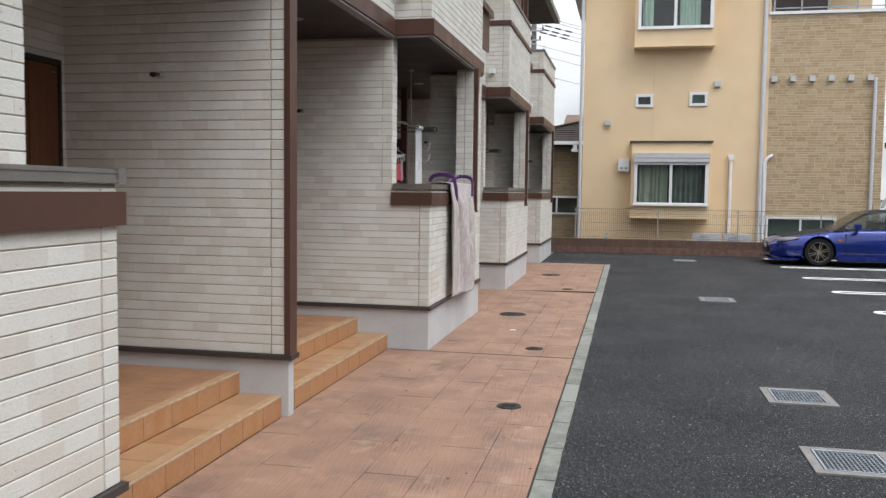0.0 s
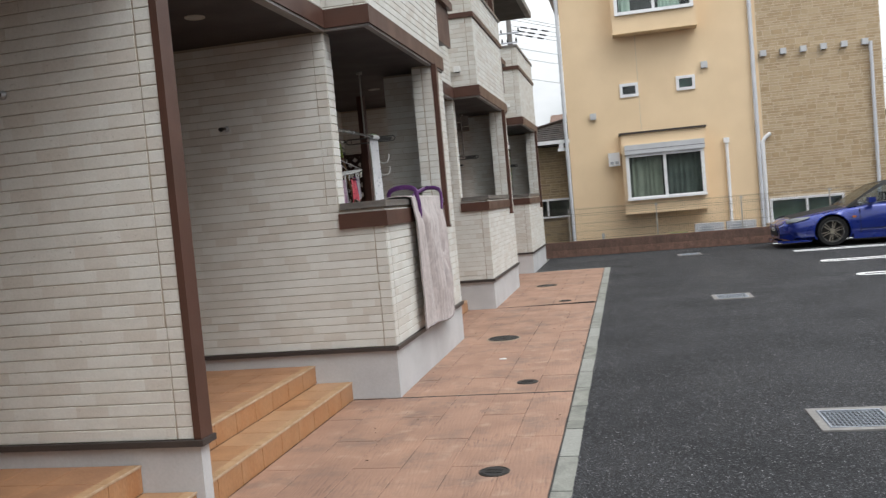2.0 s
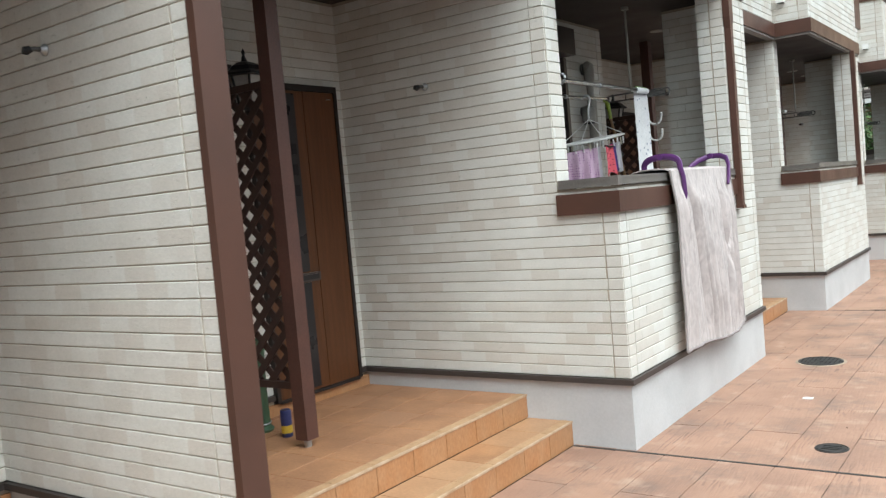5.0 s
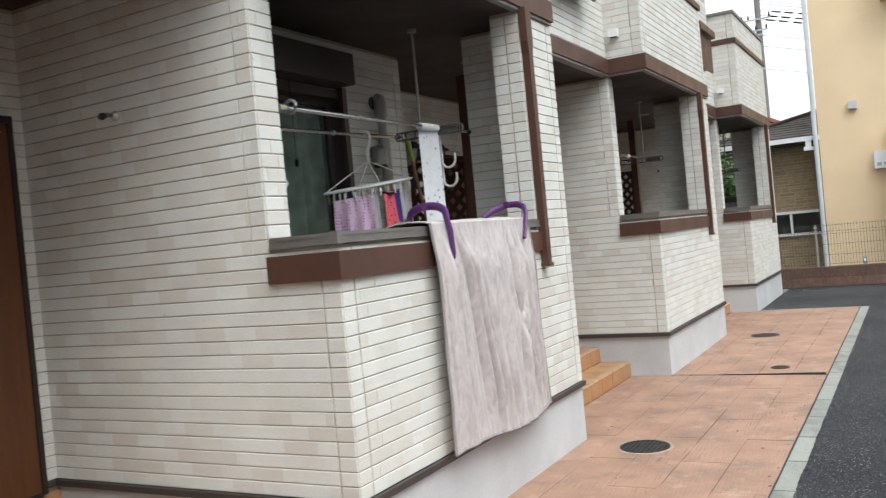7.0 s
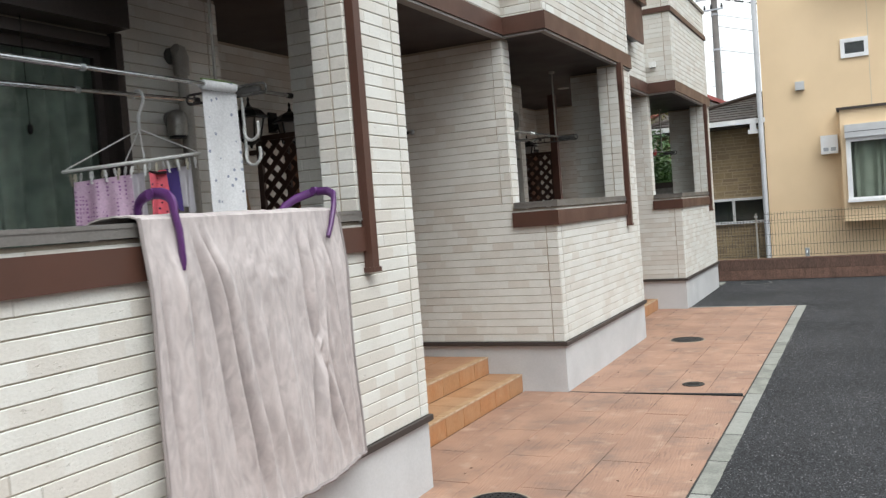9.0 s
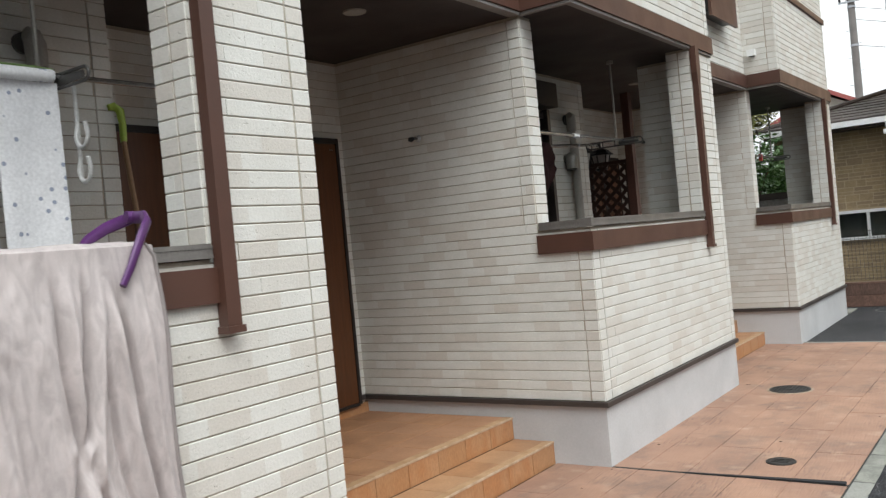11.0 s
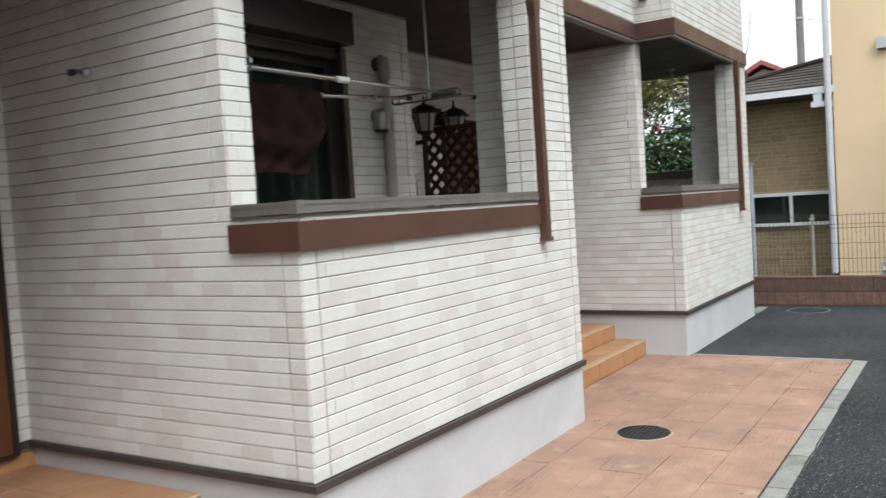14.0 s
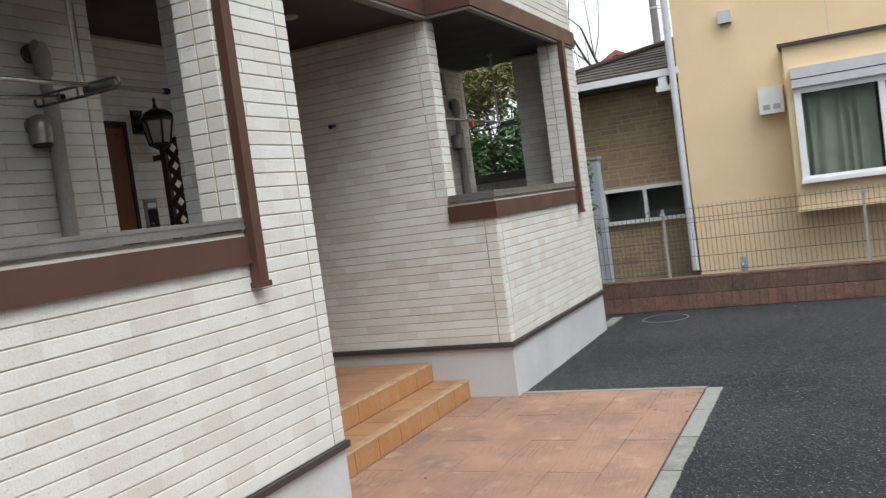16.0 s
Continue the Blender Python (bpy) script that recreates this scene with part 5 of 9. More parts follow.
HOODM = mat("brushed_vent_steel", (0.36, 0.345, 0.32), (0.30, 0.29, 0.27), scale=10, rough=0.42, metal=0.7, bump=0.05)
CURTAIN2 = mat("dark_teal_curtain", (0.035, 0.055, 0.055), (0.028, 0.045, 0.045), scale=4, rough=0.9)
for n, y in enumerate(BAYS):
    a, b, z0, z1 = y + 0.25, y + 2.02, 0.40, 2.72
    t = thing(f"window_{n + 1}", (TX, (a + b) / 2, z0), "bronze-framed sliding terrace window with drawn curtain", "window", "terrace windows", "structure")
    fr = part("window_frame", bevel(boxes((TX - 0.10, TX + 0.03, a, a + 0.05, z0, z1), (TX - 0.10, TX + 0.03, b - 0.05, b, z0, z1), (TX - 0.10, TX + 0.03, a + 0.05, b - 0.05, z1 - 0.06, z1), (TX - 0.10, TX + 0.03, a + 0.05, b - 0.05, z0, z0 + 0.05)), 0.004), FRAMEBRONZE, t)
    m = (a + b) / 2
    for k, (p, q, x) in enumerate(((a + 0.05, m + 0.03, TX - 0.03), (m - 0.03, b - 0.05, TX - 0.07))):
        sash = part("sash", boxes((x - 0.015, x + 0.015, p, p + 0.045, z0 + 0.05, z1 - 0.06), (x - 0.015, x + 0.015, q - 0.045, q, z0 + 0.05, z1 - 0.06), (x - 0.015, x + 0.015, p + 0.045, q - 0.045, z0 + 0.05, z0 + 0.11), (x - 0.015, x + 0.015, p + 0.045, q - 0.045, z1 - 0.11, z1 - 0.06)), PIPEGREY if n + k == 0 else FRAMEBRONZE, t)
        pane = part("pane", boxes((x - 0.003, x + 0.003, p + 0.045, q - 0.045, z0 + 0.11, z1 - 0.11)), PANE, sash)
        pane.visible_shadow = False
    part("curtain", wavy_curtain(TX - 0.14, a, b, z0 + 0.05, z1 - 0.02, seed=n), CURTAIN if n == 0 else CURTAIN2, t, "hanging folds of curtain", True)
    # the room's shade is painted: near-black boxes close in behind the panes
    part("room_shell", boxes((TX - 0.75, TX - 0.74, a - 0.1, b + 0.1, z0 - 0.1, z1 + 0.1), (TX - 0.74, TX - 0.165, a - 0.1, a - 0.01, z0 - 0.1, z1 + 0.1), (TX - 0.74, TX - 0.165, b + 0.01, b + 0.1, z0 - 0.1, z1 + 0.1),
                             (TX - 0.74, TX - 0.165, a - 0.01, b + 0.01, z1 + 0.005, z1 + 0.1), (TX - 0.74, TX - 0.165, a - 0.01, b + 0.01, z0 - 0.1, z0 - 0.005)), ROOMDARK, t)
    t = thing("shutter_box", (TX, m, 2.73), "dark bronze roller shutter box over the window", "shutter box", "roller shutter boxes")
    part("housing", bevel(boxes((TX + 0.012, TX + 0.19, a - 0.08, b - 0.05, 2.735, 2.955)), 0.03, 3), FRAMEBRONZE, t)
    part("rail", bevel(boxes((TX + 0.012, TX + 0.07, b - 0.05, b + 0.0, 0.45, 2.735)), 0.006), FRAMEBRONZE, t)
    # grey drain stack with a hooded vent above
    t = thing("drain_stack", (TX + 0.06, y + 2.49, 0.3), "beige-grey vertical pipe on the terrace wall", "pipe", "terrace drain pipes")
    part("pipe", cyl(bmesh.new(), (TX + 0.062, y + 2.49, 0.30), (TX + 0.062, y + 2.49, 2.40), 0.042, seg=18), PIPEGREY, t, "", True)
    part("upper_pipe", cyl(bmesh.new(), (TX + 0.058, y + 2.487, 2.39), (TX + 0.058, y + 2.48, 2.60), 0.032, seg=16), PIPEGREY, t, "", True)
    part("cowl", tube(bmesh.new(), [(TX + 0.058, y + 2.48, 2.56), (TX + 0.058, y + 2.478, 2.665), (TX + 0.06, y + 2.462, 2.705), (TX + 0.062, y + 2.435, 2.712)], [0.046, 0.050, 0.046, 0.034], 16), PIPEGREY, t, "", True)
    part("collar", cyl(bmesh.new(), (TX + 0.012, y + 2.440, 2.675), (TX + 0.028, y + 2.440, 2.675), 0.050, seg=20), ARMGREY, t)
    for z in (0.8, 1.9):
        part("clamp", cyl(bmesh.new(), (TX + 0.062, y + 2.49, z), (TX + 0.062, y + 2.49, z + 0.03), 0.046, seg=18), PIPEGREY, t)
    t = thing("vent_hood", (TX, y + 2.40, 2.26), "stainless steel bell-shaped wall vent hood", "vent", "vent hoods")
    bm = bmesh.new()
    lathe(bm, [(0.060, -0.085), (0.060, -0.03), (0.060, 0.012), (0.054, 0.040), (0.040, 0.060), (0.018, 0.070)], 22, (TX + 0.066, y + 2.395, 2.275))
    part("hood", bm, HOODM, t, "", True)
    part("flange", cyl(bmesh.new(), (TX + 0.008, y + 2.395, 2.29), (TX + 0.02, y + 2.395, 2.29), 0.050, seg=22), HOODM, t)
    part("mouth", cyl(bmesh.new(), (TX + 0.066, y + 2.395, 2.176), (TX + 0.066, y + 2.395, 2.190), 0.050, seg=18), BLACK, t)

t = thing("pull_cord_weight", (TX + 0.05, 9.48, 2.735), "thin black pull cord with a black weight by the window", "cord")
part("cord", cyl(bmesh.new(), (TX + 0.05, 9.48, 2.735), (TX + 0.05, 9.48, 2.20), 0.0022, seg=6), BLACK, t)
part("weight", lathe(bmesh.new(), [(0.006, 0.0), (0.014, 0.012), (0.013, 0.045), (0.004, 0.055)], 10, (TX + 0.05, 9.48, 2.15)), BLACK, t, "", True)


# ---- clothes poles on the terraces ----
def clothes_rack(y0, label, rx=-2.38, ry=2.14, near=0.30):
    t = thing("clothes_pole_hanger", (rx, y0 + ry, CEIL), label, "clothes rack", "terrace clothes racks")
    part("ceiling_mount", cyl(bmesh.new(), (rx, y0 + ry, CEIL), (rx, y0 + ry, CEIL - 0.025), 0.032, seg=18), PIPEGREY, t)
    part("drop_rod", cyl(bmesh.new(), (rx, y0 + ry, CEIL - 0.02), (rx, y0 + ry, 2.37), 0.0095, seg=10), PIPEGREY, t, "", True)
    # a slotted arm: one rod bent into a long flat loop, with a solid grip at its outer end
    pts = [(-2.16 + 0.026 * math.cos(a), y0 + ry, 2.345 + 0.026 * math.sin(a)) for a in [-math.pi / 2 + math.pi * i / 6 for i in range(7)]]
    pts += [(-2.66 - 0.026 * math.sin(a), y0 + ry, 2.345 + 0.026 * math.cos(a)) for a in [math.pi * i / 6 for i in range(7)]]
    part("cross_arm", tube(bmesh.new(), pts + [pts[0]], 0.007, 8), ARMGREY, t, "dark grey slotted arm", True)
    part("arm_grip", tube(bmesh.new(), [(-2.36, y0 + ry, 2.345), (-2.30, y0 + ry, 2.345), (-2.17, y0 + ry, 2.345)], [(0.006, 0.018), (0.010, 0.020), (0.008, 0.016)], 10), ARMGREY, t, "", True)
    for x in (-2.63, -2.52, -2.40):
        part("arm_pin", cyl(bmesh.new(), (x, y0 + ry, 2.322), (x, y0 + ry, 2.368), 0.005, seg=6), ARMGREY, t)
    # wall bracket at the near end
    pts = [(-2.238 + 0.036 * math.cos(a), y0 + near, 2.340 + 0.034 * math.sin(a)) for a in [math.pi * 1.9 * i / 12 for i in range(13)]]
    part("wall_loop", tube(bmesh.new(), pts, 0.009, 6), STEEL, t)
    part("wall_arm", cyl(bmesh.new(), (-2.30, y0 + 0.165, 2.33), (-2.262, y0 + near, 2.315), 0.009, seg=8), STEEL, t)
    return t


CAPGREEN = mat("pale_green_cap", (0.36, 0.38, 0.25), rough=0.5)


def pole(y0, pa, pb, label, joint=0.55, grip=False, cap=PIPEGREY):
    t = thing("clothes_pole", pa, label, "clothes pole", "clothes poles")
    a, b = Vector(pa), Vector(pb)
    j = a + (b - a) * joint
    part("outer_tube", cyl(bmesh.new(), a, j, 0.0145, seg=12), CHROME, t, "", True)
    part("inner_tube", cyl(bmesh.new(), j, b, 0.0115, seg=12), CHROME, t, "", True)
    d = (b - a).normalized()
    if grip:
        part("joint_grip", cyl(bmesh.new(), j - d * 0.05, j + d * 0.05, 0.0185, seg=12), WHITE, t, "white plastic joint")
    else:
        part("joint_ring", cyl(bmesh.new(), j - d * 0.012, j + d * 0.012, 0.0175, seg=12), STEEL, t)
    part("end_cap", cyl(bmesh.new(), b - d * 0.02, b + d * 0.015, 0.017, seg=10), BLACK, t)
    part("end_cap", cyl(bmesh.new(), a - d * 0.015, a + d * 0.045, 0.0178, 0.0165, seg=10), cap, t)
    return t


for n, y in enumerate(BAYS):
    if n == 0:
        clothes_rack(y, "steel clothes pole hanger hung from the terrace ceiling", -2.47, 2.18, 0.435)
        pole(y, (-2.235, y + 0.345, 2.328), (-2.335, y + 2.66, 2.369), "telescopic steel clothes pole with a pale green cap", 0.33, False, CAPGREEN)
    else:
        clothes_rack(y, "steel clothes pole hanger hung from the terrace ceiling")
        pole(y, (-2.235, y + 0.19, 2.325), (-2.335, y + 2.66, 2.369), "telescopic steel clothes pole across the terrace", 0.36, n == 1)
    if n == 1:
        pole(y, (-2.70, y + 1.36, 2.328), (-2.60, y + 2.22, 2.36), "short telescopic steel clothes pole on the terrace", 0.6)
    if n == 0:
        pole(y, (-2.70, y + 0.19, 2.305), (-2.76, y + 2.34, 2.37), "telescopic steel clothes pole across the terrace", 0.6)

# ---- the throw hung over the low wall ----
def fabric(name, col, col2, weave=500):
    return mat(name, col, col2, scale=7, fine=weave, rough=0.95, bump=0.35, dist=0.002, spec=0.1, fine_amt=0.07)


THROW = mat("greige_fleece", (0.495, 0.444, 0.435), (0.450, 0.402, 0.395), scale=6, fine=420, rough=0.95, bump=0.4, dist=0.002, spec=0.1, fine_amt=0.09, stretch=(1, 1.6, 0.8))
THROW.node_tree.nodes["Principled BSDF"].inputs["Sheen Weight"].default_value = 0.25
THROW.node_tree.nodes["Principled BSDF"].inputs["Sheen Roughness"].default_value = 0.4
# the nap lies this way and that: slightly darker brushed patches and a soft relief
tn = THROW.node_tree
tb = tn.nodes["Principled BSDF"]
tg = tn.nodes.new("ShaderNodeNewGeometry")
tm = tn.nodes.new("ShaderNodeMapping")
tm.inputs["Scale"].default_value = (14.0, 26.0, 9.0)
tm.inputs["Rotation"].default_value = (0.35, 0.0, 0.0)
tn.links.new(tg.outputs["Position"], tm.inputs["Vector"])
tx = tn.nodes.new("ShaderNodeTexNoise")
tx.inputs["Scale"].default_value, tx.inputs["Detail"].default_value, tx.inputs["Distortion"].default_value = 1.0, 5.0, 1.2
tn.links.new(tm.outputs[0], tx.inputs["Vector"])
tr = tn.nodes.new("ShaderNodeMapRange")
tr.inputs[1].default_value, tr.inputs[2].default_value = 0.34, 0.66
tr.inputs[3].default_value, tr.inputs[4].default_value = 0.84, 1.10
tn.links.new(tx.outputs[0], tr.inputs[0])
tv = tn.nodes.new("ShaderNodeVectorMath")
tv.operation = "SCALE"
tn.links.new(tb.inputs["Base Color"].links[0].from_socket, tv.inputs[0])
tn.links.new(tr.outputs[0], tv.inputs["Scale"])
tn.links.new(tv.outputs[0], tb.inputs["Base Color"])
tp = tn.nodes.new("ShaderNodeBump")
tp.inputs["Strength"].default_value, tp.inputs["Distance"].default_value = 0.5, 0.006
tn.links.new(tx.outputs[0], tp.inputs["Height"])
tn.links.new(tb.inputs["Normal"].links[0].from_socket, tp.inputs["Normal"])
tn.links.new(tp.outputs[0], tb.inputs["Normal"])
HEM = fabric("grey_hem", (0.30, 0.265, 0.26), (0.25, 0.225, 0.22))


# folds of the hung part: their course as (drop, share of the width), height (valleys negative), half-width, first and last drop
FOLDS = [
    (((0.0, 0.045), (0.7, 0.055), (1.22, 0.075)), -0.020, 0.012, 0.10, 1.3),
    (((0.0, 0.10), (0.6, 0.115), (1.22, 0.135)), 0.022, 0.026, 0.08, 1.3),
    (((0.1, 0.145), (0.6, 0.175), (1.22, 0.205)), -0.018, 0.014, 0.15, 1.3),
    (((0.03, 0.195), (0.4, 0.243), (0.8, 0.285), (1.22, 0.315)), -0.026, 0.012, 0.02, 1.3),
    (((0.02, 0.215), (0.35, 0.268), (0.8, 0.318), (1.22, 0.358)), 0.024, 0.014, 0.02, 1.3),
    (((0.02, 0.232), (0.35, 0.292), (0.75, 0.350), (1.22, 0.405)), -0.036, 0.011, 0.01, 1.3),
    (((0.03, 0.262), (0.4, 0.330), (0.8, 0.385), (1.22, 0.445)), 0.026, 0.026, 0.05, 1.3),
    (((0.3, 0.395), (0.8, 0.430), (1.22, 0.487)), -0.020, 0.016, 0.30, 1.3),
    (((0.4, 0.440), (0.8, 0.475), (1.22, 0.530)), 0.022, 0.024, 0.35, 1.3),
    (((0.4, 0.495), (0.8, 0.520), (1.22, 0.570)), -0.020, 0.016, 0.42, 1.3),
    (((0.5, 0.560), (0.9, 0.580), (1.22, 0.610)), 0.020, 0.024, 0.45, 1.3),
    (((0.06, 0.715), (0.35, 0.712), (0.60, 0.732)), -0.026, 0.011, 0.05, 0.62),
    (((0.06, 0.752), (0.35, 0.738), (0.60, 0.738)), 0.024, 0.013, 0.05, 0.60),
    (((0.05, 0.800), (0.35, 0.765), (0.58, 0.744)), -0.028, 0.011, 0.03, 0.60),
    (((0.05, 0.835), (0.35, 0.800), (0.62, 0.775)), 0.022, 0.016, 0.06, 0.75),
    (((0.58, 0.730), (0.85, 0.695), (1.22, 0.655)), -0.028, 0.011, 0.56, 1.3),
    (((0.62, 0.740), (0.9, 0.728), (1.22, 0.725)), 0.030, 0.026, 0.60, 1.3),
    (((0.60, 0.750), (0.9, 0.790), (1.22, 0.850)), -0.026, 0.012, 0.57, 1.3),
    (((0.64, 0.770), (0.9, 0.825), (1.22, 0.885)), 0.020, 0.018, 0.62, 1.15),
    (((0.28, 0.815), (0.6, 0.832), (0.9, 0.872), (1.22, 0.925)), -0.024, 0.012, 0.25, 1.15),
    (((0.10, 0.850), (0.4, 0.866), (0.75, 0.895), (1.22, 0.945)), 0.024, 0.017, 0.10, 1.3),
    (((0.08, 0.868), (0.35, 0.896), (0.75, 0.932), (1.2, 0.962)), -0.030, 0.011, 0.08, 1.25),
    (((0.15, 0.935), (0.6, 0.960), (1.2, 0.982)), 0.016, 0.014, 0.15, 1.3),
]


def ease(a, b, v):
    f = min(max((v - a) / (b - a), 0.0), 1.0)
    return f * f * (3 - 2 * f)


def along(pts, d):
    """The course of a fold at drop d, straight between its points and beyond them."""
    for (a, ua), (b, ub) in zip(pts, pts[1:]):
        if d <= b:
            break
    return ua + (ub - ua) * (d - a) / (b - a)


def throw_point(u, s):
    """u: across, 0 to 1 along the wall; s: length along the cloth from its inner edge, in metres."""
    inner, over = 0.30, 0.27
    rip = noise.noise(Vector((u * 9.0, s * 1.6, 3.1)))
    if s < inner:
        return Vector((FX - 0.23 - 0.008 * rip, 8.86 + 1.25 * u, 1.668 - (inner - s)))
    if s < inner + over:
        f = (s - inner) / over
        fine = 0.004 * noise.noise(Vector((u * 26.0, s * 18.0, 6.0)))
        return Vector((FX - 0.225 + 0.275 * f, 8.86 + 1.25 * u - 0.02 * f, 1.672 + 0.014 * math.sin(math.pi * f) + 0.005 * rip + fine))
    d = s - inner - over
    f = d / 1.22
    k = ease(0.0, 0.30, d)
    far = max(0.0, (u - 0.75) / 0.25)
    x = FX + 0.056 + (0.034 - 0.016 * far) * k + (0.040 - 0.026 * far) * f ** 1.3 * min(1.0, 1.6 * u)
    for pts, height, w, da, db in FOLDS:
        if d < da - 0.02 or d > db + 0.12:
            continue
        grow = ease(da - 0.02, da + 0.22, d) * (1 - ease(db - 0.08, db + 0.10, d)) * (1 - 0.72 * ease(0.90, 1.22, d))
        e = (u - along(pts, d) - 0.004 * noise.noise(Vector((u * 5, d * 5, height * 99)))) / (w * (0.72 + 0.25 * f))
        if abs(e) < 3.2:
            x += 1.30 * height * grow * math.exp(-e * e)
    # soft unevenness, and the crushed pile in the upper middle
    x += 0.010 * k * rip + 0.007 * k * (1.0 - 0.5 * f) * noise.noise(Vector((u * 30.0 - d * 2.5, d * 1.6, 8.0))) + 0.0055 * k * noise.noise(Vector((u * 66.0 - d * 4, d * 1.8, 3.0)))
    crush = math.exp(-((d - 0.20) / 0.20) ** 2 - ((u - 0.50) / 0.20) ** 2)
    x += crush * (0.006 * noise.noise(Vector((u * 24.0 + d * 9, d * 20.0, 2.0))) + 0.003 * noise.noise(Vector((u * 55.0, d * 50.0, 5.0))))
    # the far part is gathered by a knot half-way down
    pin = math.exp(-((u - 0.740) / 0.030) ** 2 - ((d - 0.60) / 0.045) ** 2)
    x += pin * (0.016 + 0.008 * math.sin(u * 130 + d * 60))
    ya = 8.84 - 0.015 * f
    yb = 10.115 + 0.02 * f + 0.008 * math.sin(d * 7)
    y = ya + (yb - ya) * u - 0.05 * math.exp(-((d - 0.60) / 0.16) ** 2) * (u - 0.74) * math.exp(-((u - 0.74) / 0.12) ** 2)
    z = 1.668 - d * (1.0 - 0.012 * math.sin(u * 6.5 + 0.4)) - 0.006 * f * math.exp(-((u - 0.52) / 0.10) ** 2)
    return Vector((max(x, FX + 0.040), y, z))


def cloth_grid(fn, nu, nv, length, thick=0.006):
    bm = bmesh.new()
    g = [[bm.verts.new(fn(i / nu, length * j / nv)) for i in range(nu + 1)] for j in range(nv + 1)]
    for j in range(nv):
        for i in range(nu):
            bm.faces.new((g[j][i], g[j + 1][i], g[j + 1][i + 1], g[j][i + 1]))
    bm.normal_update()
    bmesh.ops.solidify(bm, geom=bm.faces[:], thickness=thick)
    return bm


t = thing("fleece_throw", (FX, 9.5, 0.45), "greige fleece throw hung over the terrace wall to dry", "blanket")
part("cloth", cloth_grid(throw_point, 330, 150, 1.79), THROW, t, "", True)
pts = [throw_point(i / 120, 1.79) + Vector((0.002, 0, 0)) for i in range(121)]
part("hem", tube(bmesh.new(), pts, 0.009, 6), HEM, t, "dark grey stitched hem", True)
pts = [throw_point(1.0, 0.57 + 1.22 * i / 30) for i in range(31)]
part("hem", tube(bmesh.new(), pts, 0.008, 6), HEM, t, "dark grey stitched hem", True)
pts = [throw_point(0.0, 0.57 + 1.22 * i / 30) for i in range(31)]
part("hem", tube(bmesh.new(), pts, 0.008, 6), HEM, t, "dark grey stitched hem", True)

PURPLE = mat("purple_plastic", (0.098, 0.030, 0.135), (0.080, 0.025, 0.112), scale=9, rough=0.35, bump=0.03)


def big_clip(y, lean, reach=1.47):
    t = thing("blanket_clip", (FX + 0.06, y, 1.66), "large purple plastic blanket clip over the wall", "clip", "blanket clips")
    n = 14
    pts = []
    for i in range(n + 1):
        a = math.pi * i / n
        pts.append((FX - 0.085 - 0.150 * math.cos(a), y + lean * math.cos(a), 1.680 + 0.088 * math.sin(a) ** 0.55))
    out = part("outer_jaw", tube(bmesh.new(), pts[n // 2:] + [(FX + 0.082, y - lean, 1.62), (FX + 0.088, y - lean, reach + 0.03), (FX + 0.083, y - lean, reach)], [(0.015, 0.023)] * (n // 2) + [(0.014, 0.021), (0.013, 0.019), (0.012, 0.017), (0.010, 0.014)], 10), PURPLE, t, "", True)
    part("inner_jaw", tube(bmesh.new(), pts[:n // 2 + 1][::-1] + [(FX - 0.25, y + lean, 1.62), (FX - 0.255, y + lean, 1.54)], [(0.015, 0.023)] * (n // 2 + 3), 10), PURPLE, t, "", True)
    part("hinge_pin", cyl(bmesh.new(), (FX - 0.085, y - 0.024, 1.766), (FX - 0.085, y + 0.024, 1.766), 0.020, seg=14), PURPLE, t)
    return t


big_clip(9.06, 0.055)
# the second clip is set askew, its hinge beyond the cloth's edge
t = thing("blanket_clip", (FX - 0.03, 10.12, 1.66), "large purple plastic blanket clip set askew over the wall", "clip", "blanket clips")
jaw = [(FX - 0.090, 10.155, 1.768), (FX - 0.015, 10.145, 1.764), (FX + 0.040, 10.115, 1.742), (FX + 0.070, 10.065, 1.690), (FX + 0.082, 10.012, 1.600), (FX + 0.084, 9.975, 1.540)]
part("outer_jaw", tube(bmesh.new(), jaw, [(0.014, 0.020), (0.015, 0.022), (0.015, 0.022), (0.014, 0.021), (0.013, 0.019), (0.011, 0.015)], 10), PURPLE, t, "", True)
jaw = [(FX - 0.090, 10.155, 1.768), (FX - 0.130, 10.140, 1.758), (FX - 0.180, 10.105, 1.738), (FX - 0.222, 10.065, 1.705), (FX - 0.248, 10.030, 1.650), (FX - 0.256, 10.010, 1.590)]
part("inner_jaw", tube(bmesh.new(), jaw, [(0.014, 0.020), (0.015, 0.022), (0.014, 0.021), (0.013, 0.019), (0.012, 0.017), (0.010, 0.014)], 10), PURPLE, t, "", True)
part("hinge_pin", cyl(bmesh.new(), (FX - 0.093, 10.130, 1.770), (FX - 0.085, 10.182, 1.766), 0.021, seg=14), PURPLE, t)

# ---- peg hanger with small washing ----
t = thing("peg_hanger", (-2.66, 9.78, 2.33), "white plastic peg hanger with a lens-shaped frame on a clothes pole", "peg hanger")
hx, hy, hz = -2.64, 9.795, 1.975
TILT = 0.13
AXIS, OUT = Vector((0.135, 0.325, 0)), Vector((0.924, -0.383, 0))


def rim_point(f, bulge, dz=0.0):
    """A point on one long edge of the hanger's frame, f from its near tip to its far tip."""
    p = Vector((hx, hy, 0)) + AXIS * (2 * f - 1) + OUT * bulge * math.sin(math.pi * f) ** 0.8
    return Vector((p.x, p.y, hz + TILT * (p.y - hy) + dz))


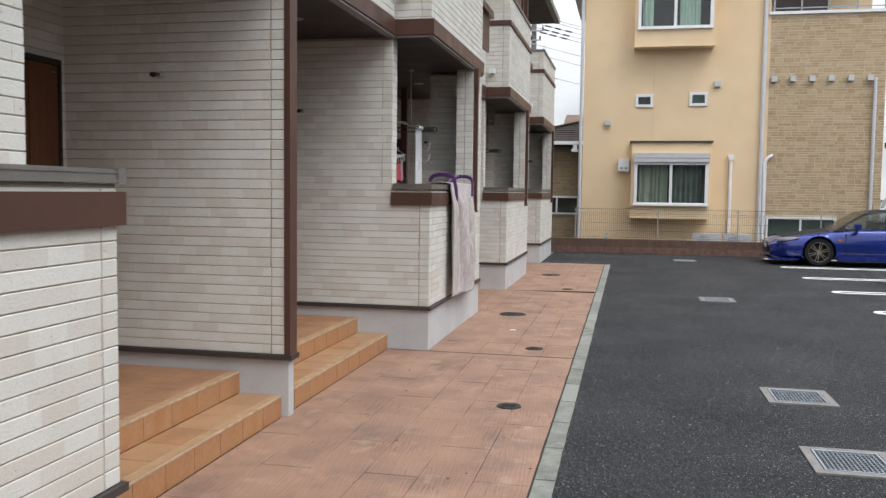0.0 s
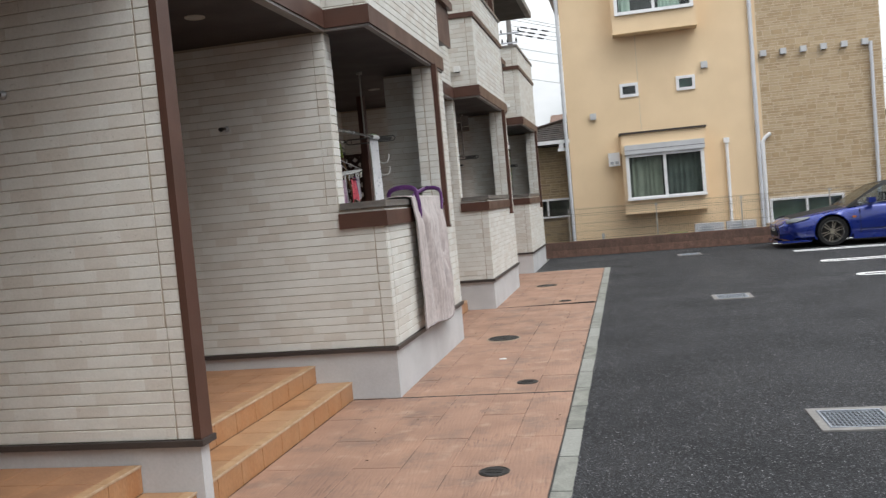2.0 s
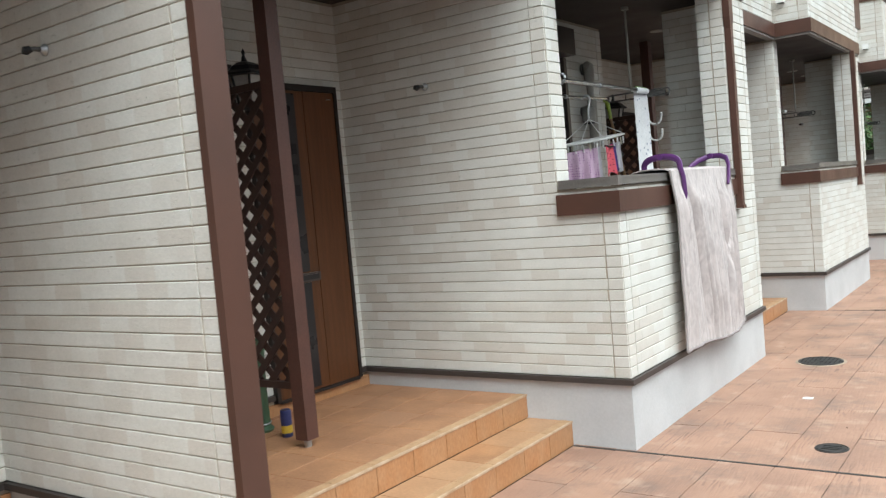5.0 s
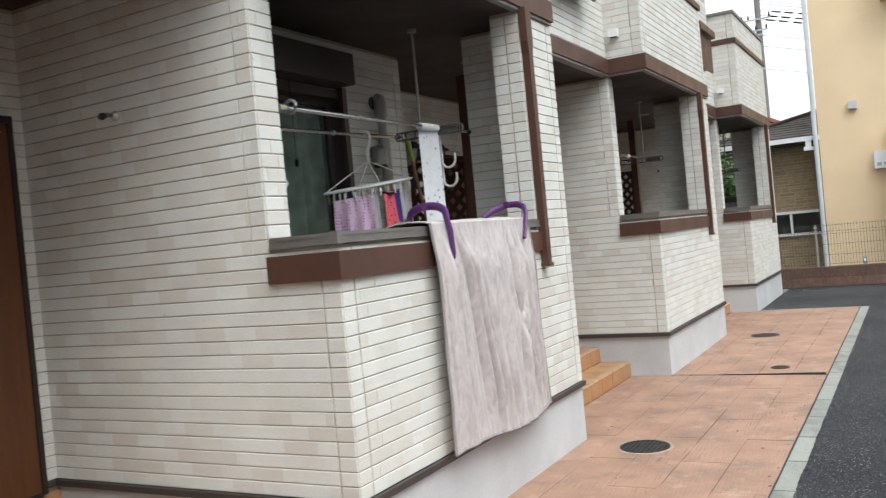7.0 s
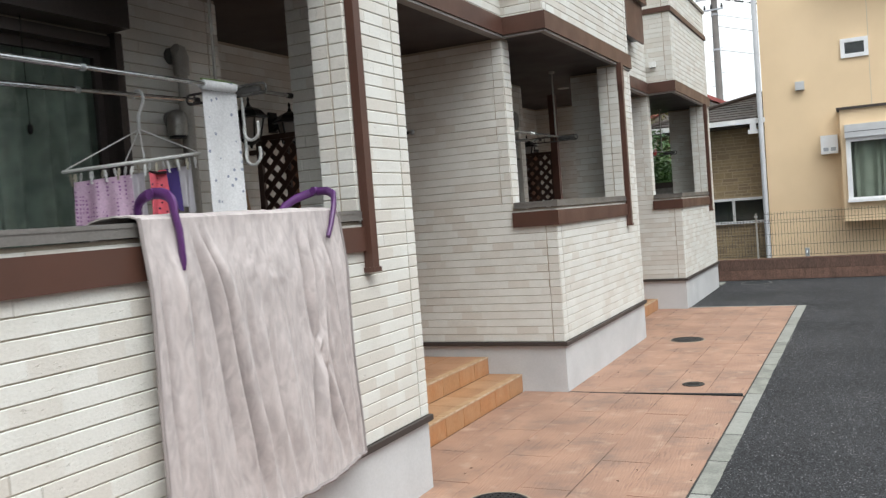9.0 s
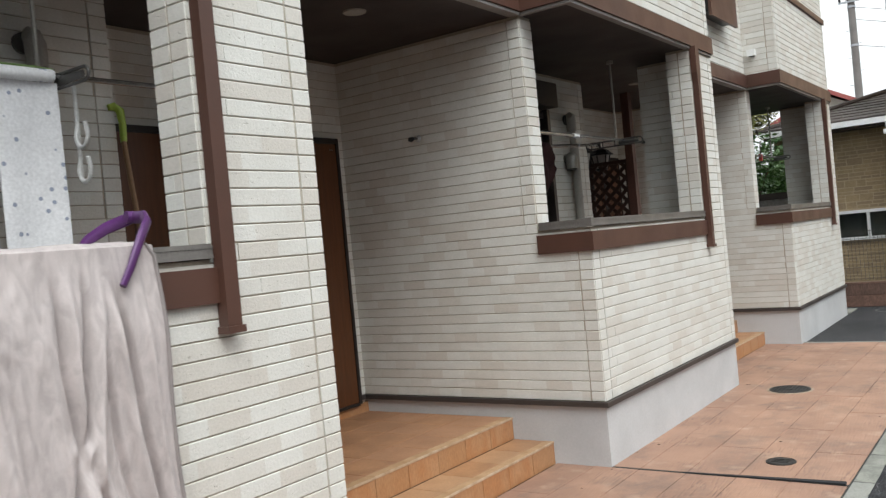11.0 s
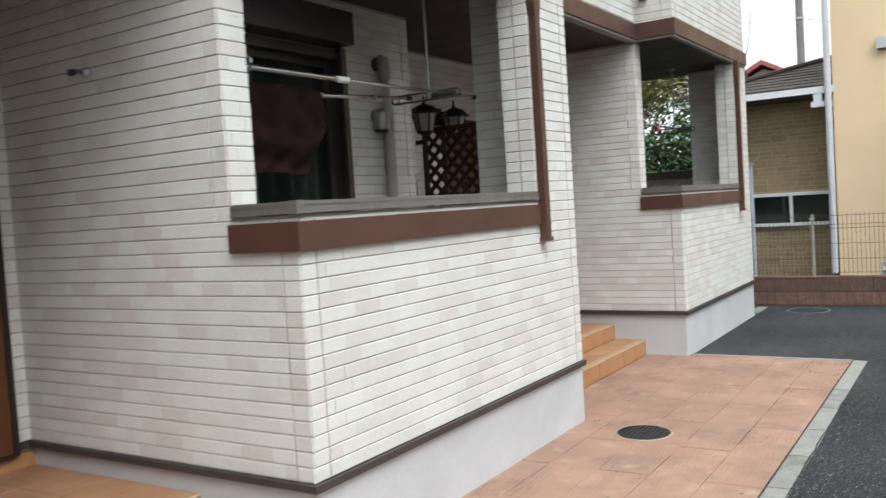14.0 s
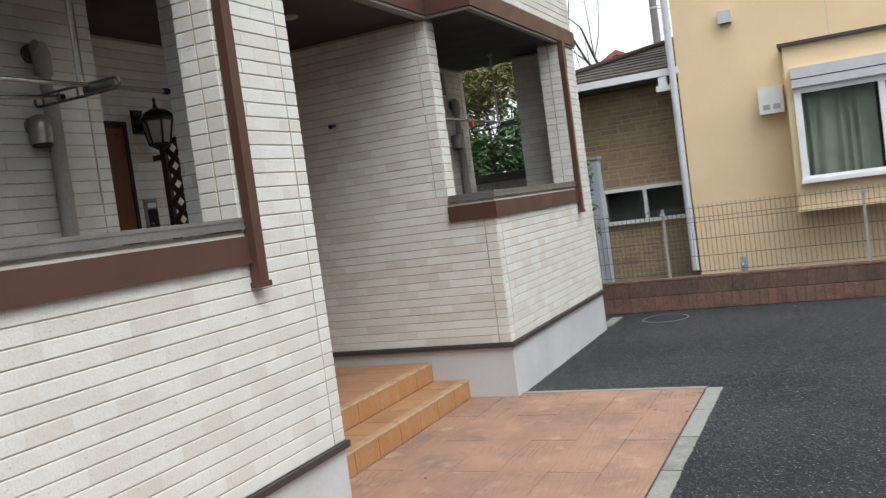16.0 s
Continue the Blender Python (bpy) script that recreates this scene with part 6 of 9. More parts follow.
PEGBEIGE = mat("beige_peg_plastic", (0.50, 0.46, 0.37), (0.42, 0.385, 0.31), scale=9, rough=0.45)
FRONT, BACK = 0.125, -0.125
for bulge in (FRONT, BACK):
    part("frame_edge", tube(bmesh.new(), [rim_point(i / 24, bulge, 0.012) for i in range(25)], [(0.012, 0.009)] * 25, 8), WHITE, t, "", True)
for f in (0.30, 0.5, 0.70):
    part("cross_bar", tube(bmesh.new(), [rim_point(f, FRONT, 0.012), rim_point(f, BACK, 0.012)], (0.010, 0.006), 6), WHITE, t, "", True)
part("spine_bar", tube(bmesh.new(), [rim_point(0.0, 0, 0.012), rim_point(1.0, 0, 0.012)], (0.012, 0.007), 6), WHITE, t, "", True)
apex = Vector((-2.72, 9.925, 2.17))
for f, bulge in ((0.02, 0), (0.98, 0), (0.5, FRONT), (0.5, BACK)):
    part("cord", cyl(bmesh.new(), rim_point(f, bulge, 0.022), apex, 0.0036, seg=6), WHITE, t)
hook = [apex, apex + Vector((0, 0, 0.07))] + [Vector((-2.75 + 0.034 * math.cos(a), 9.965, 2.335 + 0.045 * math.sin(a))) for a in [-0.6 + 3.6 * i / 10 for i in range(11)]]
part("hook", tube(bmesh.new(), hook, 0.009, 8), WHITE, t, "", True)
prg = random.Random(12)
for bulge in (FRONT, BACK):
    for i in range(11):
        p = rim_point(0.06 + 0.088 * i, bulge, -0.004)
        lean = prg.uniform(-0.016, 0.016)
        bm = bmesh.new()
        for side in (-0.006, 0.006):
            tube(bm, [p + Vector((0, side * 0.4, 0)), p + Vector((0, lean * 0.4 + side, -0.024)), p + Vector((0, lean - side * 0.6, -0.058))], [(0.003, 0.004), (0.004, 0.0055), (0.003, 0.005)], 6)
        part("peg", bm, WHITE if i % 3 else PEGBEIGE, t)


def dotted(name, base, dot, scale, scatter=0.25, size=0.28):
    m = mat(name, base, rough=0.9, bump=0.1)
    nt = m.node_tree
    b = nt.nodes["Principled BSDF"]
    tc = nt.nodes.new("ShaderNodeNewGeometry")
    v = nt.nodes.new("ShaderNodeTexVoronoi")
    v.inputs["Scale"].default_value = scale
    v.inputs["Randomness"].default_value = scatter
    r = nt.nodes.new("ShaderNodeMapRange")
    r.inputs[1].default_value, r.inputs[2].default_value = size + 0.02, size - 0.02
    mx = nt.nodes.new("ShaderNodeMix")
    mx.data_type = "RGBA"
    src = b.inputs["Base Color"].links[0].from_socket
    mx.inputs[7].default_value = (*dot, 1)
    nt.links.new(tc.outputs["Position"], v.inputs["Vector"])
    nt.links.new(v.outputs["Distance"], r.inputs[0])
    nt.links.new(r.outputs[0], mx.inputs[0])
    nt.links.new(src, mx.inputs[6])
    nt.links.new(mx.outputs[2], b.inputs["Base Color"])
    return m


LILAC = dotted("lilac_dotted_cloth", (0.62, 0.44, 0.58), (0.26, 0.11, 0.28), 50, 0.2, 0.27)
CORAL = dotted("coral_spotted_cloth", (0.72, 0.13, 0.17), (0.03, 0.02, 0.04), 42, 0.6, 0.24)
INDIGO = fabric("indigo_cloth", (0.09, 0.06, 0.22), (0.07, 0.05, 0.18))
PALE = fabric("pale_grey_cloth", (0.58, 0.56, 0.60), (0.52, 0.50, 0.54))
SPRIG = dotted("white_sprigged_cotton", (0.86, 0.86, 0.88), (0.30, 0.33, 0.42), 17, 1.0, 0.15)


def hung(name, label, cat, x0, y0, x1, y1, z1, z0, m, waves=3, amp=0.012, group="", flare=0.0, slope=0.0):
    a, b = Vector((x0, y0, 0)), Vector((x1, y1, 0))
    nrm = Vector((b.y - a.y, a.x - b.x, 0)).normalized()

    def fn(u, s):
        f = s / (z1 - z0)
        p = a + (b - a) * (0.5 + (u - 0.5) * (1 + flare * f))
        w = amp * math.sin(u * waves * 2 * math.pi + 1.1) * (0.5 + 0.8 * f) + amp * 0.5 * math.sin(u * waves * 5 + f * 3)
        return p + nrm * w + Vector((0, 0, z1 - s - 0.020 * f * math.sin(u * 7 + y0 * 9) + slope * (p.y - hy)))
    t = thing(name, ((x0 + x1) / 2, (y0 + y1) / 2, z1), label, cat, group)
    part("cloth", cloth_grid(fn, 36, 14, z1 - z0, 0.003), m, t, "", True)
    return t


pz = hz - 0.045


def pegged(name, label, fa, fb, z0, m, waves, amp, bulge=FRONT, flare=0.0):
    """Washing that hangs from the frame's edge between two shares of its length."""
    a, b = rim_point(fa, bulge), rim_point(fb, bulge)
    return hung(name, label, "clothing", a.x, a.y, b.x, b.y, pz, z0, m, waves, amp, "washing on the peg hanger", flare, TILT)


pegged("small_shorts", "lilac spotted child's shorts pegged on the hanger", 0.05, 0.40, 1.665, LILAC, 3, 0.016, FRONT, 0.06)
pegged("small_shorts", "lilac spotted child's shorts pegged on the hanger", 0.12, 0.42, 1.68, LILAC, 2, 0.012, 0.02, 0.05)
pegged("pale_vest", "pale grey thin vest pegged on the hanger", 0.40, 0.52, 1.66, PALE, 2, 0.010, 0.07)
t = pegged("swim_top", "coral red spotted small top with a black waistband", 0.52, 0.66, 1.69, CORAL, 1, 0.014, FRONT, 0.1)
a, b = rim_point(0.53, FRONT, -0.045), rim_point(0.65, FRONT, -0.06)
part("waistband", tube(bmesh.new(), [a, (a + b) / 2 + Vector((0.004, 0, -0.006)), b], [(0.020, 0.008)] * 3, 8), BLACK, t, "black waistband", True)
pegged("indigo_sock", "dark indigo small garment pegged on the hanger", 0.66, 0.80, 1.72, INDIGO, 1, 0.010, 0.06)
pegged("pale_vest", "pale grey thin vest pegged on the hanger", 0.78, 0.92, 1.70, PALE, 2, 0.010, 0.03)

# narrow printed towel folded over the front pole, and a white hook rack beside it
t = hung("printed_towel", "narrow white sprigged towel folded over the clothes pole", "towel", -2.345, 10.0, -2.325, 10.245, 2.335, 1.64, SPRIG, 1, 0.006)
bm = bmesh.new()
cyl(bm, (-2.312, 9.97, 2.355), (-2.322, 10.225, 2.36), 0.026, seg=12)
part("fold", bm, SPRIG, t, "", True)
GRASS = mat("fresh_green_trim", (0.16, 0.24, 0.08), rough=0.8)
part("trim_edge", tube(bmesh.new(), [(-2.312, 9.965, 2.382), (-2.314, 10.02, 2.384), (-2.318, 10.15, 2.387), (-2.322, 10.235, 2.384)], 0.006, 6), GRASS, t, "green edging")
t = thing("hook_rack", (-2.36, 10.40, 2.33), "white plastic double hook rack on the clothes pole", "hook rack")
part("spine", tube(bmesh.new(), [(-2.40, 10.335, 2.385), (-2.385, 10.340, 2.40), (-2.372, 10.345, 2.36), (-2.365, 10.340, 2.16), (-2.36, 10.335, 1.965)], 0.0085, 8), WHITE, t, "", True)
for z in (2.14, 2.005):
    pts = [(-2.362, 10.340, z + 0.05)] + [(-2.297 - 0.060 * math.cos(a), 10.312 - 0.012 * math.cos(a) * -1, z - 0.055 * math.sin(a)) for a in [math.pi * i / 8 for i in range(9)]] + [(-2.228, 10.285, z + 0.035)]
    part("prong", tube(bmesh.new(), pts, 0.0085, 8), WHITE, t, "", True)

# white shirt at the terrace's near end
STRIPE = mat("grey_green_print", (0.16, 0.18, 0.165), rough=0.9)
SHIRT = fabric("white_jersey", (0.68, 0.69, 0.72), (0.62, 0.63, 0.66))
t = hung("white_shirt", "white short-sleeved shirt on the rear clothes pole", "shirt", -2.52, 8.28, -2.57, 8.745, 2.00, 1.50, SHIRT, 2, 0.016)
part("hanger_hook", tube(bmesh.new(), [(-2.545, 8.50, 2.19), (-2.545, 8.50, 2.30), (-2.53, 8.50, 2.335), (-2.515, 8.50, 2.325)], 0.004, 6), STEEL, t)


def sleeve_point(u, s):
    """A flat-hanging sleeve, from the shoulder to its slanted cuff."""
    f = s / 0.26
    a = 2 * math.pi * u
    upper = Vector((-2.565, 8.645, 2.20)).lerp(Vector((-2.565, 8.765, 2.115)), min(f * 2, 1)).lerp(Vector((-2.56, 8.826, 1.985)), max(f * 2 - 1, 0))
    lower = Vector((-2.565, 8.60, 1.98)).lerp(Vector((-2.56, 8.768, 1.918)), f)
    c = (upper + lower) / 2
    return c + (upper - lower) / 2 * math.cos(a) + Vector((0.020 + 0.006 * math.sin(3 * a), 0, 0)) * math.sin(a)


def yoke_point(u, s):
    """The shirt's shoulders, sloping down from the neck."""
    f = s / 0.22
    half = 0.075 + 0.155 * f ** 0.8
    p = Vector((-2.545, 8.508, 2.215)) + Vector((-0.11, 1.0, 0)) * half * (2 * u - 1)
    dip = 0.05 * math.exp(-((u - 0.5) / 0.16) ** 2) * (1 - f)
    return p + Vector((0.010 * math.sin(u * 9) * f, 0, -s - dip))


part("yoke", cloth_grid(yoke_point, 28, 10, 0.22, 0.003), SHIRT, t, "", True)


part("sleeve", cloth_grid(sleeve_point, 24, 10, 0.26, 0.002), SHIRT, t, "", True)
for z in (1.965, 1.99):
    pts = [(-2.512 - 0.055 * i / 12, 8.29 + 0.445 * i / 12, z + 0.012 * math.sin(i * 0.9) + 0.02 * (1 - i / 12)) for i in range(13)]
    part("chest_stripe", tube(bmesh.new(), [(p[0] + 0.014, p[1], p[2]) for p in pts], 0.004, 5), STRIPE, t, "grey-green chest stripe")
for f in (0.80, 0.88):
    pts = [sleeve_point(i / 24, 0.26 * f) + Vector((0.003 * math.sin(2 * math.pi * i / 24), 0, 0)) for i in range(25)]
    part("sleeve_stripe", tube(bmesh.new(), pts, 0.004, 5), STRIPE, t, "grey-green sleeve stripe")
# thin coiled line under the rear pole
t = thing("hanging_chain", (-2.54, 8.5, 2.27), "thin pale coiled line along the rear clothes pole", "chain")
pts = [(-2.528 - 0.00275 * i / 2, 8.45 + 0.0135 * i, 2.282 + 0.006 * math.sin(i * 1.25) + 0.00042 * i) for i in range(64)]
part("links", tube(bmesh.new(), pts, 0.0018, 5), STEEL, t)
# yellow-green mop handle leaning behind
t = thing("broom", (-2.61, 10.90, 0.30), "wooden broom with a lime green grip leaning on the wall corner", "broom")
foot, top = Vector((-2.61, 10.90, 0.35)), Vector((-3.02, 10.985, 2.40))
neck = foot + (top - foot) * 0.92
part("stick", cyl(bmesh.new(), foot, neck, 0.013), mat("bare_wood", (0.26, 0.15, 0.075), rough=0.6), t)
part("grip", tube(bmesh.new(), [neck, neck + (top - neck) * 0.55 + Vector((0, 0.012, 0)), top + Vector((0, 0.01, 0)), top + Vector((-0.004, -0.022, 0.02)), top + Vector((-0.006, -0.05, 0.012))], [0.016, 0.018, 0.022, 0.022, 0.016], 10), mat("lime_plastic", (0.30, 0.40, 0.05), rough=0.4), t, "", True)
part("head", bevel(boxes((-2.71, -2.51, 10.87, 10.94, 0.304, 0.36)), 0.01), GREEN, t)

# dark red cloth over the second terrace's poles
WINE = fabric("dark_wine_cloth", (0.034, 0.0155, 0.015), (0.022, 0.0115, 0.011))


def wine(u, s):
    f = s / 0.55
    y = 13.80 + 1.03 * u
    corner = max(0.0, (u - 0.80) / 0.20)
    drop = 0.525 * (1 - 0.32 * corner ** 2.2) - 0.03 * u + 0.012 * math.sin(u * 9)
    x = -2.63 + 0.05 * math.sin(f * 3.1) + 0.020 * math.sin(f * 17 + 4 * u + 2 * math.sin(u * 5)) * f + 0.014 * math.sin(u * 31 + f * 5 + 2 * math.sin(f * 7)) + 0.016 * noise.noise(Vector((u * 7, f * 3, 4.0)))
    return Vector((x, y - 0.03 * corner * f, 2.345 - f * drop))


t = thing("wine_red_throw", (-2.6, 14.3, 2.33), "dark wine red cloth hung over the rear clothes pole", "blanket")
part("cloth", cloth_grid(wine, 48, 40, 0.55, 0.012), WINE, t, "", True)
# red peg on the third terrace's pole
t = thing("clothes_peg", (-2.28, 20.15, 2.33), "small red plastic clothes peg on the pole", "peg")
part("jaw", bevel(boxes((-2.30, -2.26, 20.13, 20.17, 2.28, 2.37)), 0.006), RED, t)
part("spring", cyl(bmesh.new(), (-2.30, 20.15, 2.315), (-2.26, 20.15, 2.315), 0.008), STEEL, t)


# ---- covers and drains ----
def small_cover(x, y, r=0.092):
    t = thing("inspection_cover", (x, y, 0.0), "small round black iron cover in the path", "manhole cover", "small covers")
    bm = lathe(bmesh.new(), [(r, -0.012), (r, 0.004), (r - 0.008, 0.006), (r - 0.010, 0.003), (r - 0.014, 0.003), (r - 0.016, 0.006)], 32, (x, y, 0))
    part("lid", bm, IRON, t, "", True)
    for k in range(3):
        part("rib", boxes((x - 0.05, x + 0.05, y - 0.036 + 0.03 * k, y - 0.024 + 0.03 * k, 0.005, 0.0085)), IRON, t)
    return t


for x, y in ((-0.62, 6.08), (-0.69, 8.46), (-0.735, 13.95)):
    small_cover(x, y)


SANDRING = mat("sandy_mortar", (0.36, 0.29, 0.22), (0.27, 0.21, 0.16), scale=20, rough=0.9)


def round_grate(x, y, r=0.175, label="round black plastic drain grate in the path"):
    t = thing("drain_grate", (x, y, 0.0), label, "drain cover", "round grates")
    bm = bmesh.new()
    prev = None
    for rr, z in ((r + 0.022, 0.001), (r + 0.019, 0.0045), (r, 0.0045), (r, -0.01)):
        cur = ring(bm, (x, y, z), (0, 0, 1), rr, 40)
        if prev:
            bridge(bm, prev, cur)
        prev = cur
    part("mortar_ring", bm, SANDRING, t, "pale mortar ring")
    # flat disc on the path, near-black to paint the darkness of the well
    part("well", cyl(bmesh.new(), (x, y, -0.011), (x, y, 0.0024), r, seg=36), NEARBLACK, t)
    bm = bmesh.new()
    prev = None
    for rr, z in ((r - 0.001, -0.004), (r - 0.001, 0.0085), (r - 0.020, 0.0085), (r - 0.020, 0.002)):
        cur = ring(bm, (x, y, z), (0, 0, 1), rr, 36)
        if prev:
            bridge(bm, prev, cur)
        prev = cur
    part("rim", bm, GRATE, t)
    p = 0.032
    k = int(r / p)
    for i in range(-k, k + 1):
        h = math.sqrt(max((r - 0.02) ** 2 - (i * p) ** 2, 0.0004))
        part("bar", boxes((x + i * p - 0.010, x + i * p + 0.010, y - h, y + h, 0.002, 0.0072)), GRATE, t)
        part("bar", boxes((x - h, x + h, y + i * p - 0.010, y + i * p + 0.010, 0.002, 0.0064)), GRATE, t)
    part("hub", cyl(bmesh.new(), (x, y, 0.002), (x, y, 0.0095), 0.026, seg=16), GRATE, t)
    return t


g = round_grate(-1.22, 10.80)
copy_thing(g, Matrix.Translation((-1.21, 16.25, 0)))
DRAINC = mat("drain_surround_steel", (0.235, 0.225, 0.215), (0.19, 0.182, 0.175), scale=14, rough=0.85, bump=0.3)
t = thing("manhole_cover", (-1.16, 22.40, -0.012), "round iron manhole cover in the asphalt", "manhole cover")
bm = bmesh.new()
prev = None
for rr, z in ((0.258, -0.012), (0.256, -0.007), (0.243, -0.007), (0.243, -0.012)):
    cur = ring(bm, (-1.16, 22.40, z), (0, 0, 1), rr, 40)
    if prev:
        bridge(bm, prev, cur)
    prev = cur
part("rim", bm, mat("worn_iron_rim", (0.17, 0.17, 0.165), rough=0.7), t, "grey worn rim")
part("lid", lathe(bmesh.new(), [(0.228, 0), (0.228, 0.006), (0.20, 0.007), (0.195, 0.004)], 40, (-1.16, 22.40, -0.012)), NEARBLACK, t)


GALV = mat("zinc_grating", (0.36, 0.40, 0.45), (0.28, 0.31, 0.36), scale=30, rough=0.5, metal=0.25, bump=0.1)


def square_drain(y):
    x0, x1, y0, y1, z = 1.305, 1.815, y - 0.265, y + 0.265, -0.012
    t = thing("square_drain", ((x0 + x1) / 2, y, z), "square galvanised steel grating over a drain in the asphalt", "drain cover", "square drains")
    part("surround", bevel(boxes((x0, x1, y0, y0 + 0.055, z, z + 0.010), (x0, x1, y1 - 0.055, y1, z, z + 0.010), (x0, x0 + 0.055, y0 + 0.055, y1 - 0.055, z, z + 0.010), (x1 - 0.055, x1, y0 + 0.055, y1 - 0.055, z, z + 0.010)), 0.002), DRAINC, t, "dull grey surround")
    # no hole is cut: a thin near-black plate paints the pit's shade
    part("pit", boxes((x0 + 0.055, x1 - 0.055, y0 + 0.055, y1 - 0.055, z, z + 0.0015)), NEARBLACK, t)
    gx0, gx1, gy0, gy1 = x0 + 0.062, x1 - 0.062, y0 + 0.062, y1 - 0.062
    part("grating_frame", boxes((gx0, gx1, gy0, gy0 + 0.012, z + 0.001, z + 0.012), (gx0, gx1, gy1 - 0.012, gy1, z + 0.001, z + 0.012), (gx0, gx0 + 0.012, gy0 + 0.012, gy1 - 0.012, z + 0.001, z + 0.012), (gx1 - 0.012, gx1, gy0 + 0.012, gy1 - 0.012, z + 0.001, z + 0.012)), GALV, t)
    n = 10
    for i in range(1, n):
        yy = gy0 + 0.012 + (gy1 - gy0 - 0.024) * i / n
        part("cross_bar", boxes((gx0 + 0.012, gx1 - 0.012, yy - 0.0016, yy + 0.0016, z + 0.0068, z + 0.0092)), GALV, t)
    for i in range(1, 14):
        xx = gx0 + 0.012 + (gx1 - gx0 - 0.024) * i / 14
        part("bar", boxes((xx - 0.0022, xx + 0.0022, gy0 + 0.012, gy1 - 0.012, z + 0.0068, z + 0.0105)), GALV, t)
    return t


sd = square_drain(7.005)
for y in (5.31, 13.34, 21.03):
    copy_thing(sd, Matrix.Translation((1.56, y, -0.012)))

# ---- parking bay lines: narrow loops ----
def bay_line(y):
    x0, x1, r, w, z = 3.55, 8.9, 0.17, 0.098, -0.012
    def outline(rr):
        pts = [(x1, y + rr)]
        pts += [(x0 + r - rr * math.sin(a), y + rr * math.cos(a)) for a in [math.pi * i / 14 for i in range(15)]]
        pts += [(x1, y - rr)]
        return pts
    o, i = outline(r), outline(r - w)
    bm = bmesh.new()
    top_o, top_i = [bm.verts.new((*p, z + 0.004)) for p in o], [bm.verts.new((*p, z + 0.004)) for p in i]
    lo_o, lo_i = [bm.verts.new((*p, z)) for p in o], [bm.verts.new((*p, z)) for p in i]
    for k in range(len(o) - 1):
        bm.faces.new((top_o[k], top_o[k + 1], top_i[k + 1], top_i[k]))
        bm.faces.new((lo_o[k], lo_o[k + 1], top_o[k + 1], top_o[k]))
        bm.faces.new((top_i[k], top_i[k + 1], lo_i[k + 1], lo_i[k]))
    bmesh.ops.recalc_face_normals(bm, faces=bm.faces)
    solid("parking_line", bm, LINE, "white painted parking bay loop on the asphalt", "road marking", "parking bay lines")


for y in (10.05, 12.54, 15.04, 17.46, 19.95, 22.42):
    bay_line(y)

# paper scrap and leaf litter on the path
LITTER = mat("dry_leaf_bits", (0.09, 0.055, 0.03), rough=0.9)
r = random.Random(11)
bm = bmesh.new()
for _ in range(70):
    x, y = r.choice((r.uniform(-2.05, -0.3), r.uniform(-0.36, -0.28), r.uniform(-1.70, -1.6))), r.uniform(3.0, 19.0)
    if x < -1.7 and any(b - 0.05 < y < b + BAYL + 0.05 for b in BAYS):
        continue
    s, a = r.uniform(0.006, 0.016), r.uniform(0, 6)
    q = [bm.verts.new((x + s * k * math.cos(a + b), y + s * k * math.sin(a + b), 0.004 + 0.004 * (i % 2))) for i, (b, k) in enumerate(((0, 1), (1.4, 0.6), (3.1, 1), (4.6, 0.6)))]
    bm.faces.new(q)
ob = solid("leaf_litter", bm, LITTER, "tiny dry leaf bits scattered on the path", "litter", kind="stuff")
t = thing("paper_scrap", (-1.05, 9.55, 0.002), "small white paper scrap on the path", "litter")
part("sheet", bevel(boxes((-1.085, -1.02, 9.53, 9.575, 0.003, 0.007)), 0.001), WHITE, t)

# the lifted joint across the path
t = thing("joint_strip", (-0.65, 13.555, 0), "dark lifted joint strip across the path", "joint strip")
bm = bmesh.new()
lo = [bm.verts.new(p) for p in ((-1.25, 13.55, 0.0015), (-1.25, 13.56, 0.0015), (-1.25, 13.56, 0.004), (-1.25, 13.55, 0.004))]
hi = [bm.verts.new(p) for p in ((-0.285, 13.535, 0.0015), (-0.285, 13.57, 0.0015), (-0.285, 13.57, 0.020), (-0.285, 13.535, 0.016))]
bridge(bm, lo, hi)
bm.faces.new(lo[::-1])
bm.faces.new(hi)
part("strip", bm, NEARBLACK, t)


# ---- parked cars ----
BLUEPAINT = mat("metallic_blue_paint", (0.006, 0.022, 0.21), (0.005, 0.019, 0.18), scale=2, fine=900, rough=0.28, metal=0.35, bump=0.0, coat=1.0, fine_amt=0.1)
GUNPAINT = mat("metallic_grey_paint", (0.10, 0.11, 0.12), (0.09, 0.10, 0.11), scale=2, fine=900, rough=0.3, metal=0.5, bump=0.0, coat=1.0)
TYRE = mat("tyre_rubber", (0.014, 0.014, 0.015), (0.019, 0.019, 0.019), rough=0.9, bump=0.2, spec=0.15)
RIM = mat("bronze_alloy", (0.60, 0.54, 0.44), (0.50, 0.45, 0.37), scale=12, rough=0.3, metal=0.85, bump=0.02)
CARGLASS = glass("car_glass", (0.55, 0.60, 0.60), 0.02, 1.5)
LAMPGLASS = mat("headlamp_lens", (0.13, 0.14, 0.15), (0.09, 0.10, 0.105), rough=0.12, bump=0.0, coat=1.0)
AMBER = mat("amber_lens", (0.55, 0.16, 0.03), rough=0.2)
CARDARK = mat("car_underbody", (0.012, 0.012, 0.013), rough=0.8)


def lerp_table(tab, s):
    for (a, va), (b, vb) in zip(tab, tab[1:]):
        if s <= b:
            f = (s - a) / (b - a)
            f = f * f * (3 - 2 * f) if len(tab) < 5 else f
            return va + (vb - va) * f
    return tab[-1][1]


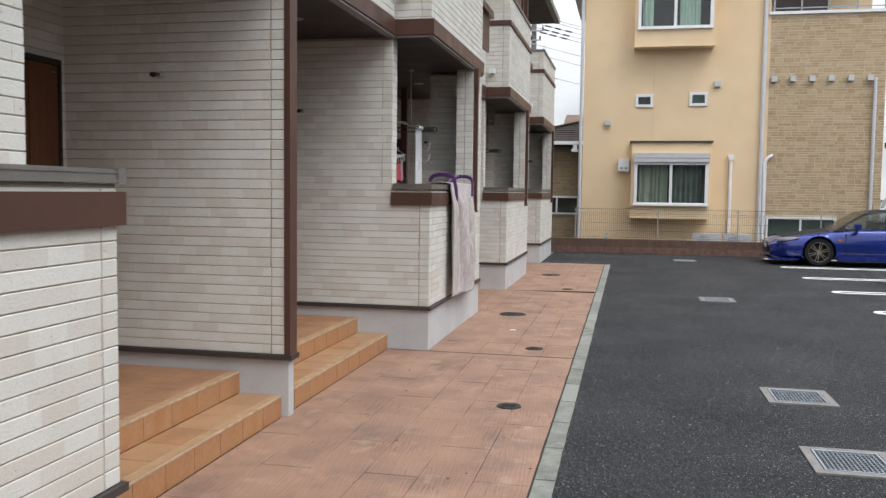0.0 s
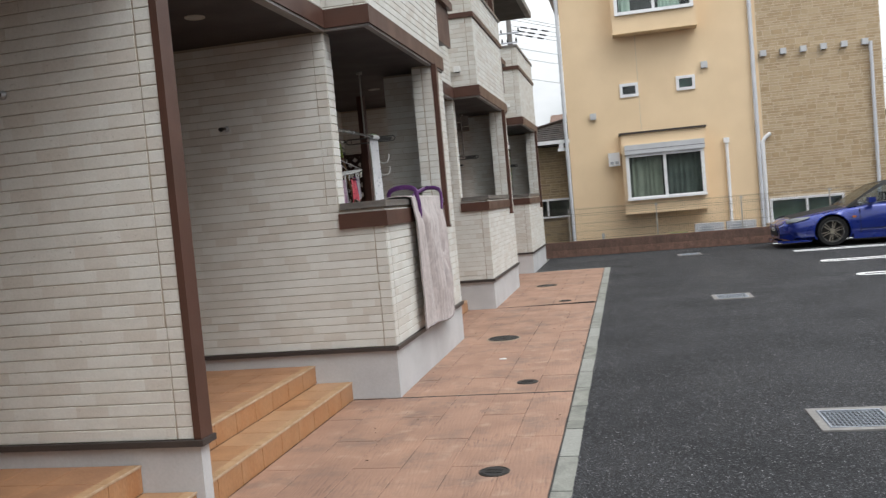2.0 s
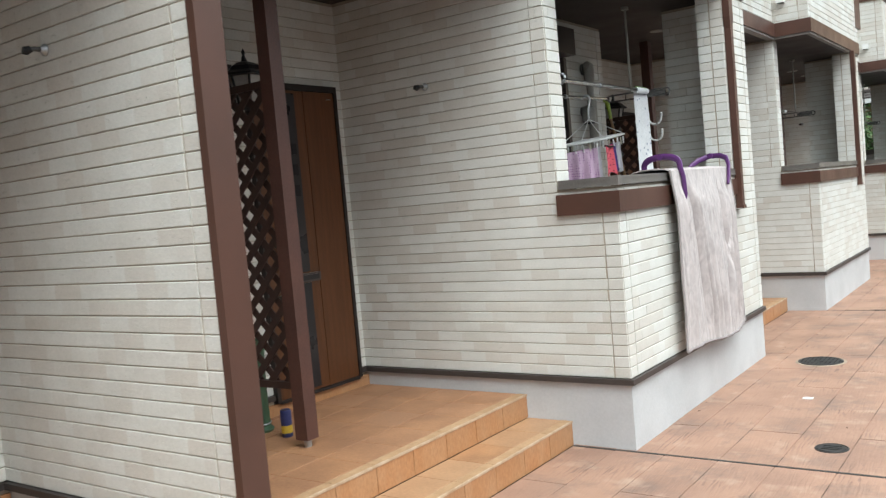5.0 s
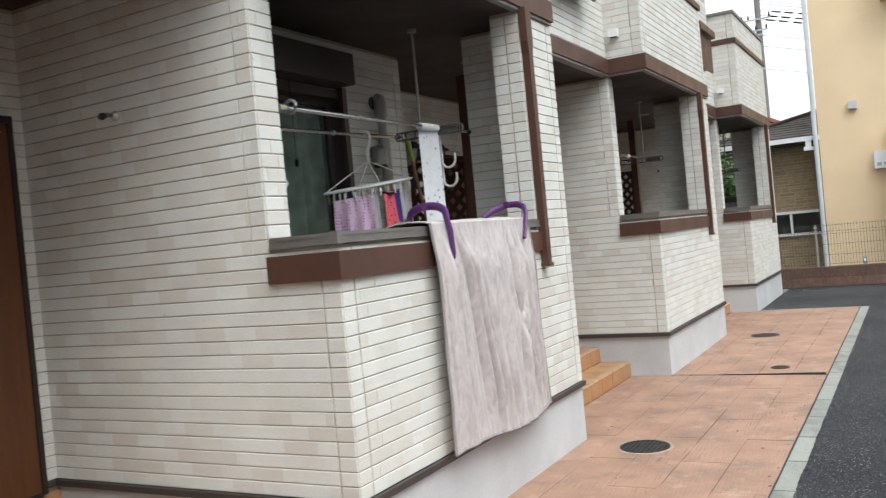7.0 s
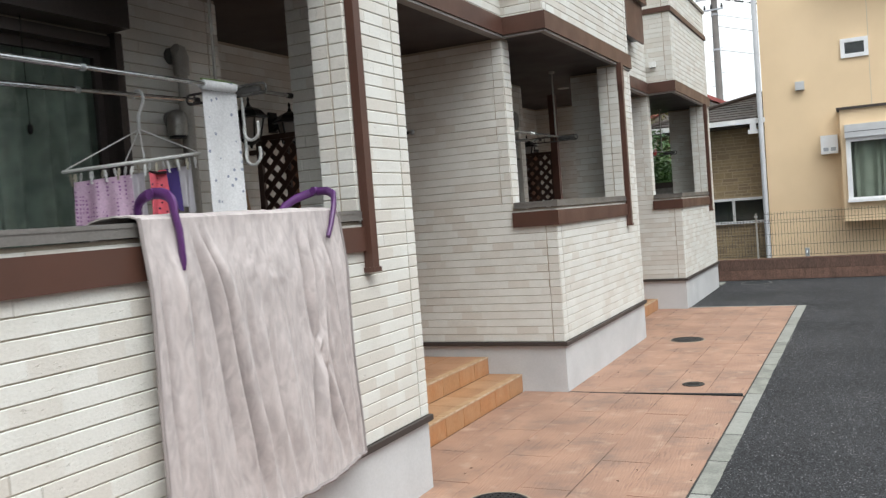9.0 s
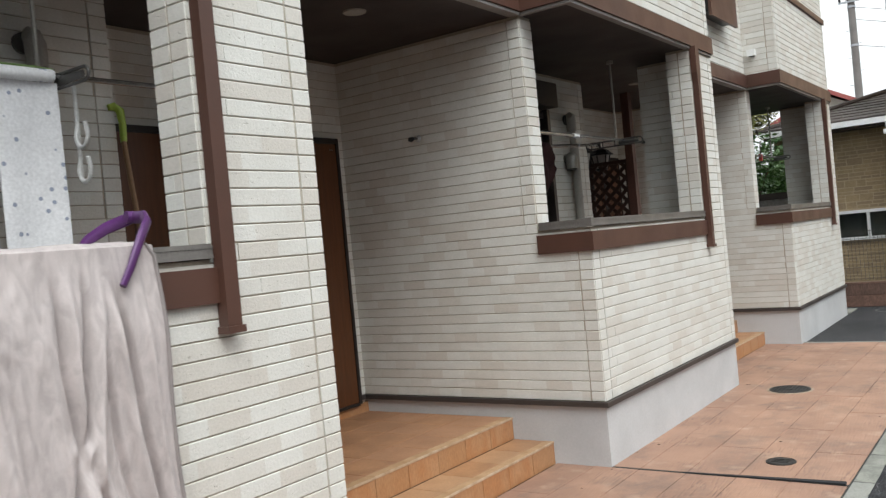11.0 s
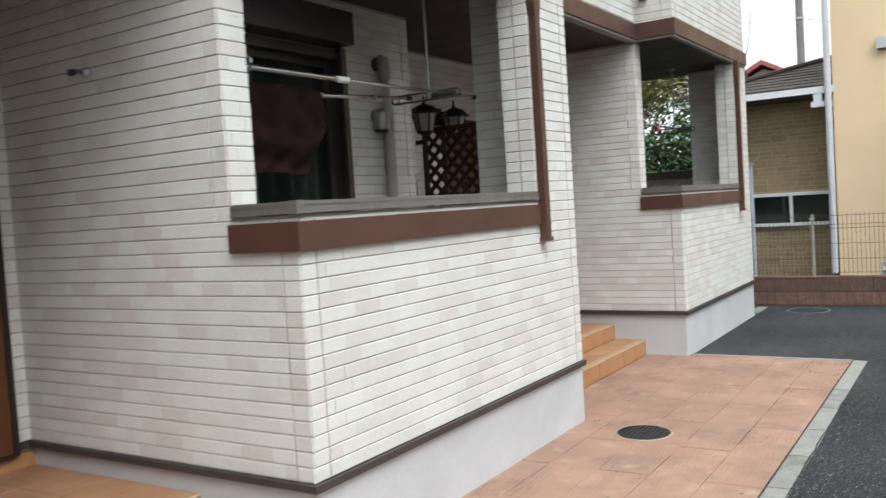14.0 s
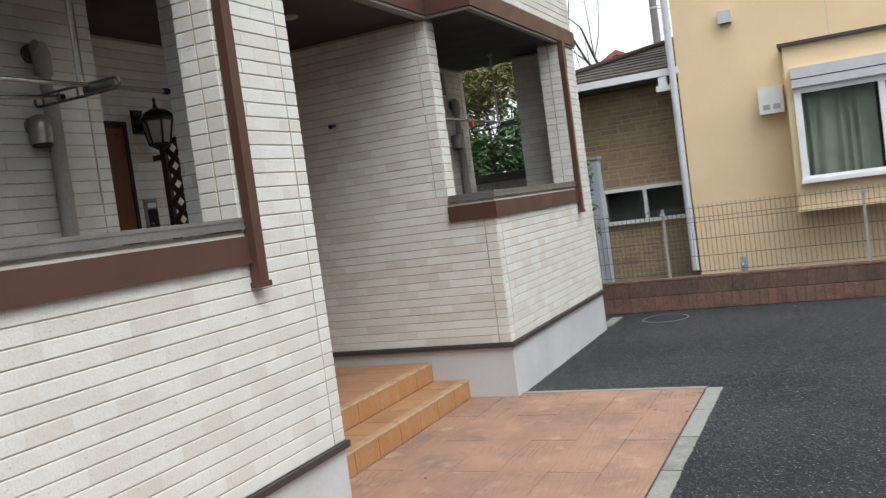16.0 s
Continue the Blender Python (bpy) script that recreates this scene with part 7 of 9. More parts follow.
def car(name, label, nose_x, cy, L, W, paint, deck, roof, wheels, r_wheel, glass_span, rim_mat, hood=None):
    """A car with its nose towards -x. deck: (share of length, height) of hood, waist and boot; roof: the same for the greenhouse."""
    t = thing(name, (nose_x + L / 2, cy, -0.012), label, "car", "parked cars")
    z0 = -0.012
    ns, hw = 72, W / 2

    def halfw(s):
        nosew = 1 - 0.30 * max(0, 1 - s / 0.10) ** 2 - 0.16 * max(0, (s - 0.93) / 0.07) ** 2
        return hw * nosew

    def section(s):
        zt, zb, w = lerp_table(deck, s), 0.17 + 0.05 * max(0, 1 - s / 0.05), halfw(s)
        mid = zb + (zt - zb) * 0.52
        return [(0.86 * w, zb), (0.955 * w, zb + 0.05), (0.985 * w, zb + 0.15), (w, mid - 0.06), (w * 1.0, mid), (0.985 * w, mid + 0.10), (0.955 * w, zt - 0.075), (0.90 * w, zt - 0.025), (0.72 * w, zt), (0.36 * w, zt + 0.018), (0, zt + 0.024)]
    def in_arch(v, wx):
        return abs(v.co.y - cy) > hw * 0.78 and (v.co.x - wx) ** 2 + (v.co.z - z0 - r_wheel) ** 2 < (r_wheel + 0.055) ** 2
    bm = bmesh.new()
    grid = []
    for i in range(ns + 1):
        s = i / ns
        x = nose_x + L * s
        sec = section(s)
        pts = [(-v, z) for v, z in sec] + [(v, z) for v, z in sec[-2::-1]]
        grid.append([bm.verts.new((x + (0.05 * (abs(v) / hw) ** 3 if s < 0.05 else 0), cy + v, z0 + z)) for v, z in pts])
    m = len(grid[0])
    for i in range(ns):
        for j in range(m - 1):
            q = (grid[i][j], grid[i + 1][j], grid[i + 1][j + 1], grid[i][j + 1])
            if any(all(in_arch(v, wx) for v in q) for wx in wheels):
                continue
            bm.faces.new(q)
    # the rest of the cut cells is drawn out to the arch's edge
    for wx in wheels:
        for v in bm.verts:
            if in_arch(v, wx):
                d = Vector((v.co.x - wx, 0, v.co.z - z0 - r_wheel))
                if d.length > 0.05:
                    d *= (r_wheel + 0.056) / d.length
                    v.co.x, v.co.z = wx + d.x, max(z0 + r_wheel + d.z, z0 + 0.15)
    bmesh.ops.delete(bm, geom=[v for v in bm.verts if not v.link_faces], context="VERTS")
    bm.faces.new(grid[0])
    bm.faces.new(grid[-1][::-1])
    bmesh.ops.recalc_face_normals(bm, faces=bm.faces)
    body = part("body", bm, paint, t, "", True)
    if hood:
        hb = bmesh.new()
        rows = []
        for i in range(9):
            s = hood[0] + (hood[1] - hood[0]) * i / 8
            zt, w = lerp_table(deck, s), halfw(s)
            rows.append([hb.verts.new((nose_x + L * s, cy + v * w, z0 + zt + dz + 0.004)) for v, dz in ((-0.71, 0), (-0.36, 0.018), (0, 0.024), (0.36, 0.018), (0.71, 0))])
        for a, b in zip(rows, rows[1:]):
            for k in range(4):
                hb.faces.new((a[k], b[k], b[k + 1], a[k + 1]))
        bmesh.ops.recalc_face_normals(hb, faces=hb.faces)
        part("hood", hb, CARDARK, body, "dark unpainted hood", True)
    part("floor_pan", boxes((nose_x + 0.25, nose_x + L - 0.25, cy - hw * 0.86, cy + hw * 0.86, z0 + 0.16, z0 + 0.22)), CARDARK, t)
    # greenhouse
    gb = bmesh.new()
    rows = []
    n = 34
    for i in range(n + 1):
        s = glass_span[0] + (glass_span[1] - glass_span[0]) * i / n
        zr, zw = lerp_table(roof, s), lerp_table(deck, s) - 0.01
        zr = max(zr, zw + 0.004)
        k = min(1, (zr - zw) / 0.35)
        wb, wt = halfw(s) * 0.90, halfw(s) * (0.90 - 0.20 * k)
        sec = [(wb, zw), (wb - (wb - wt) * 0.5, zw + (zr - zw) * 0.5), (wt + 0.01, zr - 0.05 * k), (wt * 0.82, zr), (0, zr + 0.02 * k)]
        pts = [(-v, z) for v, z in sec] + [(v, z) for v, z in sec[-2::-1]]
        rows.append([gb.verts.new((nose_x + L * s, cy + v, z0 + z)) for v, z in pts])
    for i in range(n):
        for j in range(len(rows[0]) - 1):
            gb.faces.new((rows[i][j], rows[i + 1][j], rows[i + 1][j + 1], rows[i][j + 1]))
    bmesh.ops.recalc_face_normals(gb, faces=gb.faces)
    me_roof, me_glass = gb.copy(), gb
    def is_glass(c):
        s = (c.x - nose_x) / L
        f = (s - glass_span[0]) / (glass_span[1] - glass_span[0])
        zr, zw = lerp_table(roof, s), lerp_table(deck, s)
        up = (c.z - z0 - zw) / max(zr - zw, 0.01)
        side = abs(c.y - cy) > halfw(s) * 0.62
        if side:
            return 0.05 < up < 0.86 and 0.10 < f < 0.86 and not 0.545 < f < 0.575
        return f < 0.30 or f > 0.72
    bmesh.ops.delete(me_roof, geom=[f for f in me_roof.faces if is_glass(f.calc_center_median())], context="FACES")
    bmesh.ops.delete(me_glass, geom=[f for f in me_glass.faces if not is_glass(f.calc_center_median())], context="FACES")
    part("roof", me_roof, CARDARK if hood else paint, t, "", True)
    part("window_glass", me_glass, CARGLASS, t, "tinted car windows", True)
    ins = glass_span[0] + 0.38 * (glass_span[1] - glass_span[0])
    for dy in (-0.36, 0.36):
        part("seat", bevel(boxes((nose_x + L * ins, nose_x + L * ins + 0.16, cy + dy - 0.22, cy + dy + 0.22, z0 + 0.5, z0 + 1.02)), 0.05, 2), CARDARK, t)
    # wheels
    for wx in wheels:
        for sgn in (-1, 1):
            yo = cy + sgn * (hw - 0.005)
            yi = cy + sgn * (hw - 0.215)
            wz = z0 + r_wheel
            bm = bmesh.new()
            prev = None
            for rr, yy in ((r_wheel * 0.72, yo - sgn * 0.008), (r_wheel * 0.93, yo), (r_wheel, yo - sgn * 0.03), (r_wheel, yi + sgn * 0.03), (r_wheel * 0.93, yi), (r_wheel * 0.7, yi)):
                cur = ring(bm, (wx, yy, wz), (0, 1, 0), rr, 36)
                if prev:
                    bridge(bm, prev, cur)
                prev = cur
            bmesh.ops.recalc_face_normals(bm, faces=bm.faces)
            wheel = part("wheel", bm, TYRE, t, "black tyre", True)
            bm = bmesh.new()
            prev = None
            for rr, yy in ((r_wheel * 0.735, yo - sgn * 0.006), (r_wheel * 0.70, yo - sgn * 0.004), (r_wheel * 0.66, yo - sgn * 0.04), (r_wheel * 0.66, yi)):
                cur = ring(bm, (wx, yy, wz), (0, 1, 0), rr, 36)
                if prev:
                    bridge(bm, prev, cur)
                prev = cur
            bmesh.ops.recalc_face_normals(bm, faces=bm.faces)
            part("rim", bm, ARMGREY if hood else rim_mat, wheel, "", True)
            part("brake_disc", cyl(bmesh.new(), (wx, yo - sgn * 0.10, wz), (wx, yo - sgn * 0.11, wz), r_wheel * 0.5, seg=24), IRON, wheel)
            part("hub_back", cyl(bmesh.new(), (wx, yo - sgn * 0.15, wz), (wx, yo - sgn * 0.16, wz), r_wheel * 0.67, seg=24), CARDARK, wheel)
            for k in range(6):
                a = 2 * math.pi * k / 6 + 0.3
                d, p = Vector((math.cos(a), 0, math.sin(a))), Vector((-math.sin(a), 0, math.cos(a)))
                c = Vector((wx, yo - sgn * 0.03, wz))
                bm = bmesh.new()
                for off in (-1, 1):
                    q = [c + d * 0.03 + p * (0.012 * off - 0.007), c + d * 0.03 + p * (0.012 * off + 0.007), c + d * (r_wheel * 0.69) + p * (0.030 * off + 0.006), c + d * (r_wheel * 0.69) + p * (0.030 * off - 0.006)]
                    f0 = [bm.verts.new(v + Vector((0, sgn * 0.012, 0))) for v in q]
                    f1 = [bm.verts.new(v - Vector((0, sgn * 0.012, 0))) for v in q]
                    bm.faces.new(f0)
                    bm.faces.new(f1[::-1])
                    bridge(bm, f1, f0)
                bmesh.ops.recalc_face_normals(bm, faces=bm.faces)
                part("spoke", bm, rim_mat, wheel)
            part("hub_cap", cyl(bmesh.new(), (wx, yo - sgn * 0.05, wz), (wx, yo - sgn * 0.008, wz), 0.045, 0.036, seg=16), rim_mat, wheel)
            # wheel-arch lining and lip
            bm = bmesh.new()
            prev = None
            for yy, rr in ((cy + sgn * (hw - 0.012), r_wheel + 0.062), (cy + sgn * (hw + 0.004), r_wheel + 0.060), (cy + sgn * (hw + 0.004), r_wheel + 0.040), (cy + sgn * (hw - 0.30), r_wheel + 0.040)):
                cur = [bm.verts.new((wx + rr * math.cos(a), yy, wz + rr * math.sin(a))) for a in [-0.42 + (math.pi + 0.84) * i / 26 for i in range(27)]]
                if prev:
                    for i in range(26):
                        bm.faces.new((prev[i], prev[i + 1], cur[i + 1], cur[i]))
                prev = cur
            bmesh.ops.recalc_face_normals(bm, faces=bm.faces)
            part("wheel_arch", bm, paint if r_wheel > 0.30 else CARDARK, t, "", True)
            part("arch_lining", cyl(bmesh.new(), (wx, cy + sgn * (hw - 0.29), wz), (wx, cy + sgn * (hw - 0.30), wz), r_wheel + 0.045, seg=24), CARDARK, t)
    return t, body, halfw


coupe_deck = [(0.0, 0.50), (0.03, 0.60), (0.10, 0.665), (0.20, 0.735), (0.31, 0.80), (0.42, 0.845), (0.62, 0.865), (0.80, 0.885), (0.94, 0.90), (1.0, 0.86)]
coupe_roof = [(0.0, 0.6), (0.305, 0.80), (0.36, 0.955), (0.46, 1.225), (0.54, 1.275), (0.62, 1.27), (0.72, 1.20), (0.82, 1.02), (0.88, 0.90), (1.0, 0.86)]
NOSE, CY = 3.42, 21.32
t, body, hwf = car("coupe", "metallic blue sports coupe with bronze alloy wheels, parked", NOSE, CY, 4.45, 1.72, BLUEPAINT, coupe_deck, coupe_roof, (NOSE + 1.03, NOSE + 3.555), 0.315, (0.305, 0.88), RIM, hood=(0.06, 0.30))
side = CY - 0.86
# headlamps, bumper openings, lip, door lines, mirror, side lamp
for sgn in (-1, 1):
    bm = bmesh.new()
    rows = []
    for s, za, zb in ((0.022, 0.535, 0.60), (0.06, 0.555, 0.645), (0.10, 0.59, 0.655), (0.135, 0.635, 0.665)):
        w = hwf(s)
        rows.append([bm.verts.new((NOSE + 4.45 * s - 0.004 + (0.045 if s < 0.05 else 0), CY + sgn * (w * k + 0.006), za + (zb - za) * f - 0.012)) for k, f in ((0.985, 0.0), (0.97, 0.5), (0.90, 1.0))])
    for a, b in zip(rows, rows[1:]):
        for k in range(2):
            bm.faces.new((a[k], b[k], b[k + 1], a[k + 1]))
    bmesh.ops.recalc_face_normals(bm, faces=bm.faces)
    part("headlamp", bm, LAMPGLASS, body, "clear headlamp lens", True)
    part("fog_lamp", cyl(bmesh.new(), (NOSE + 0.055, CY + sgn * 0.53, 0.31), (NOSE + 0.10, CY + sgn * 0.53, 0.31), 0.06, seg=16), LAMPGLASS, body)
part("grille_opening", bevel(boxes((NOSE - 0.004, NOSE + 0.06, CY - 0.40, CY + 0.40, 0.26, 0.40)), 0.02), CARDARK, body)
part("front_lip", bevel(boxes((NOSE + 0.03, NOSE + 0.62, CY - 0.80, CY - 0.62, 0.115, 0.16), (NOSE - 0.03, NOSE + 0.10, CY - 0.60, CY + 0.60, 0.115, 0.16)), 0.015), BLUEPAINT, body)
part("side_skirt", bevel(boxes((NOSE + 1.42, NOSE + 3.16, side - 0.028, side + 0.05, 0.12, 0.225)), 0.02, 2), BLUEPAINT, body)
part("side_lamp", bevel(boxes((NOSE + 1.43, NOSE + 1.50, side - 0.010, side + 0.01, 0.565, 0.60)), 0.006), AMBER, body, "amber side indicator")
for x in (NOSE + 1.58, NOSE + 2.86):
    part("door_gap", boxes((x - 0.004, x + 0.004, side - 0.0025, side + 0.02, 0.25, 0.74)), CARDARK, body)
part("door_gap", boxes((NOSE + 1.58, NOSE + 2.86, side - 0.0025, side + 0.02, 0.315, 0.322)), CARDARK, body)
part("door_handle", bevel(boxes((NOSE + 2.62, NOSE + 2.80, side - 0.018, side + 0.01, 0.70, 0.735)), 0.008), BLUEPAINT, body)
mir = part("wing_mirror", bevel(boxes((NOSE + 1.72, NOSE + 1.86, side - 0.15, side + 0.01, 0.850, 0.955)), 0.05, 4), BLUEPAINT, body, "blue door mirror", True)
part("mirror_stalk", boxes((NOSE + 1.78, NOSE + 1.84, side - 0.02, side + 0.10, 0.83, 0.87)), CARDARK, mir)
part("number_plate", boxes((NOSE - 0.012, NOSE - 0.004, CY - 0.165, CY + 0.165, 0.36, 0.44)), WHITE, body, "white plate with dark bars")
part("plate_bar", boxes((NOSE - 0.015, NOSE - 0.012, CY - 0.12, CY + 0.12, 0.375, 0.405)), DOORDARK, body)
part("dash_paper", bevel(boxes((NOSE + 1.55, NOSE + 1.75, CY - 0.5, CY - 0.2, 0.845, 0.85)), 0.001), WHITE, body, "white paper on the dashboard")

hatch_deck = [(0.0, 0.62), (0.05, 0.78), (0.12, 0.88), (0.24, 0.98), (0.4, 1.0), (0.8, 1.03), (0.97, 1.0), (1.0, 0.9)]
hatch_roof = [(0.0, 0.7), (0.22, 0.97), (0.38, 1.46), (0.5, 1.52), (0.85, 1.50), (0.94, 1.30), (1.0, 0.92)]
N2 = 5.05
_, body2, _ = car("hatchback", "dark grey hatchback parked in a marked bay", N2, 16.28, 3.40, 1.48, GUNPAINT, hatch_deck, hatch_roof, (N2 + 0.62, N2 + 2.95), 0.285, (0.22, 0.97), STEEL)
for sgn in (-1, 1):
    part("headlamp", bevel(boxes((N2 + 0.02, N2 + 0.20, 16.28 + sgn * 0.56 - 0.12, 16.28 + sgn * 0.56 + 0.12, 0.60, 0.74)), 0.04, 2), LAMPGLASS, body2, "clear headlamp lens", True)
part("number_plate", boxes((N2 - 0.012, N2 - 0.002, 16.28 - 0.165, 16.28 + 0.165, 0.38, 0.50)), WHITE, body2)


# ---- the cream house behind the car park ----
CREAM = mat("cream_render", (0.78, 0.595, 0.385), (0.74, 0.562, 0.36), scale=1.5, fine=60, rough=0.85, bump=0.25, fine_amt=0.04)
LEADGREY = mat("grey_metal", (0.40, 0.42, 0.45), (0.35, 0.37, 0.40), scale=5, rough=0.4, metal=0.3, bump=0.02)
TANSTONE = mat("tan_stone_cladding", (0.43, 0.312, 0.185), (0.36, 0.262, 0.158), scale=7, fine=40, rough=0.85, bump=0.4, rand=(0.50, 0.385, 0.25), rand_fac=1.0, island=True, fine_amt=0.12)
TANSTONE_OB = mat("tan_stone_cladding_block", (0.37, 0.275, 0.16), (0.31, 0.232, 0.138), scale=7, fine=40, rough=0.85, bump=0.4, rand=(0.27, 0.20, 0.13), rand_fac=1.0, fine_amt=0.12)
MORTAR = mat("tan_mortar", (0.64, 0.54, 0.41), (0.58, 0.485, 0.365), rough=0.9)
SLATE = mat("dark_brown_roof_slate", (0.050, 0.040, 0.037), (0.036, 0.030, 0.029), scale=5, fine=50, rough=0.75, bump=0.3, rand=(0.075, 0.058, 0.052), island=True)
CURTAIN3 = mat("sage_curtain", (0.34, 0.36, 0.31), (0.27, 0.29, 0.25), scale=4, rough=0.9, bump=0.05)
CURTAIN4 = mat("mint_curtain", (0.50, 0.62, 0.55), (0.42, 0.53, 0.47), scale=4, rough=0.9, bump=0.05)
BRONZE_FLASH = mat("brown_flashing", (0.06, 0.045, 0.04), rough=0.45)
VENTPALE = mat("pale_grey_metal", (0.56, 0.565, 0.58), (0.50, 0.505, 0.52), scale=5, rough=0.45, metal=0.1, bump=0.02)
HY = 25.20


def xwindow(parent, x0, x1, z0, z1, y, frame_m, frame=0.05, panes=2, curtain=None, cover=(0, 1), depth=0.05, dark=ROOMDARK):
    """A window in a wall that faces -y: frame, panes, dim room and curtain behind."""
    w = part("window", boxes((x0, x0 + frame, y - depth, y + 0.02, z0, z1), (x1 - frame, x1, y - depth, y + 0.02, z0, z1), (x0 + frame, x1 - frame, y - depth, y + 0.02, z0, z0 + frame), (x0 + frame, x1 - frame, y - depth, y + 0.02, z1 - frame, z1)), frame_m, parent)
    wpane = (x1 - x0 - 2 * frame) / panes
    for k in range(panes):
        a, b = x0 + frame + wpane * k, x0 + frame + wpane * (k + 1)
        if k:
            part("mullion", boxes((a - frame * 0.45, a + frame * 0.45, y - depth * 0.9, y + 0.015, z0 + frame, z1 - frame)), frame_m, w)
        p = part("pane", boxes((a + 0.001, b - 0.001, y - 0.012 - 0.012 * (k % 2), y - 0.006 - 0.012 * (k % 2), z0 + frame, z1 - frame)), PANE, w)
        p.visible_shadow = False
    # boxes behind the panes carry the room's dimness in their colour
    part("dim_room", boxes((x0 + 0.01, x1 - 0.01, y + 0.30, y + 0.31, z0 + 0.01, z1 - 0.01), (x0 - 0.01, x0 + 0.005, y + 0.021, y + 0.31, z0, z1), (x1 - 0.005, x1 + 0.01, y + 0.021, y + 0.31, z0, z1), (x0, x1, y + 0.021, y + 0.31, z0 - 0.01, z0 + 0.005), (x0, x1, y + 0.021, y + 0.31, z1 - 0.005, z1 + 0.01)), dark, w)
    if curtain:
        bm = bmesh.new()
        ca, cb = x0 + frame + (x1 - x0 - 2 * frame) * cover[0], x0 + frame + (x1 - x0 - 2 * frame) * cover[1]
        n = int((cb - ca) * 70)
        rows = [[bm.verts.new((ca + (cb - ca) * i / n, y + 0.10 + 0.030 * math.sin(i * 0.62 + 1.9 * math.sin(i * 0.17) + 0.35 * j) + 0.01 * j, z)) for i in range(n + 1)] for j, z in enumerate((z1 - frame, (z0 + z1) / 2, z0 + frame))]
        for a, b in zip(rows, rows[1:]):
            for i in range(n):
                bm.faces.new((a[i], a[i + 1], b[i + 1], b[i]))
        part("curtain", bm, curtain, w, "hanging folds of curtain", True)
    return w


def wall_vent(parent, x, z, s=0.16):
    v = part("vent_cap", bevel(boxes((x - s / 2, x + s / 2, HY - 0.10, HY, z - s / 2, z + s / 2)), 0.02, 2), VENTPALE, parent, "pale grey metal vent cap")
    part("vent_mouth", boxes((x - s / 2 + 0.02, x + s / 2 - 0.02, HY - 0.09, HY - 0.02, z - s / 2 - 0.004, z - s / 2 + 0.002)), BLACK, v)


house = thing("cream_house", (1.4, HY, 0), "two-storey cream rendered house with tan stone-clad wing", "house")
bm = bmesh.new()
def wall_holes(bm, x0, x1, z0, z1, y0, y1, holes):
    """A wall facing -y with rectangular holes, as butted boxes."""
    xs = sorted({x0, x1, *[h[0] for h in holes], *[h[1] for h in holes]})
    zs = sorted({z0, z1, *[h[2] for h in holes], *[h[3] for h in holes]})
    for a, b in zip(xs, xs[1:]):
        for c, d in zip(zs, zs[1:]):
            if not any(h[0] - 1e-6 <= a and b <= h[1] + 1e-6 and h[2] - 1e-6 <= c and d <= h[3] + 1e-6 for h in holes):
                box(bm, a, b, y0, y1, c, d)
    bmesh.ops.remove_doubles(bm, verts=bm.verts[:], dist=0.0005)
    bmesh.ops.delete(bm, geom=[f for f in bm.faces if all(len(e.link_faces) > 2 for e in f.edges) and abs(f.normal.y) < 0.5], context="FACES_ONLY")


SW = [(0.335, 0.825, 4.05, 4.42), (1.82, 2.31, 4.075, 4.46)]
wall_holes(bm, -1.14, 3.93, 0.0, 8.6, HY, HY + 0.2, SW)
body = part("wall", bm, CREAM, house)
part("wall", boxes((-1.14, -0.94, HY + 0.2, 33, 0, 8.6)), CREAM, house)
part("wall_joint", boxes((0.82, 0.835, HY - 0.003, HY, 3.1, 4.05)), MORTAR, body)
part("wall_joint", boxes((0.82, 0.835, HY - 0.003, HY, 4.42, 5.80)), MORTAR, body)
for i, (a, b, c, d) in enumerate(SW):
    xwindow(house, a, b, c, d, HY, FRAMEWHITE, 0.075, 1, depth=0.04, curtain=None, dark=mat("green_dim", (0.10, 0.30, 0.25), rough=0.6) if i else ROOMDARK)


def box_window(z0, z1, wz0, wz1, shutter, curtain, covers):
    x0, x1, y0 = 0.26, 2.42, 24.72
    o = part("box_window", boxes((x0, x0 + 0.06, y0, HY, z0, z1)), CREAM, house, "projecting cream box window")
    part("side_panel", boxes((x1 - 0.06, x1, y0, HY, z0, z1)), CREAM, o)
    part("bottom_panel", boxes((x0 + 0.06, x1 - 0.06, y0, HY, z0, wz0)), CREAM, o)
    part("top_panel", boxes((x0 + 0.06, x1 - 0.06, y0, HY, wz1, z1)), CREAM, o)
    part("jamb", boxes((x0 + 0.06, 0.345, y0, y0 + 0.05, wz0, wz1)), CREAM, o)
    part("jamb", boxes((2.36, x1 - 0.06, y0, y0 + 0.05, wz0, wz1)), CREAM, o)
    part("top_flashing", bevel(boxes((x0 - 0.05, x1 + 0.05, y0 - 0.05, HY, z1, z1 + 0.045)), 0.008), BRONZE_FLASH, o, "dark brown flashing")
    part("drip_board", bevel(boxes((x0 - 0.01, x1 + 0.01, y0 - 0.012, HY, z0 - 0.045, z0)), 0.006), CREAM, o)
    if shutter:
        part("shutter_case", bevel(boxes((0.335, 2.385, y0 - 0.13, y0, 2.47, 2.72)), 0.02), VENTPALE, o, "light grey roller shutter case")
        part("shutter_line", boxes((0.335, 2.385, y0 - 0.133, y0 - 0.13, 2.575, 2.585)), BLACK, o)
    return o, y0


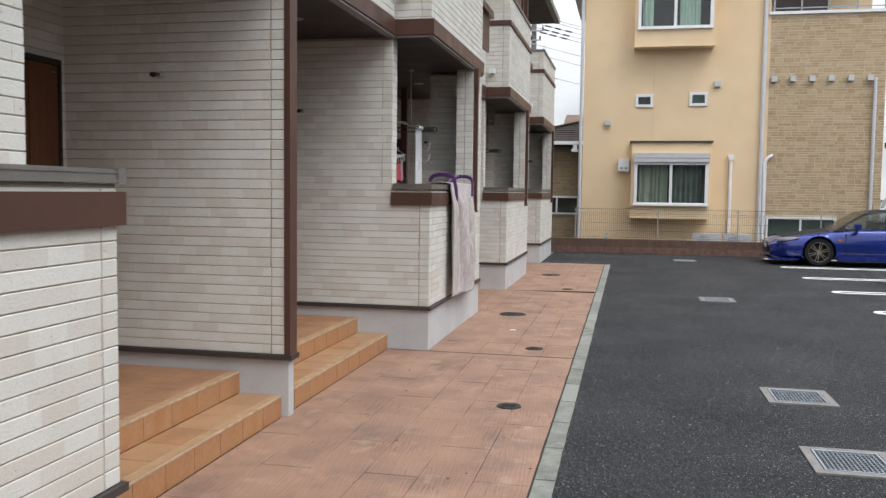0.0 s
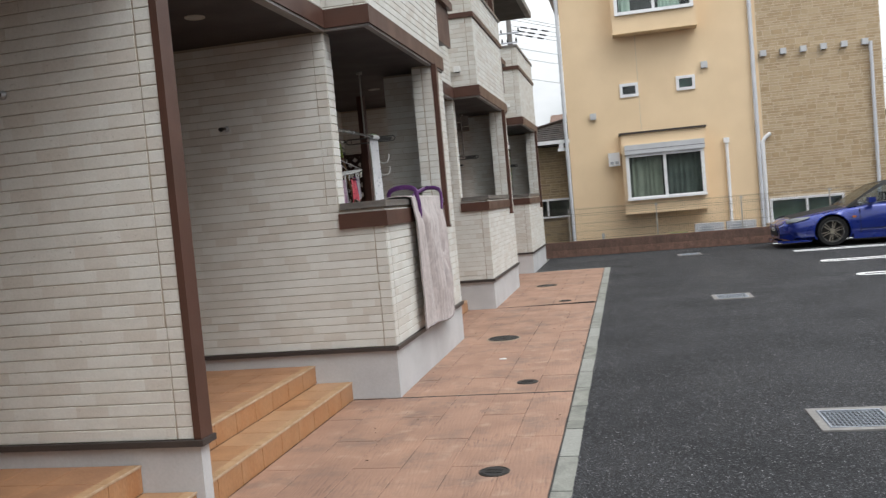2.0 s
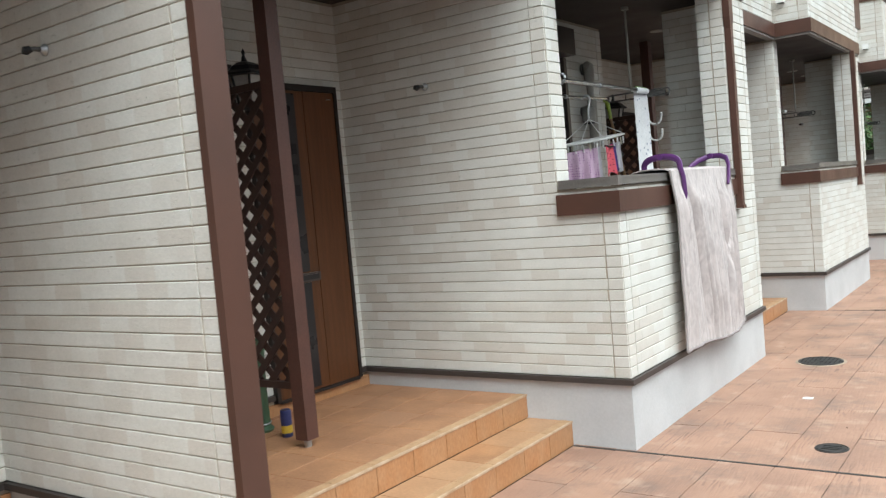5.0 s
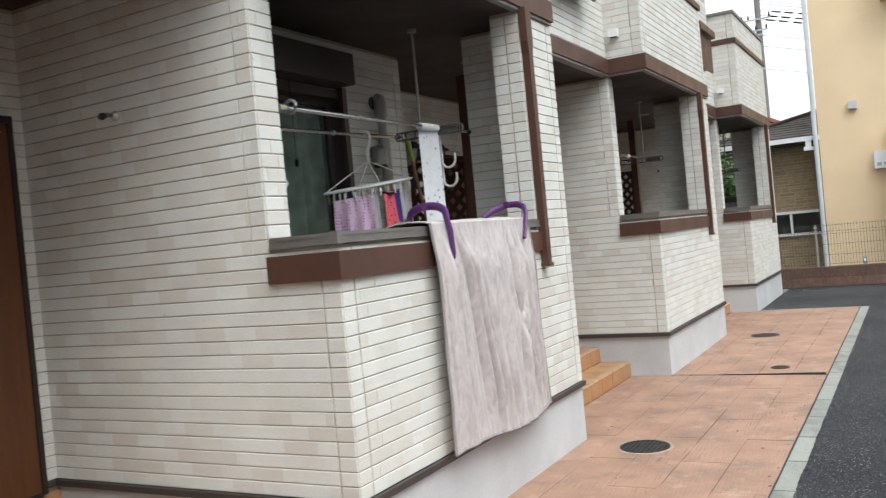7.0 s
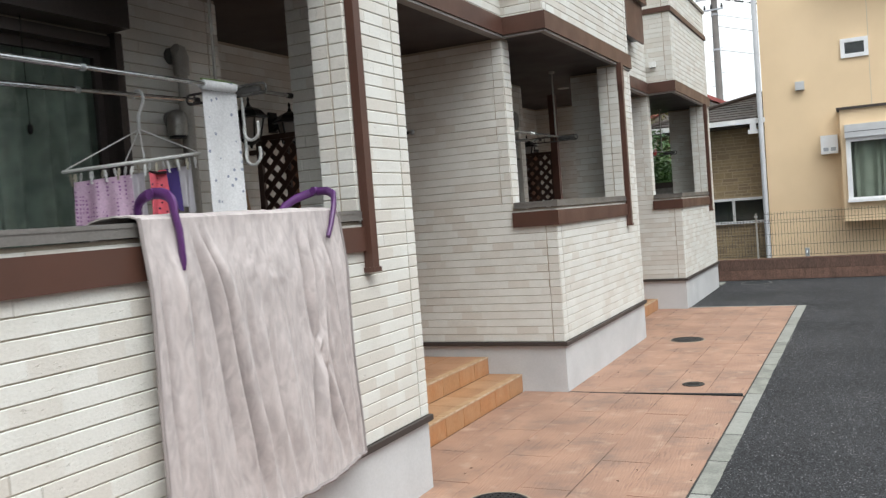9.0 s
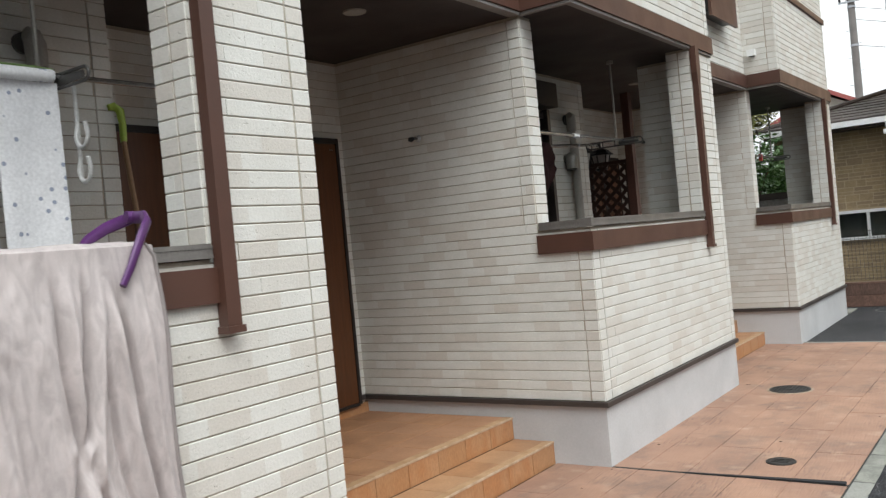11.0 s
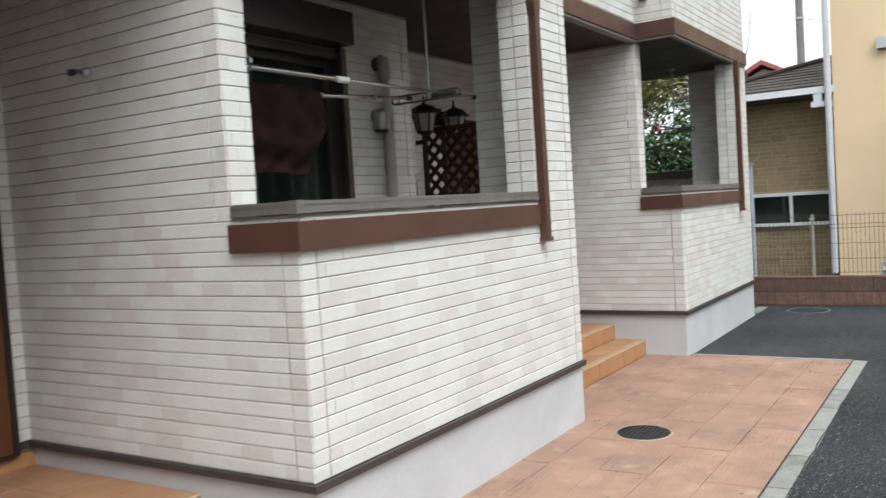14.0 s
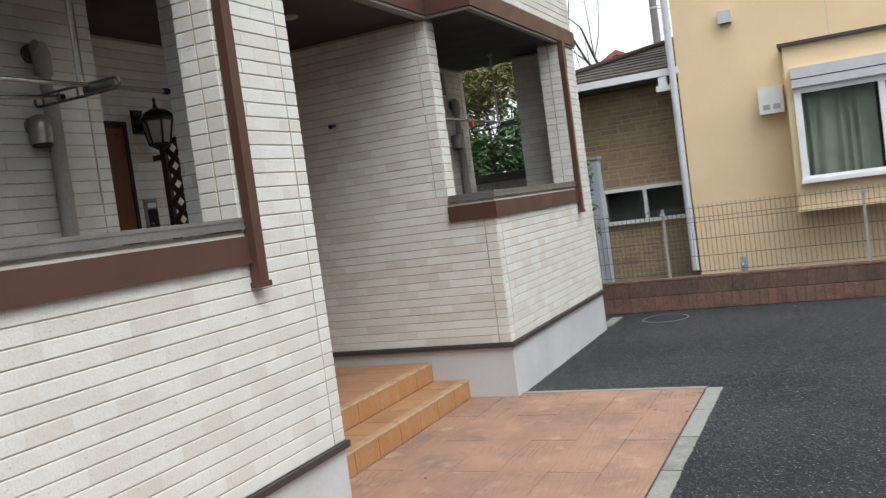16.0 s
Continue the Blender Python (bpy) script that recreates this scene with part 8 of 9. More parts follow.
o, yw = box_window(0.93, 3.02, 1.25, 2.48, True, None, None)
w = xwindow(house, 0.345, 2.36, 1.25, 2.48, yw, FRAMEWHITE, 0.085, 2, CURTAIN3, (0.0, 0.46), 0.07)
bm = bmesh.new()
rows = [[bm.verts.new((1.36 + 0.92 * i / 46, yw + 0.13 + 0.028 * math.sin(i * 0.9 + 0.4 * math.sin(i * 0.31)), z)) for i in range(47)] for z in (2.42, 1.31)]
for i in range(46):
    bm.faces.new((rows[0][i], rows[0][i + 1], rows[1][i + 1], rows[1][i]))
part("curtain", bm, mat("slate_green_curtain", (0.15, 0.175, 0.165), (0.11, 0.13, 0.125), rough=0.9, bump=0.05), w, "dark grey-green curtain", True)
part("sill", bevel(boxes((0.33, 2.375, yw - 0.11, yw - 0.065, 1.245, 1.30)), 0.008), FRAMEWHITE, w)
o, yw = box_window(5.72, 8.2, 6.15, 7.6, False, None, None)
w = xwindow(house, 0.345, 2.36, 6.15, 7.6, yw, FRAMEWHITE, 0.085, 2, CURTAIN4, (0.02, 0.18), 0.07)
bm = bmesh.new()
n = 30
rows = [[bm.verts.new((1.48 + 0.55 * i / n, yw + 0.10 + 0.025 * math.sin(i * 1.3), z)) for i in range(n + 1)] for z in (7.55, 6.22)]
for i in range(n):
    bm.faces.new((rows[0][i], rows[0][i + 1], rows[1][i + 1], rows[1][i]))
part("curtain", bm, CURTAIN4, w, "pale mint curtain", True)
for x, z in ((-0.43, 3.62), (2.565, 4.68)):
    wall_vent(house, x, z, 0.165)
# meter-like flue box beside the lower window
fb = part("flue_box", bevel(boxes((-0.105, 0.20, HY - 0.20, HY, 2.22, 2.58)), 0.015), FRAMEWHITE, house, "white exhaust flue box")
for k in (0, 1):
    part("louvre", boxes((-0.06 + 0.13 * k, 0.03 + 0.13 * k, HY - 0.203, HY - 0.20, 2.27, 2.34)), LEADGREY, fb)
# pipes
PIPEPALE = mat("pale_rain_pipe", (0.60, 0.61, 0.64), (0.54, 0.55, 0.58), rough=0.45, bump=0.02)


def wall_pipe(pts, r, m=PIPEPALE, name="rain_pipe", label="light grey rainwater pipe"):
    return part(name, tube(bmesh.new(), pts, r, 12), m, house, label, True)


wall_pipe([(-1.20, HY - 0.06, 0.2), (-1.20, HY - 0.06, 8.4)], 0.050)
for z in (0.9, 2.2, 3.6, 5.2, 6.8):
    part("pipe_clamp", cyl(bmesh.new(), (-1.20, HY - 0.06, z), (-1.20, HY - 0.06, z + 0.04), 0.056, seg=12), PIPEPALE, house)
wall_pipe([(3.79, HY - 0.06, 0.2), (3.79, HY - 0.06, 8.4)], 0.055)
wall_pipe([(3.90, HY - 0.07, 0.35), (3.90, HY - 0.07, 2.50), (3.96, HY - 0.07, 2.60), (4.10, HY - 0.07, 2.70)], 0.05, FRAMEWHITE, "elbow_pipe", "white vent pipe with an elbow")
wall_pipe([(2.99, HY - 0.06, 0.35), (2.99, HY - 0.06, 2.58)], 0.045, FRAMEWHITE, "duct_cover", "white pipe duct cover")
part("duct_cap", bevel(boxes((2.92, 3.06, HY - 0.12, HY, 2.56, 2.70)), 0.02), FRAMEWHITE, house)
# stone-clad wing
wing = bmesh.new()
wall_holes(wing, 3.93, 6.93, 0.0, 6.55, HY + 0.012, HY + 0.25, [(3.98, 5.82, 0.36, 0.98)])
box(wing, 6.73, 6.93, HY + 0.25, 33, 0, 6.55)
wing = part("stone_wing", wing, MORTAR, house)


def ashlar(x0, x1, z0, z1, hole, seed, band=0.135, lens=(0.17, 0.42)):
    """Random ashlar: in each band tall stones stand between pairs of thin courses."""
    r = random.Random(seed)
    out = []

    def lay(a, b, c, d):
        a, b, d = max(a, x0), min(b, x1), min(d, z1)
        if b - a < 0.03 or d - c < 0.02:
            return
        for q in hole:
            if a < q[1] and b > q[0] and c < q[3] and d > q[2]:
                if a < q[0] - 0.03:
                    out.append((a, q[0], c, d))
                if b > q[1] + 0.03:
                    out.append((q[1], b, c, d))
                return
        out.append((a, b, c, d))

    z = z0
    while z < z1 - 0.03:
        x = x0 - r.uniform(0, 0.25)
        split = z + band * r.choice((0.42, 0.5, 0.58))
        while x < x1 - 0.02:
            if r.random() < 0.38:
                e = x + r.uniform(0.16, 0.30)
                lay(x, e, z, z + band)
            else:
                e = x + r.uniform(0.45, 0.95)
                for c, d in ((z, split), (split, z + band)):
                    u = x
                    while u < e - 0.001:
                        v = u + r.uniform(*lens)
                        if e - v < 0.12:
                            v = e
                        lay(u, v, c, d)
                        u = v
            x = e
        z += band
    return out


def stone_verts(L, h, d=0.005, g=0.0065, c=0.003):
    out = []
    for y, i in ((0.002, 0), (-d + c, 0), (-d, c)):
        out += [(g + i, y, g + i), (L - g - i, y, g + i), (L - g - i, y, h - g - i), (g + i, y, h - g - i)]
    fs = [(k + i, k + (i + 1) % 4, k + 4 + (i + 1) % 4, k + 4 + i) for k in (0, 4) for i in range(4)] + [(8, 9, 10, 11)]
    return out, fs


def joined_stones(items, y, parent, m):
    vs, fs = [], []
    o = ORG[parent]
    for a, b, c, d in items:
        v, f = stone_verts(b - a, d - c)
        n = len(vs)
        vs += [(a + p[0] - o.x, y + p[1] - o.y, c + p[2] - o.z) for p in v]
        fs += [tuple(n + i for i in q) for q in f]
    me = bpy.data.meshes.new("stone_facing")
    me.from_pydata(vs, [], fs)
    me.materials.append(m)
    ob = new("stone_facing", me)
    ob.parent = parent
    tagged(ob, kind="stuff")


joined_stones(ashlar(3.94, 6.93, 0.02, 6.50, [(3.96, 5.84, 0.34, 1.0)], 3, 0.145, (0.17, 0.42)), HY + 0.012, wing, TANSTONE)
xwindow(house, 3.98, 5.82, 0.36, 0.98, HY, FRAMEWHITE, 0.06, 2, None, depth=0.05, dark=mat("sage_dim", (0.26, 0.34, 0.29), rough=0.7))
part("coping", bevel(boxes((3.88, 7.01, HY - 0.06, HY + 0.30, 6.55, 6.63)), 0.01), FRAMEWHITE, house, "white metal coping")
for k in range(6):
    wall_vent(house, 4.06 + 0.494 * k, 4.79, 0.15)
wall_pipe([(6.66, HY - 0.06, 0.3), (6.66, HY - 0.06, 4.78)], 0.045)
# set-back upper wall, window and eaves over the wing
part("upper_wall", boxes((3.93, 6.9, HY + 1.6, HY + 1.8, 6.5, 8.6)), CREAM, house)
part("balcony_rail", boxes((3.95, 6.91, HY + 0.05, HY + 0.09, 7.25, 7.31), (3.95, 6.91, HY + 0.05, HY + 0.08, 6.72, 6.75)), LEADGREY, house)
for k in range(5):
    part("rail_post", boxes((4.0 + 0.71 * k, 4.04 + 0.71 * k, HY + 0.05, HY + 0.09, 6.63, 7.25)), LEADGREY, house)
part("upper_window", boxes((4.2, 5.7, HY + 1.56, HY + 1.6, 6.6, 8.3)), FRAMEBRONZE, house, "dark upper window")
rf = part("roof", boxes((-1.65, 7.2, 24.6, 33.5, 8.6, 8.72)), BRONZE_FLASH, house, "dark eaves")
part("side_eaves", boxes((-1.62, -1.15, 24.7, 31.2, 7.72, 7.86)), LEADGREY, rf)

# ---- the low tan stone house beside it ----
TH, TY = 3.0, 25.75
low = thing("stone_bungalow", (-3.2, TY, 0), "low tan stone-clad house with a dark hipped roof", "house")
bm = bmesh.new()
wall_holes(bm, -3.45, -1.16, 0, TH, TY, TY + 0.2, [(-2.56, -1.24, 0.93, 1.48)])
lw = part("wall", bm, mat("brown_tan_mortar", (0.44, 0.35, 0.23), (0.38, 0.30, 0.20), rough=0.9), low)
stones_low = ashlar(-3.44, -1.18, 0.02, TH - 0.02, [(-2.58, -1.22, 0.91, 1.50)], 8, 0.135, (0.14, 0.36))
xwindow(low, -2.56, -1.24, 0.93, 1.48, TY - 0.01, FRAMEWHITE, 0.055, 2, None, depth=0.06, dark=mat("grey_dim", (0.12, 0.13, 0.13), rough=0.8))
gt = part("gutter", bevel(boxes((-3.53, -1.12, TY - 0.56, TY - 0.44, 2.99, 3.09)), 0.03, 2), FRAMEWHITE, low, "white eaves gutter")
part("gutter_outlet", bevel(boxes((-1.42, -1.30, TY - 0.55, TY - 0.45, 2.86, 2.99), (-1.46, -1.16, TY - 0.55, TY - 0.45, 2.78, 2.86)), 0.015), FRAMEWHITE, gt)
part("fascia", boxes((-3.53, -1.14, TY - 0.44, TY - 0.41, 2.95, 3.10)), BRONZE_FLASH, low)
part("eaves_soffit", boxes((-3.53, -1.14, TY - 0.41, TY, 2.95, 2.98)), BRONZE_FLASH, low)
# hipped roof: rows of slate courses rising away from the gutter
rf = bmesh.new()
sl, y_e, x_h = 0.30, TY - 0.50, -3.62
rows_n = 13
for k in range(rows_n):
    ya, yb = y_e + 0.24 * k, y_e + 0.24 * (k + 1) + 0.03
    za, zb = 3.10 + sl * (ya - y_e) + 0.030, 3.10 + sl * (yb - y_e) + 0.012
    xa = x_h + (ya - y_e)
    x = xa
    r = random.Random(k)
    while x < -0.9:
        L = r.uniform(0.28, 0.34)
        b = min(x + L - 0.004, -0.9)
        j = r.uniform(-0.003, 0.003)
        v = [rf.verts.new(p) for p in ((x, ya, za + j), (b, ya, za + j), (b, yb, zb), (x, yb, zb), (x, ya, za - 0.028), (b, ya, za - 0.028))]
        rf.faces.new((v[0], v[1], v[2], v[3]))
        rf.faces.new((v[4], v[5], v[1], v[0]))
        x += L
roof = part("roof", rf, SLATE, low)
tagged(roof, kind="stuff")
bm = bmesh.new()
v = [bm.verts.new(p) for p in ((x_h, y_e, 3.09), (-0.9, y_e, 3.09), (-0.9, y_e + 3.1, 3.09 + 3.1 * sl), (x_h + 3.1, y_e + 3.1, 3.09 + 3.1 * sl), (x_h, y_e + 6.2, 3.09), (x_h + 3.1, y_e + 3.1, 3.09 + 3.1 * sl - 0.02))]
bm.faces.new((v[0], v[1], v[2], v[3]))
bm.faces.new((v[0], v[3], v[4]))
part("roof_deck", bm, BRONZE_FLASH, roof)
part("hip_cap", tube(bmesh.new(), [(x_h, y_e, 3.13), (x_h + 3.1, y_e + 3.1, 3.15 + 3.1 * sl)], 0.05, 8), SLATE, roof)
# white cabinet post at the boundary
t = thing("gate_pillar", (-2.38, 24.45, 0), "pale grey boxed pillar at the boundary", "pillar")
part("shaft", bevel(boxes((-2.52, -2.24, 24.40, 24.60, -0.012, 1.94)), 0.01), mat("pale_pillar", (0.40, 0.43, 0.48), (0.35, 0.38, 0.42), rough=0.6), t)
part("cap", bevel(boxes((-2.54, -2.22, 24.38, 24.62, 1.94, 1.98)), 0.008), LEADGREY, t)

# ---- boundary wall with soldier-course blocks, and mesh fence ----
REDBLOCK = mat("red_brown_block", (0.185, 0.105, 0.078), (0.120, 0.072, 0.056), scale=8, fine=60, rough=0.85, bump=0.45, rand=(0.185, 0.105, 0.08), rand_fac=0.45, fine_amt=0.25)
BROWNBLOCK = mat("dull_brown_block", (0.135, 0.080, 0.062), (0.095, 0.060, 0.048), scale=5, fine=50, rough=0.9, bump=0.5, fine_amt=0.3, stretch=(1.5, 1, 0.5))
REDJOINT = mat("block_joint", (0.135, 0.076, 0.059), rough=0.9)
bwall = solid("boundary_wall", boxes((-2.05, 14.0, 22.915, 23.035, -0.3, 0.345)), REDJOINT, "low red-brown block wall with mesh fence on top", "wall")
block_specs = []
for row in (0, 1):
    x = -2.05
    while x < 13.9:
        block_specs.append((x, -0.01 + 0.182 * row, row))
        x += 0.398 if row else 0.098
cap_bm = boxes((-2.06, 14.0, 22.905, 23.045, 0.352, 0.372))
solid("trim", bevel(cap_bm, 0.006), REDBLOCK, "red-brown wall capping", "coping")
FENCEM = mat("bronze_fence_wire", (0.12, 0.108, 0.095), (0.10, 0.09, 0.08), rough=0.45, metal=0.4, bump=0.0)


def mesh_panel(x0, x1, y, z0=0.40, z1=1.17):
    t = thing("mesh_fence", ((x0 + x1) / 2, y, 0.37), "thin bronze wire mesh fence panel on a low wall", "fence", "mesh fence panels")
    part("post", bevel(boxes((x0 - 0.015, x0 + 0.015, y - 0.015, y + 0.015, 0.372, z1 + 0.02)), 0.005), PIPEGREY, t, "grey steel fence post")
    n = int((x1 - x0) / 0.052)
    me = bpy.data.meshes.new("wire")
    bm = boxes((-0.0026, 0.0026, -0.0026, 0.0026, z0, z1 + 0.03))
    bm.to_mesh(me)
    bm.free()
    me.materials.append(FENCEM)
    for i in range(1, n):
        w = new("wire", me)
        w.parent = t
        w.matrix_basis = Matrix.Translation(Vector((x0 + (x1 - x0) * i / n, y, 0)) - ORG[t])
    for z in (z0 + 0.02, z0 + 0.20, z0 + 0.40, z0 + 0.60, z1 - 0.12, z1 - 0.005):
        part("line_wire", boxes((x0, x1, y - 0.006, y - 0.0022, z - 0.003, z + 0.003)), FENCEM, t)
    part("bracket", bevel(boxes((x0 - 0.03, x0 + 0.03, y - 0.03, y - 0.02, z1 - 0.05, z1 - 0.02)), 0.003), STEEL, t)
    return t


xs = [-1.98, -1.16, 0.98, 2.98, 4.98, 6.98, 8.98]
for a, b in zip(xs, xs[1:]):
    mesh_panel(a, b, 22.97)

# air-conditioning units and bits behind the fence
def ac_unit(x, z):
    t = thing("air_conditioner", (x, 24.75, -0.012), "white outdoor air-conditioning unit against the cream house", "air conditioner", "outdoor units")
    part("casing", bevel(boxes((x - 0.36, x + 0.36, 24.60, 24.88, 0.06, z)), 0.02), VENTPALE, t)
    part("fan_grille", cyl(bmesh.new(), (x - 0.08, 24.60, 0.06 + (z - 0.06) / 2), (x - 0.08, 24.594, 0.06 + (z - 0.06) / 2), (z - 0.06) * 0.42, seg=28), LEADGREY, t)
    for k in range(6):
        part("fin", boxes((x - 0.30, x + 0.14, 24.588, 24.593, 0.12 + 0.075 * k, 0.13 + 0.075 * k)), FRAMEWHITE, t)
    part("feet", boxes((x - 0.28, x - 0.20, 24.60, 24.88, -0.012, 0.06), (x + 0.20, x + 0.28, 24.60, 24.88, -0.012, 0.06)), BLACK, t)


ac_unit(2.36, 0.49)
ac_unit(3.16, 0.49)
t = thing("garden_tray", (1.55, 24.5, -0.012), "turquoise plastic tub with a yellowed rim behind the fence", "crate")
part("tray", bevel(boxes((1.35, 1.78, 24.35, 24.65, -0.012, 0.31)), 0.02), mat("turquoise_plastic", (0.10, 0.36, 0.42), rough=0.45), t)
part("rim", bevel(boxes((1.33, 1.80, 24.33, 24.67, 0.31, 0.335)), 0.008), mat("yellowed_rim", (0.40, 0.36, 0.16), rough=0.5), t)
t = thing("tap_post", (-0.36, 23.4, -0.012), "short grey water tap post behind the fence", "tap")
part("post", bevel(boxes((-0.395, -0.325, 23.36, 23.44, -0.012, 0.50)), 0.01), LEADGREY, t)
part("spout", tube(bmesh.new(), [(-0.36, 23.36, 0.45), (-0.36, 23.30, 0.45), (-0.36, 23.27, 0.41)], 0.012), STEEL, t)

# ---- houses, carport and cars farther off to the right ----
WALLPALE = mat("pale_render", (0.52, 0.49, 0.44), (0.47, 0.445, 0.40), scale=1.2, rough=0.9)
PURPLEROOF = mat("purple_brown_roof", (0.10, 0.062, 0.068), (0.085, 0.054, 0.058), scale=2, fine=20, rough=0.7, bump=0.2)
REDROOF = mat("faded_red_roof", (0.36, 0.10, 0.09), (0.30, 0.09, 0.08), scale=2, rough=0.7)
CLAYROOF = mat("clay_roof", (0.17, 0.105, 0.08), (0.14, 0.09, 0.07), scale=3, rough=0.8)


def gable_house(x0, x1, y0, y1, eave, ridge, wall_m, roof_m, label, along="x", over=0.45):
    """A plain house with a pitched roof, windows on its two seen sides."""
    t = thing("house", ((x0 + x1) / 2, y0, 0), label, "house", "distant houses")
    bm = boxes((x0, x1, y0, y1, -0.012, eave))
    if along == "x":
        ym = (y0 + y1) / 2
        for x in (x0, x1 - 0.15):
            v = [bm.verts.new(p) for p in ((x, y0, eave), (x, y1, eave), (x, ym, ridge - 0.1), (x + 0.15, y0, eave), (x + 0.15, y1, eave), (x + 0.15, ym, ridge - 0.1))]
            bm.faces.new((v[0], v[1], v[2]))
            bm.faces.new((v[5], v[4], v[3]))
    else:
        xm = (x0 + x1) / 2
        v = [bm.verts.new(p) for p in ((x0, y0, eave), (x1, y0, eave), (xm, y0, ridge - 0.1))]
        bm.faces.new(v)
    part("wall", bm, wall_m, t)
    if along == "x":
        ym, f = (y0 + y1) / 2, (ridge - eave) / ((y1 - y0) / 2)
        g = 0.1
        sides = [((x0 - g, y0 - over, eave - f * over), (x1 + g, y0 - over, eave - f * over), (x1 + g, ym, ridge), (x0 - g, ym, ridge)),
                 ((x1 + g, y1 + over, eave - f * over), (x0 - g, y1 + over, eave - f * over), (x0 - g, ym, ridge), (x1 + g, ym, ridge))]
    else:
        xm, f = (x0 + x1) / 2, (ridge - eave) / ((x1 - x0) / 2)
        sides = [((x0 - over, y1 + over, eave - f * over), (x0 - over, y0 - over, eave - f * over), (xm, y0 - over, ridge), (xm, y1 + over, ridge)),
                 ((x1 + over, y0 - over, eave - f * over), (x1 + over, y1 + over, eave - f * over), (xm, y1 + over, ridge), (xm, y0 - over, ridge))]
    for s in sides:
        bm = bmesh.new()
        a = [bm.verts.new(p) for p in s]
        b = [bm.verts.new((p[0], p[1], p[2] + 0.14)) for p in s]
        bm.faces.new(a[::-1])
        bm.faces.new(b)
        bridge(bm, a, b)
        bmesh.ops.recalc_face_normals(bm, faces=bm.faces)
        part("roof", bm, roof_m, t)
        if along == "x":
            lo, hi = Vector(s[0] if s[0][0] < s[1][0] else s[1]), Vector(s[3] if s[3][0] < s[2][0] else s[2])
            part("barge_board", tube(bmesh.new(), [lo + Vector((-0.03, 0, 0.02)), hi + Vector((-0.03, 0, 0.02))], [(0.03, 0.13)] * 2, 4), WALLPALE, t, "pale barge board")
    for x in (x0 + (x1 - x0) * 0.3, x0 + (x1 - x0) * 0.72):
        for z in (1.0, 3.6):
            if z + 1.2 < eave:
                w = part("window", boxes((x - 0.6, x + 0.6, y0 - 0.05, y0, z, z + 1.15)), FRAMEWHITE, t)
                part("pane", boxes((x - 0.53, x + 0.53, y0 - 0.055, y0 - 0.05, z + 0.07, z + 1.08)), DOORDARK, w)
    return t


gable_house(12.75, 20.5, 40.3, 44.6, 4.55, 6.0, mat("yellowish_render", (0.78, 0.72, 0.60), (0.73, 0.67, 0.55), scale=1.2, rough=0.9), PURPLEROOF, "yellowish rendered house with a purple-brown gable roof", "x", 0.38)
gable_house(-6.3, -3.1, 38, 44, 4.4, 5.25, WALLPALE, REDROOF, "distant house with a faded red roof", "y", 0.3)
gable_house(-2.8, 0.5, 40, 46, 4.2, 5.3, WALLPALE, CLAYROOF, "distant house with a clay tile roof")
gable_house(8.6, 13.5, 58, 66, 4.2, 6.0, WALLPALE, CLAYROOF, "distant house with a brown roof")
gable_house(19.5, 27, 34, 44, 5.4, 7.2, WALLPALE, PURPLEROOF, "pale rendered house with a dark roof", "y")

WOODBROWN = mat("brown_carport_beam", (0.085, 0.052, 0.040), rough=0.6)
t = thing("carport", (9.17, 31.9, -0.012), "brown carport with a pale corrugated roof", "carport")


def carport_bar(bm, u0, u1, v0, v1, z0, z1):
    """A bar in the carport's own directions: u along its open side, v across it."""
    c = [bm.verts.new((8.65 + 0.4216 * u + 0.9068 * v, 31.5 + 0.9068 * u - 0.4216 * v, z)) for z in (z0, z1) for u, v in ((u0, v0), (u1, v0), (u1, v1), (u0, v1))]
    for f in ((3, 2, 1, 0), (4, 5, 6, 7), (0, 1, 5, 4), (1, 2, 6, 5), (2, 3, 7, 6), (3, 0, 4, 7)):
        bm.faces.new([c[i] for i in f])
    bmesh.ops.recalc_face_normals(bm, faces=bm.faces)
    return bm


for u in (0.5, 5.2, 10.2):
    for v in (0.3, 5.0):
        part("post", carport_bar(bmesh.new(), u - 0.07, u + 0.07, v - 0.07, v + 0.07, -0.012, 3.10), WOODBROWN, t)
    part("rafter", carport_bar(bmesh.new(), u - 0.05, u + 0.05, 0.1, 5.3, 3.10, 3.24), WOODBROWN, t)
for v in (0.0, 5.3):
    part("edge_beam", carport_bar(bmesh.new(), 0.0, 11.0, v, v + 0.1, 3.22, 3.40), WOODBROWN, t)
for k in range(22):
    part("roof_sheet", carport_bar(bmesh.new(), 0.5 * k, 0.5 * k + 0.49, 0.1, 5.3, 3.26 + 0.006 * (k % 2), 3.30 + 0.006 * (k % 2)), WALLPALE, t)
van_deck = [(0.0, 0.75), (0.05, 0.95), (0.12, 1.02), (0.2, 1.08), (0.5, 1.1), (0.96, 1.1), (1.0, 1.0)]
van_roof = [(0.0, 0.8), (0.16, 1.06), (0.30, 1.72), (0.45, 1.82), (0.9, 1.80), (0.97, 1.5), (1.0, 1.0)]
car("van", "white van parked under the carport", 8.9, 33.6, 4.4, 1.7, WHITE, van_deck, van_roof, (9.7, 12.3), 0.30, (0.16, 0.98), STEEL)
car("van", "white small van parked beyond the carport", 9.9, 38.6, 3.4, 1.48, WHITE, van_deck, van_roof, (10.5, 12.7), 0.28, (0.16, 0.98), STEEL)


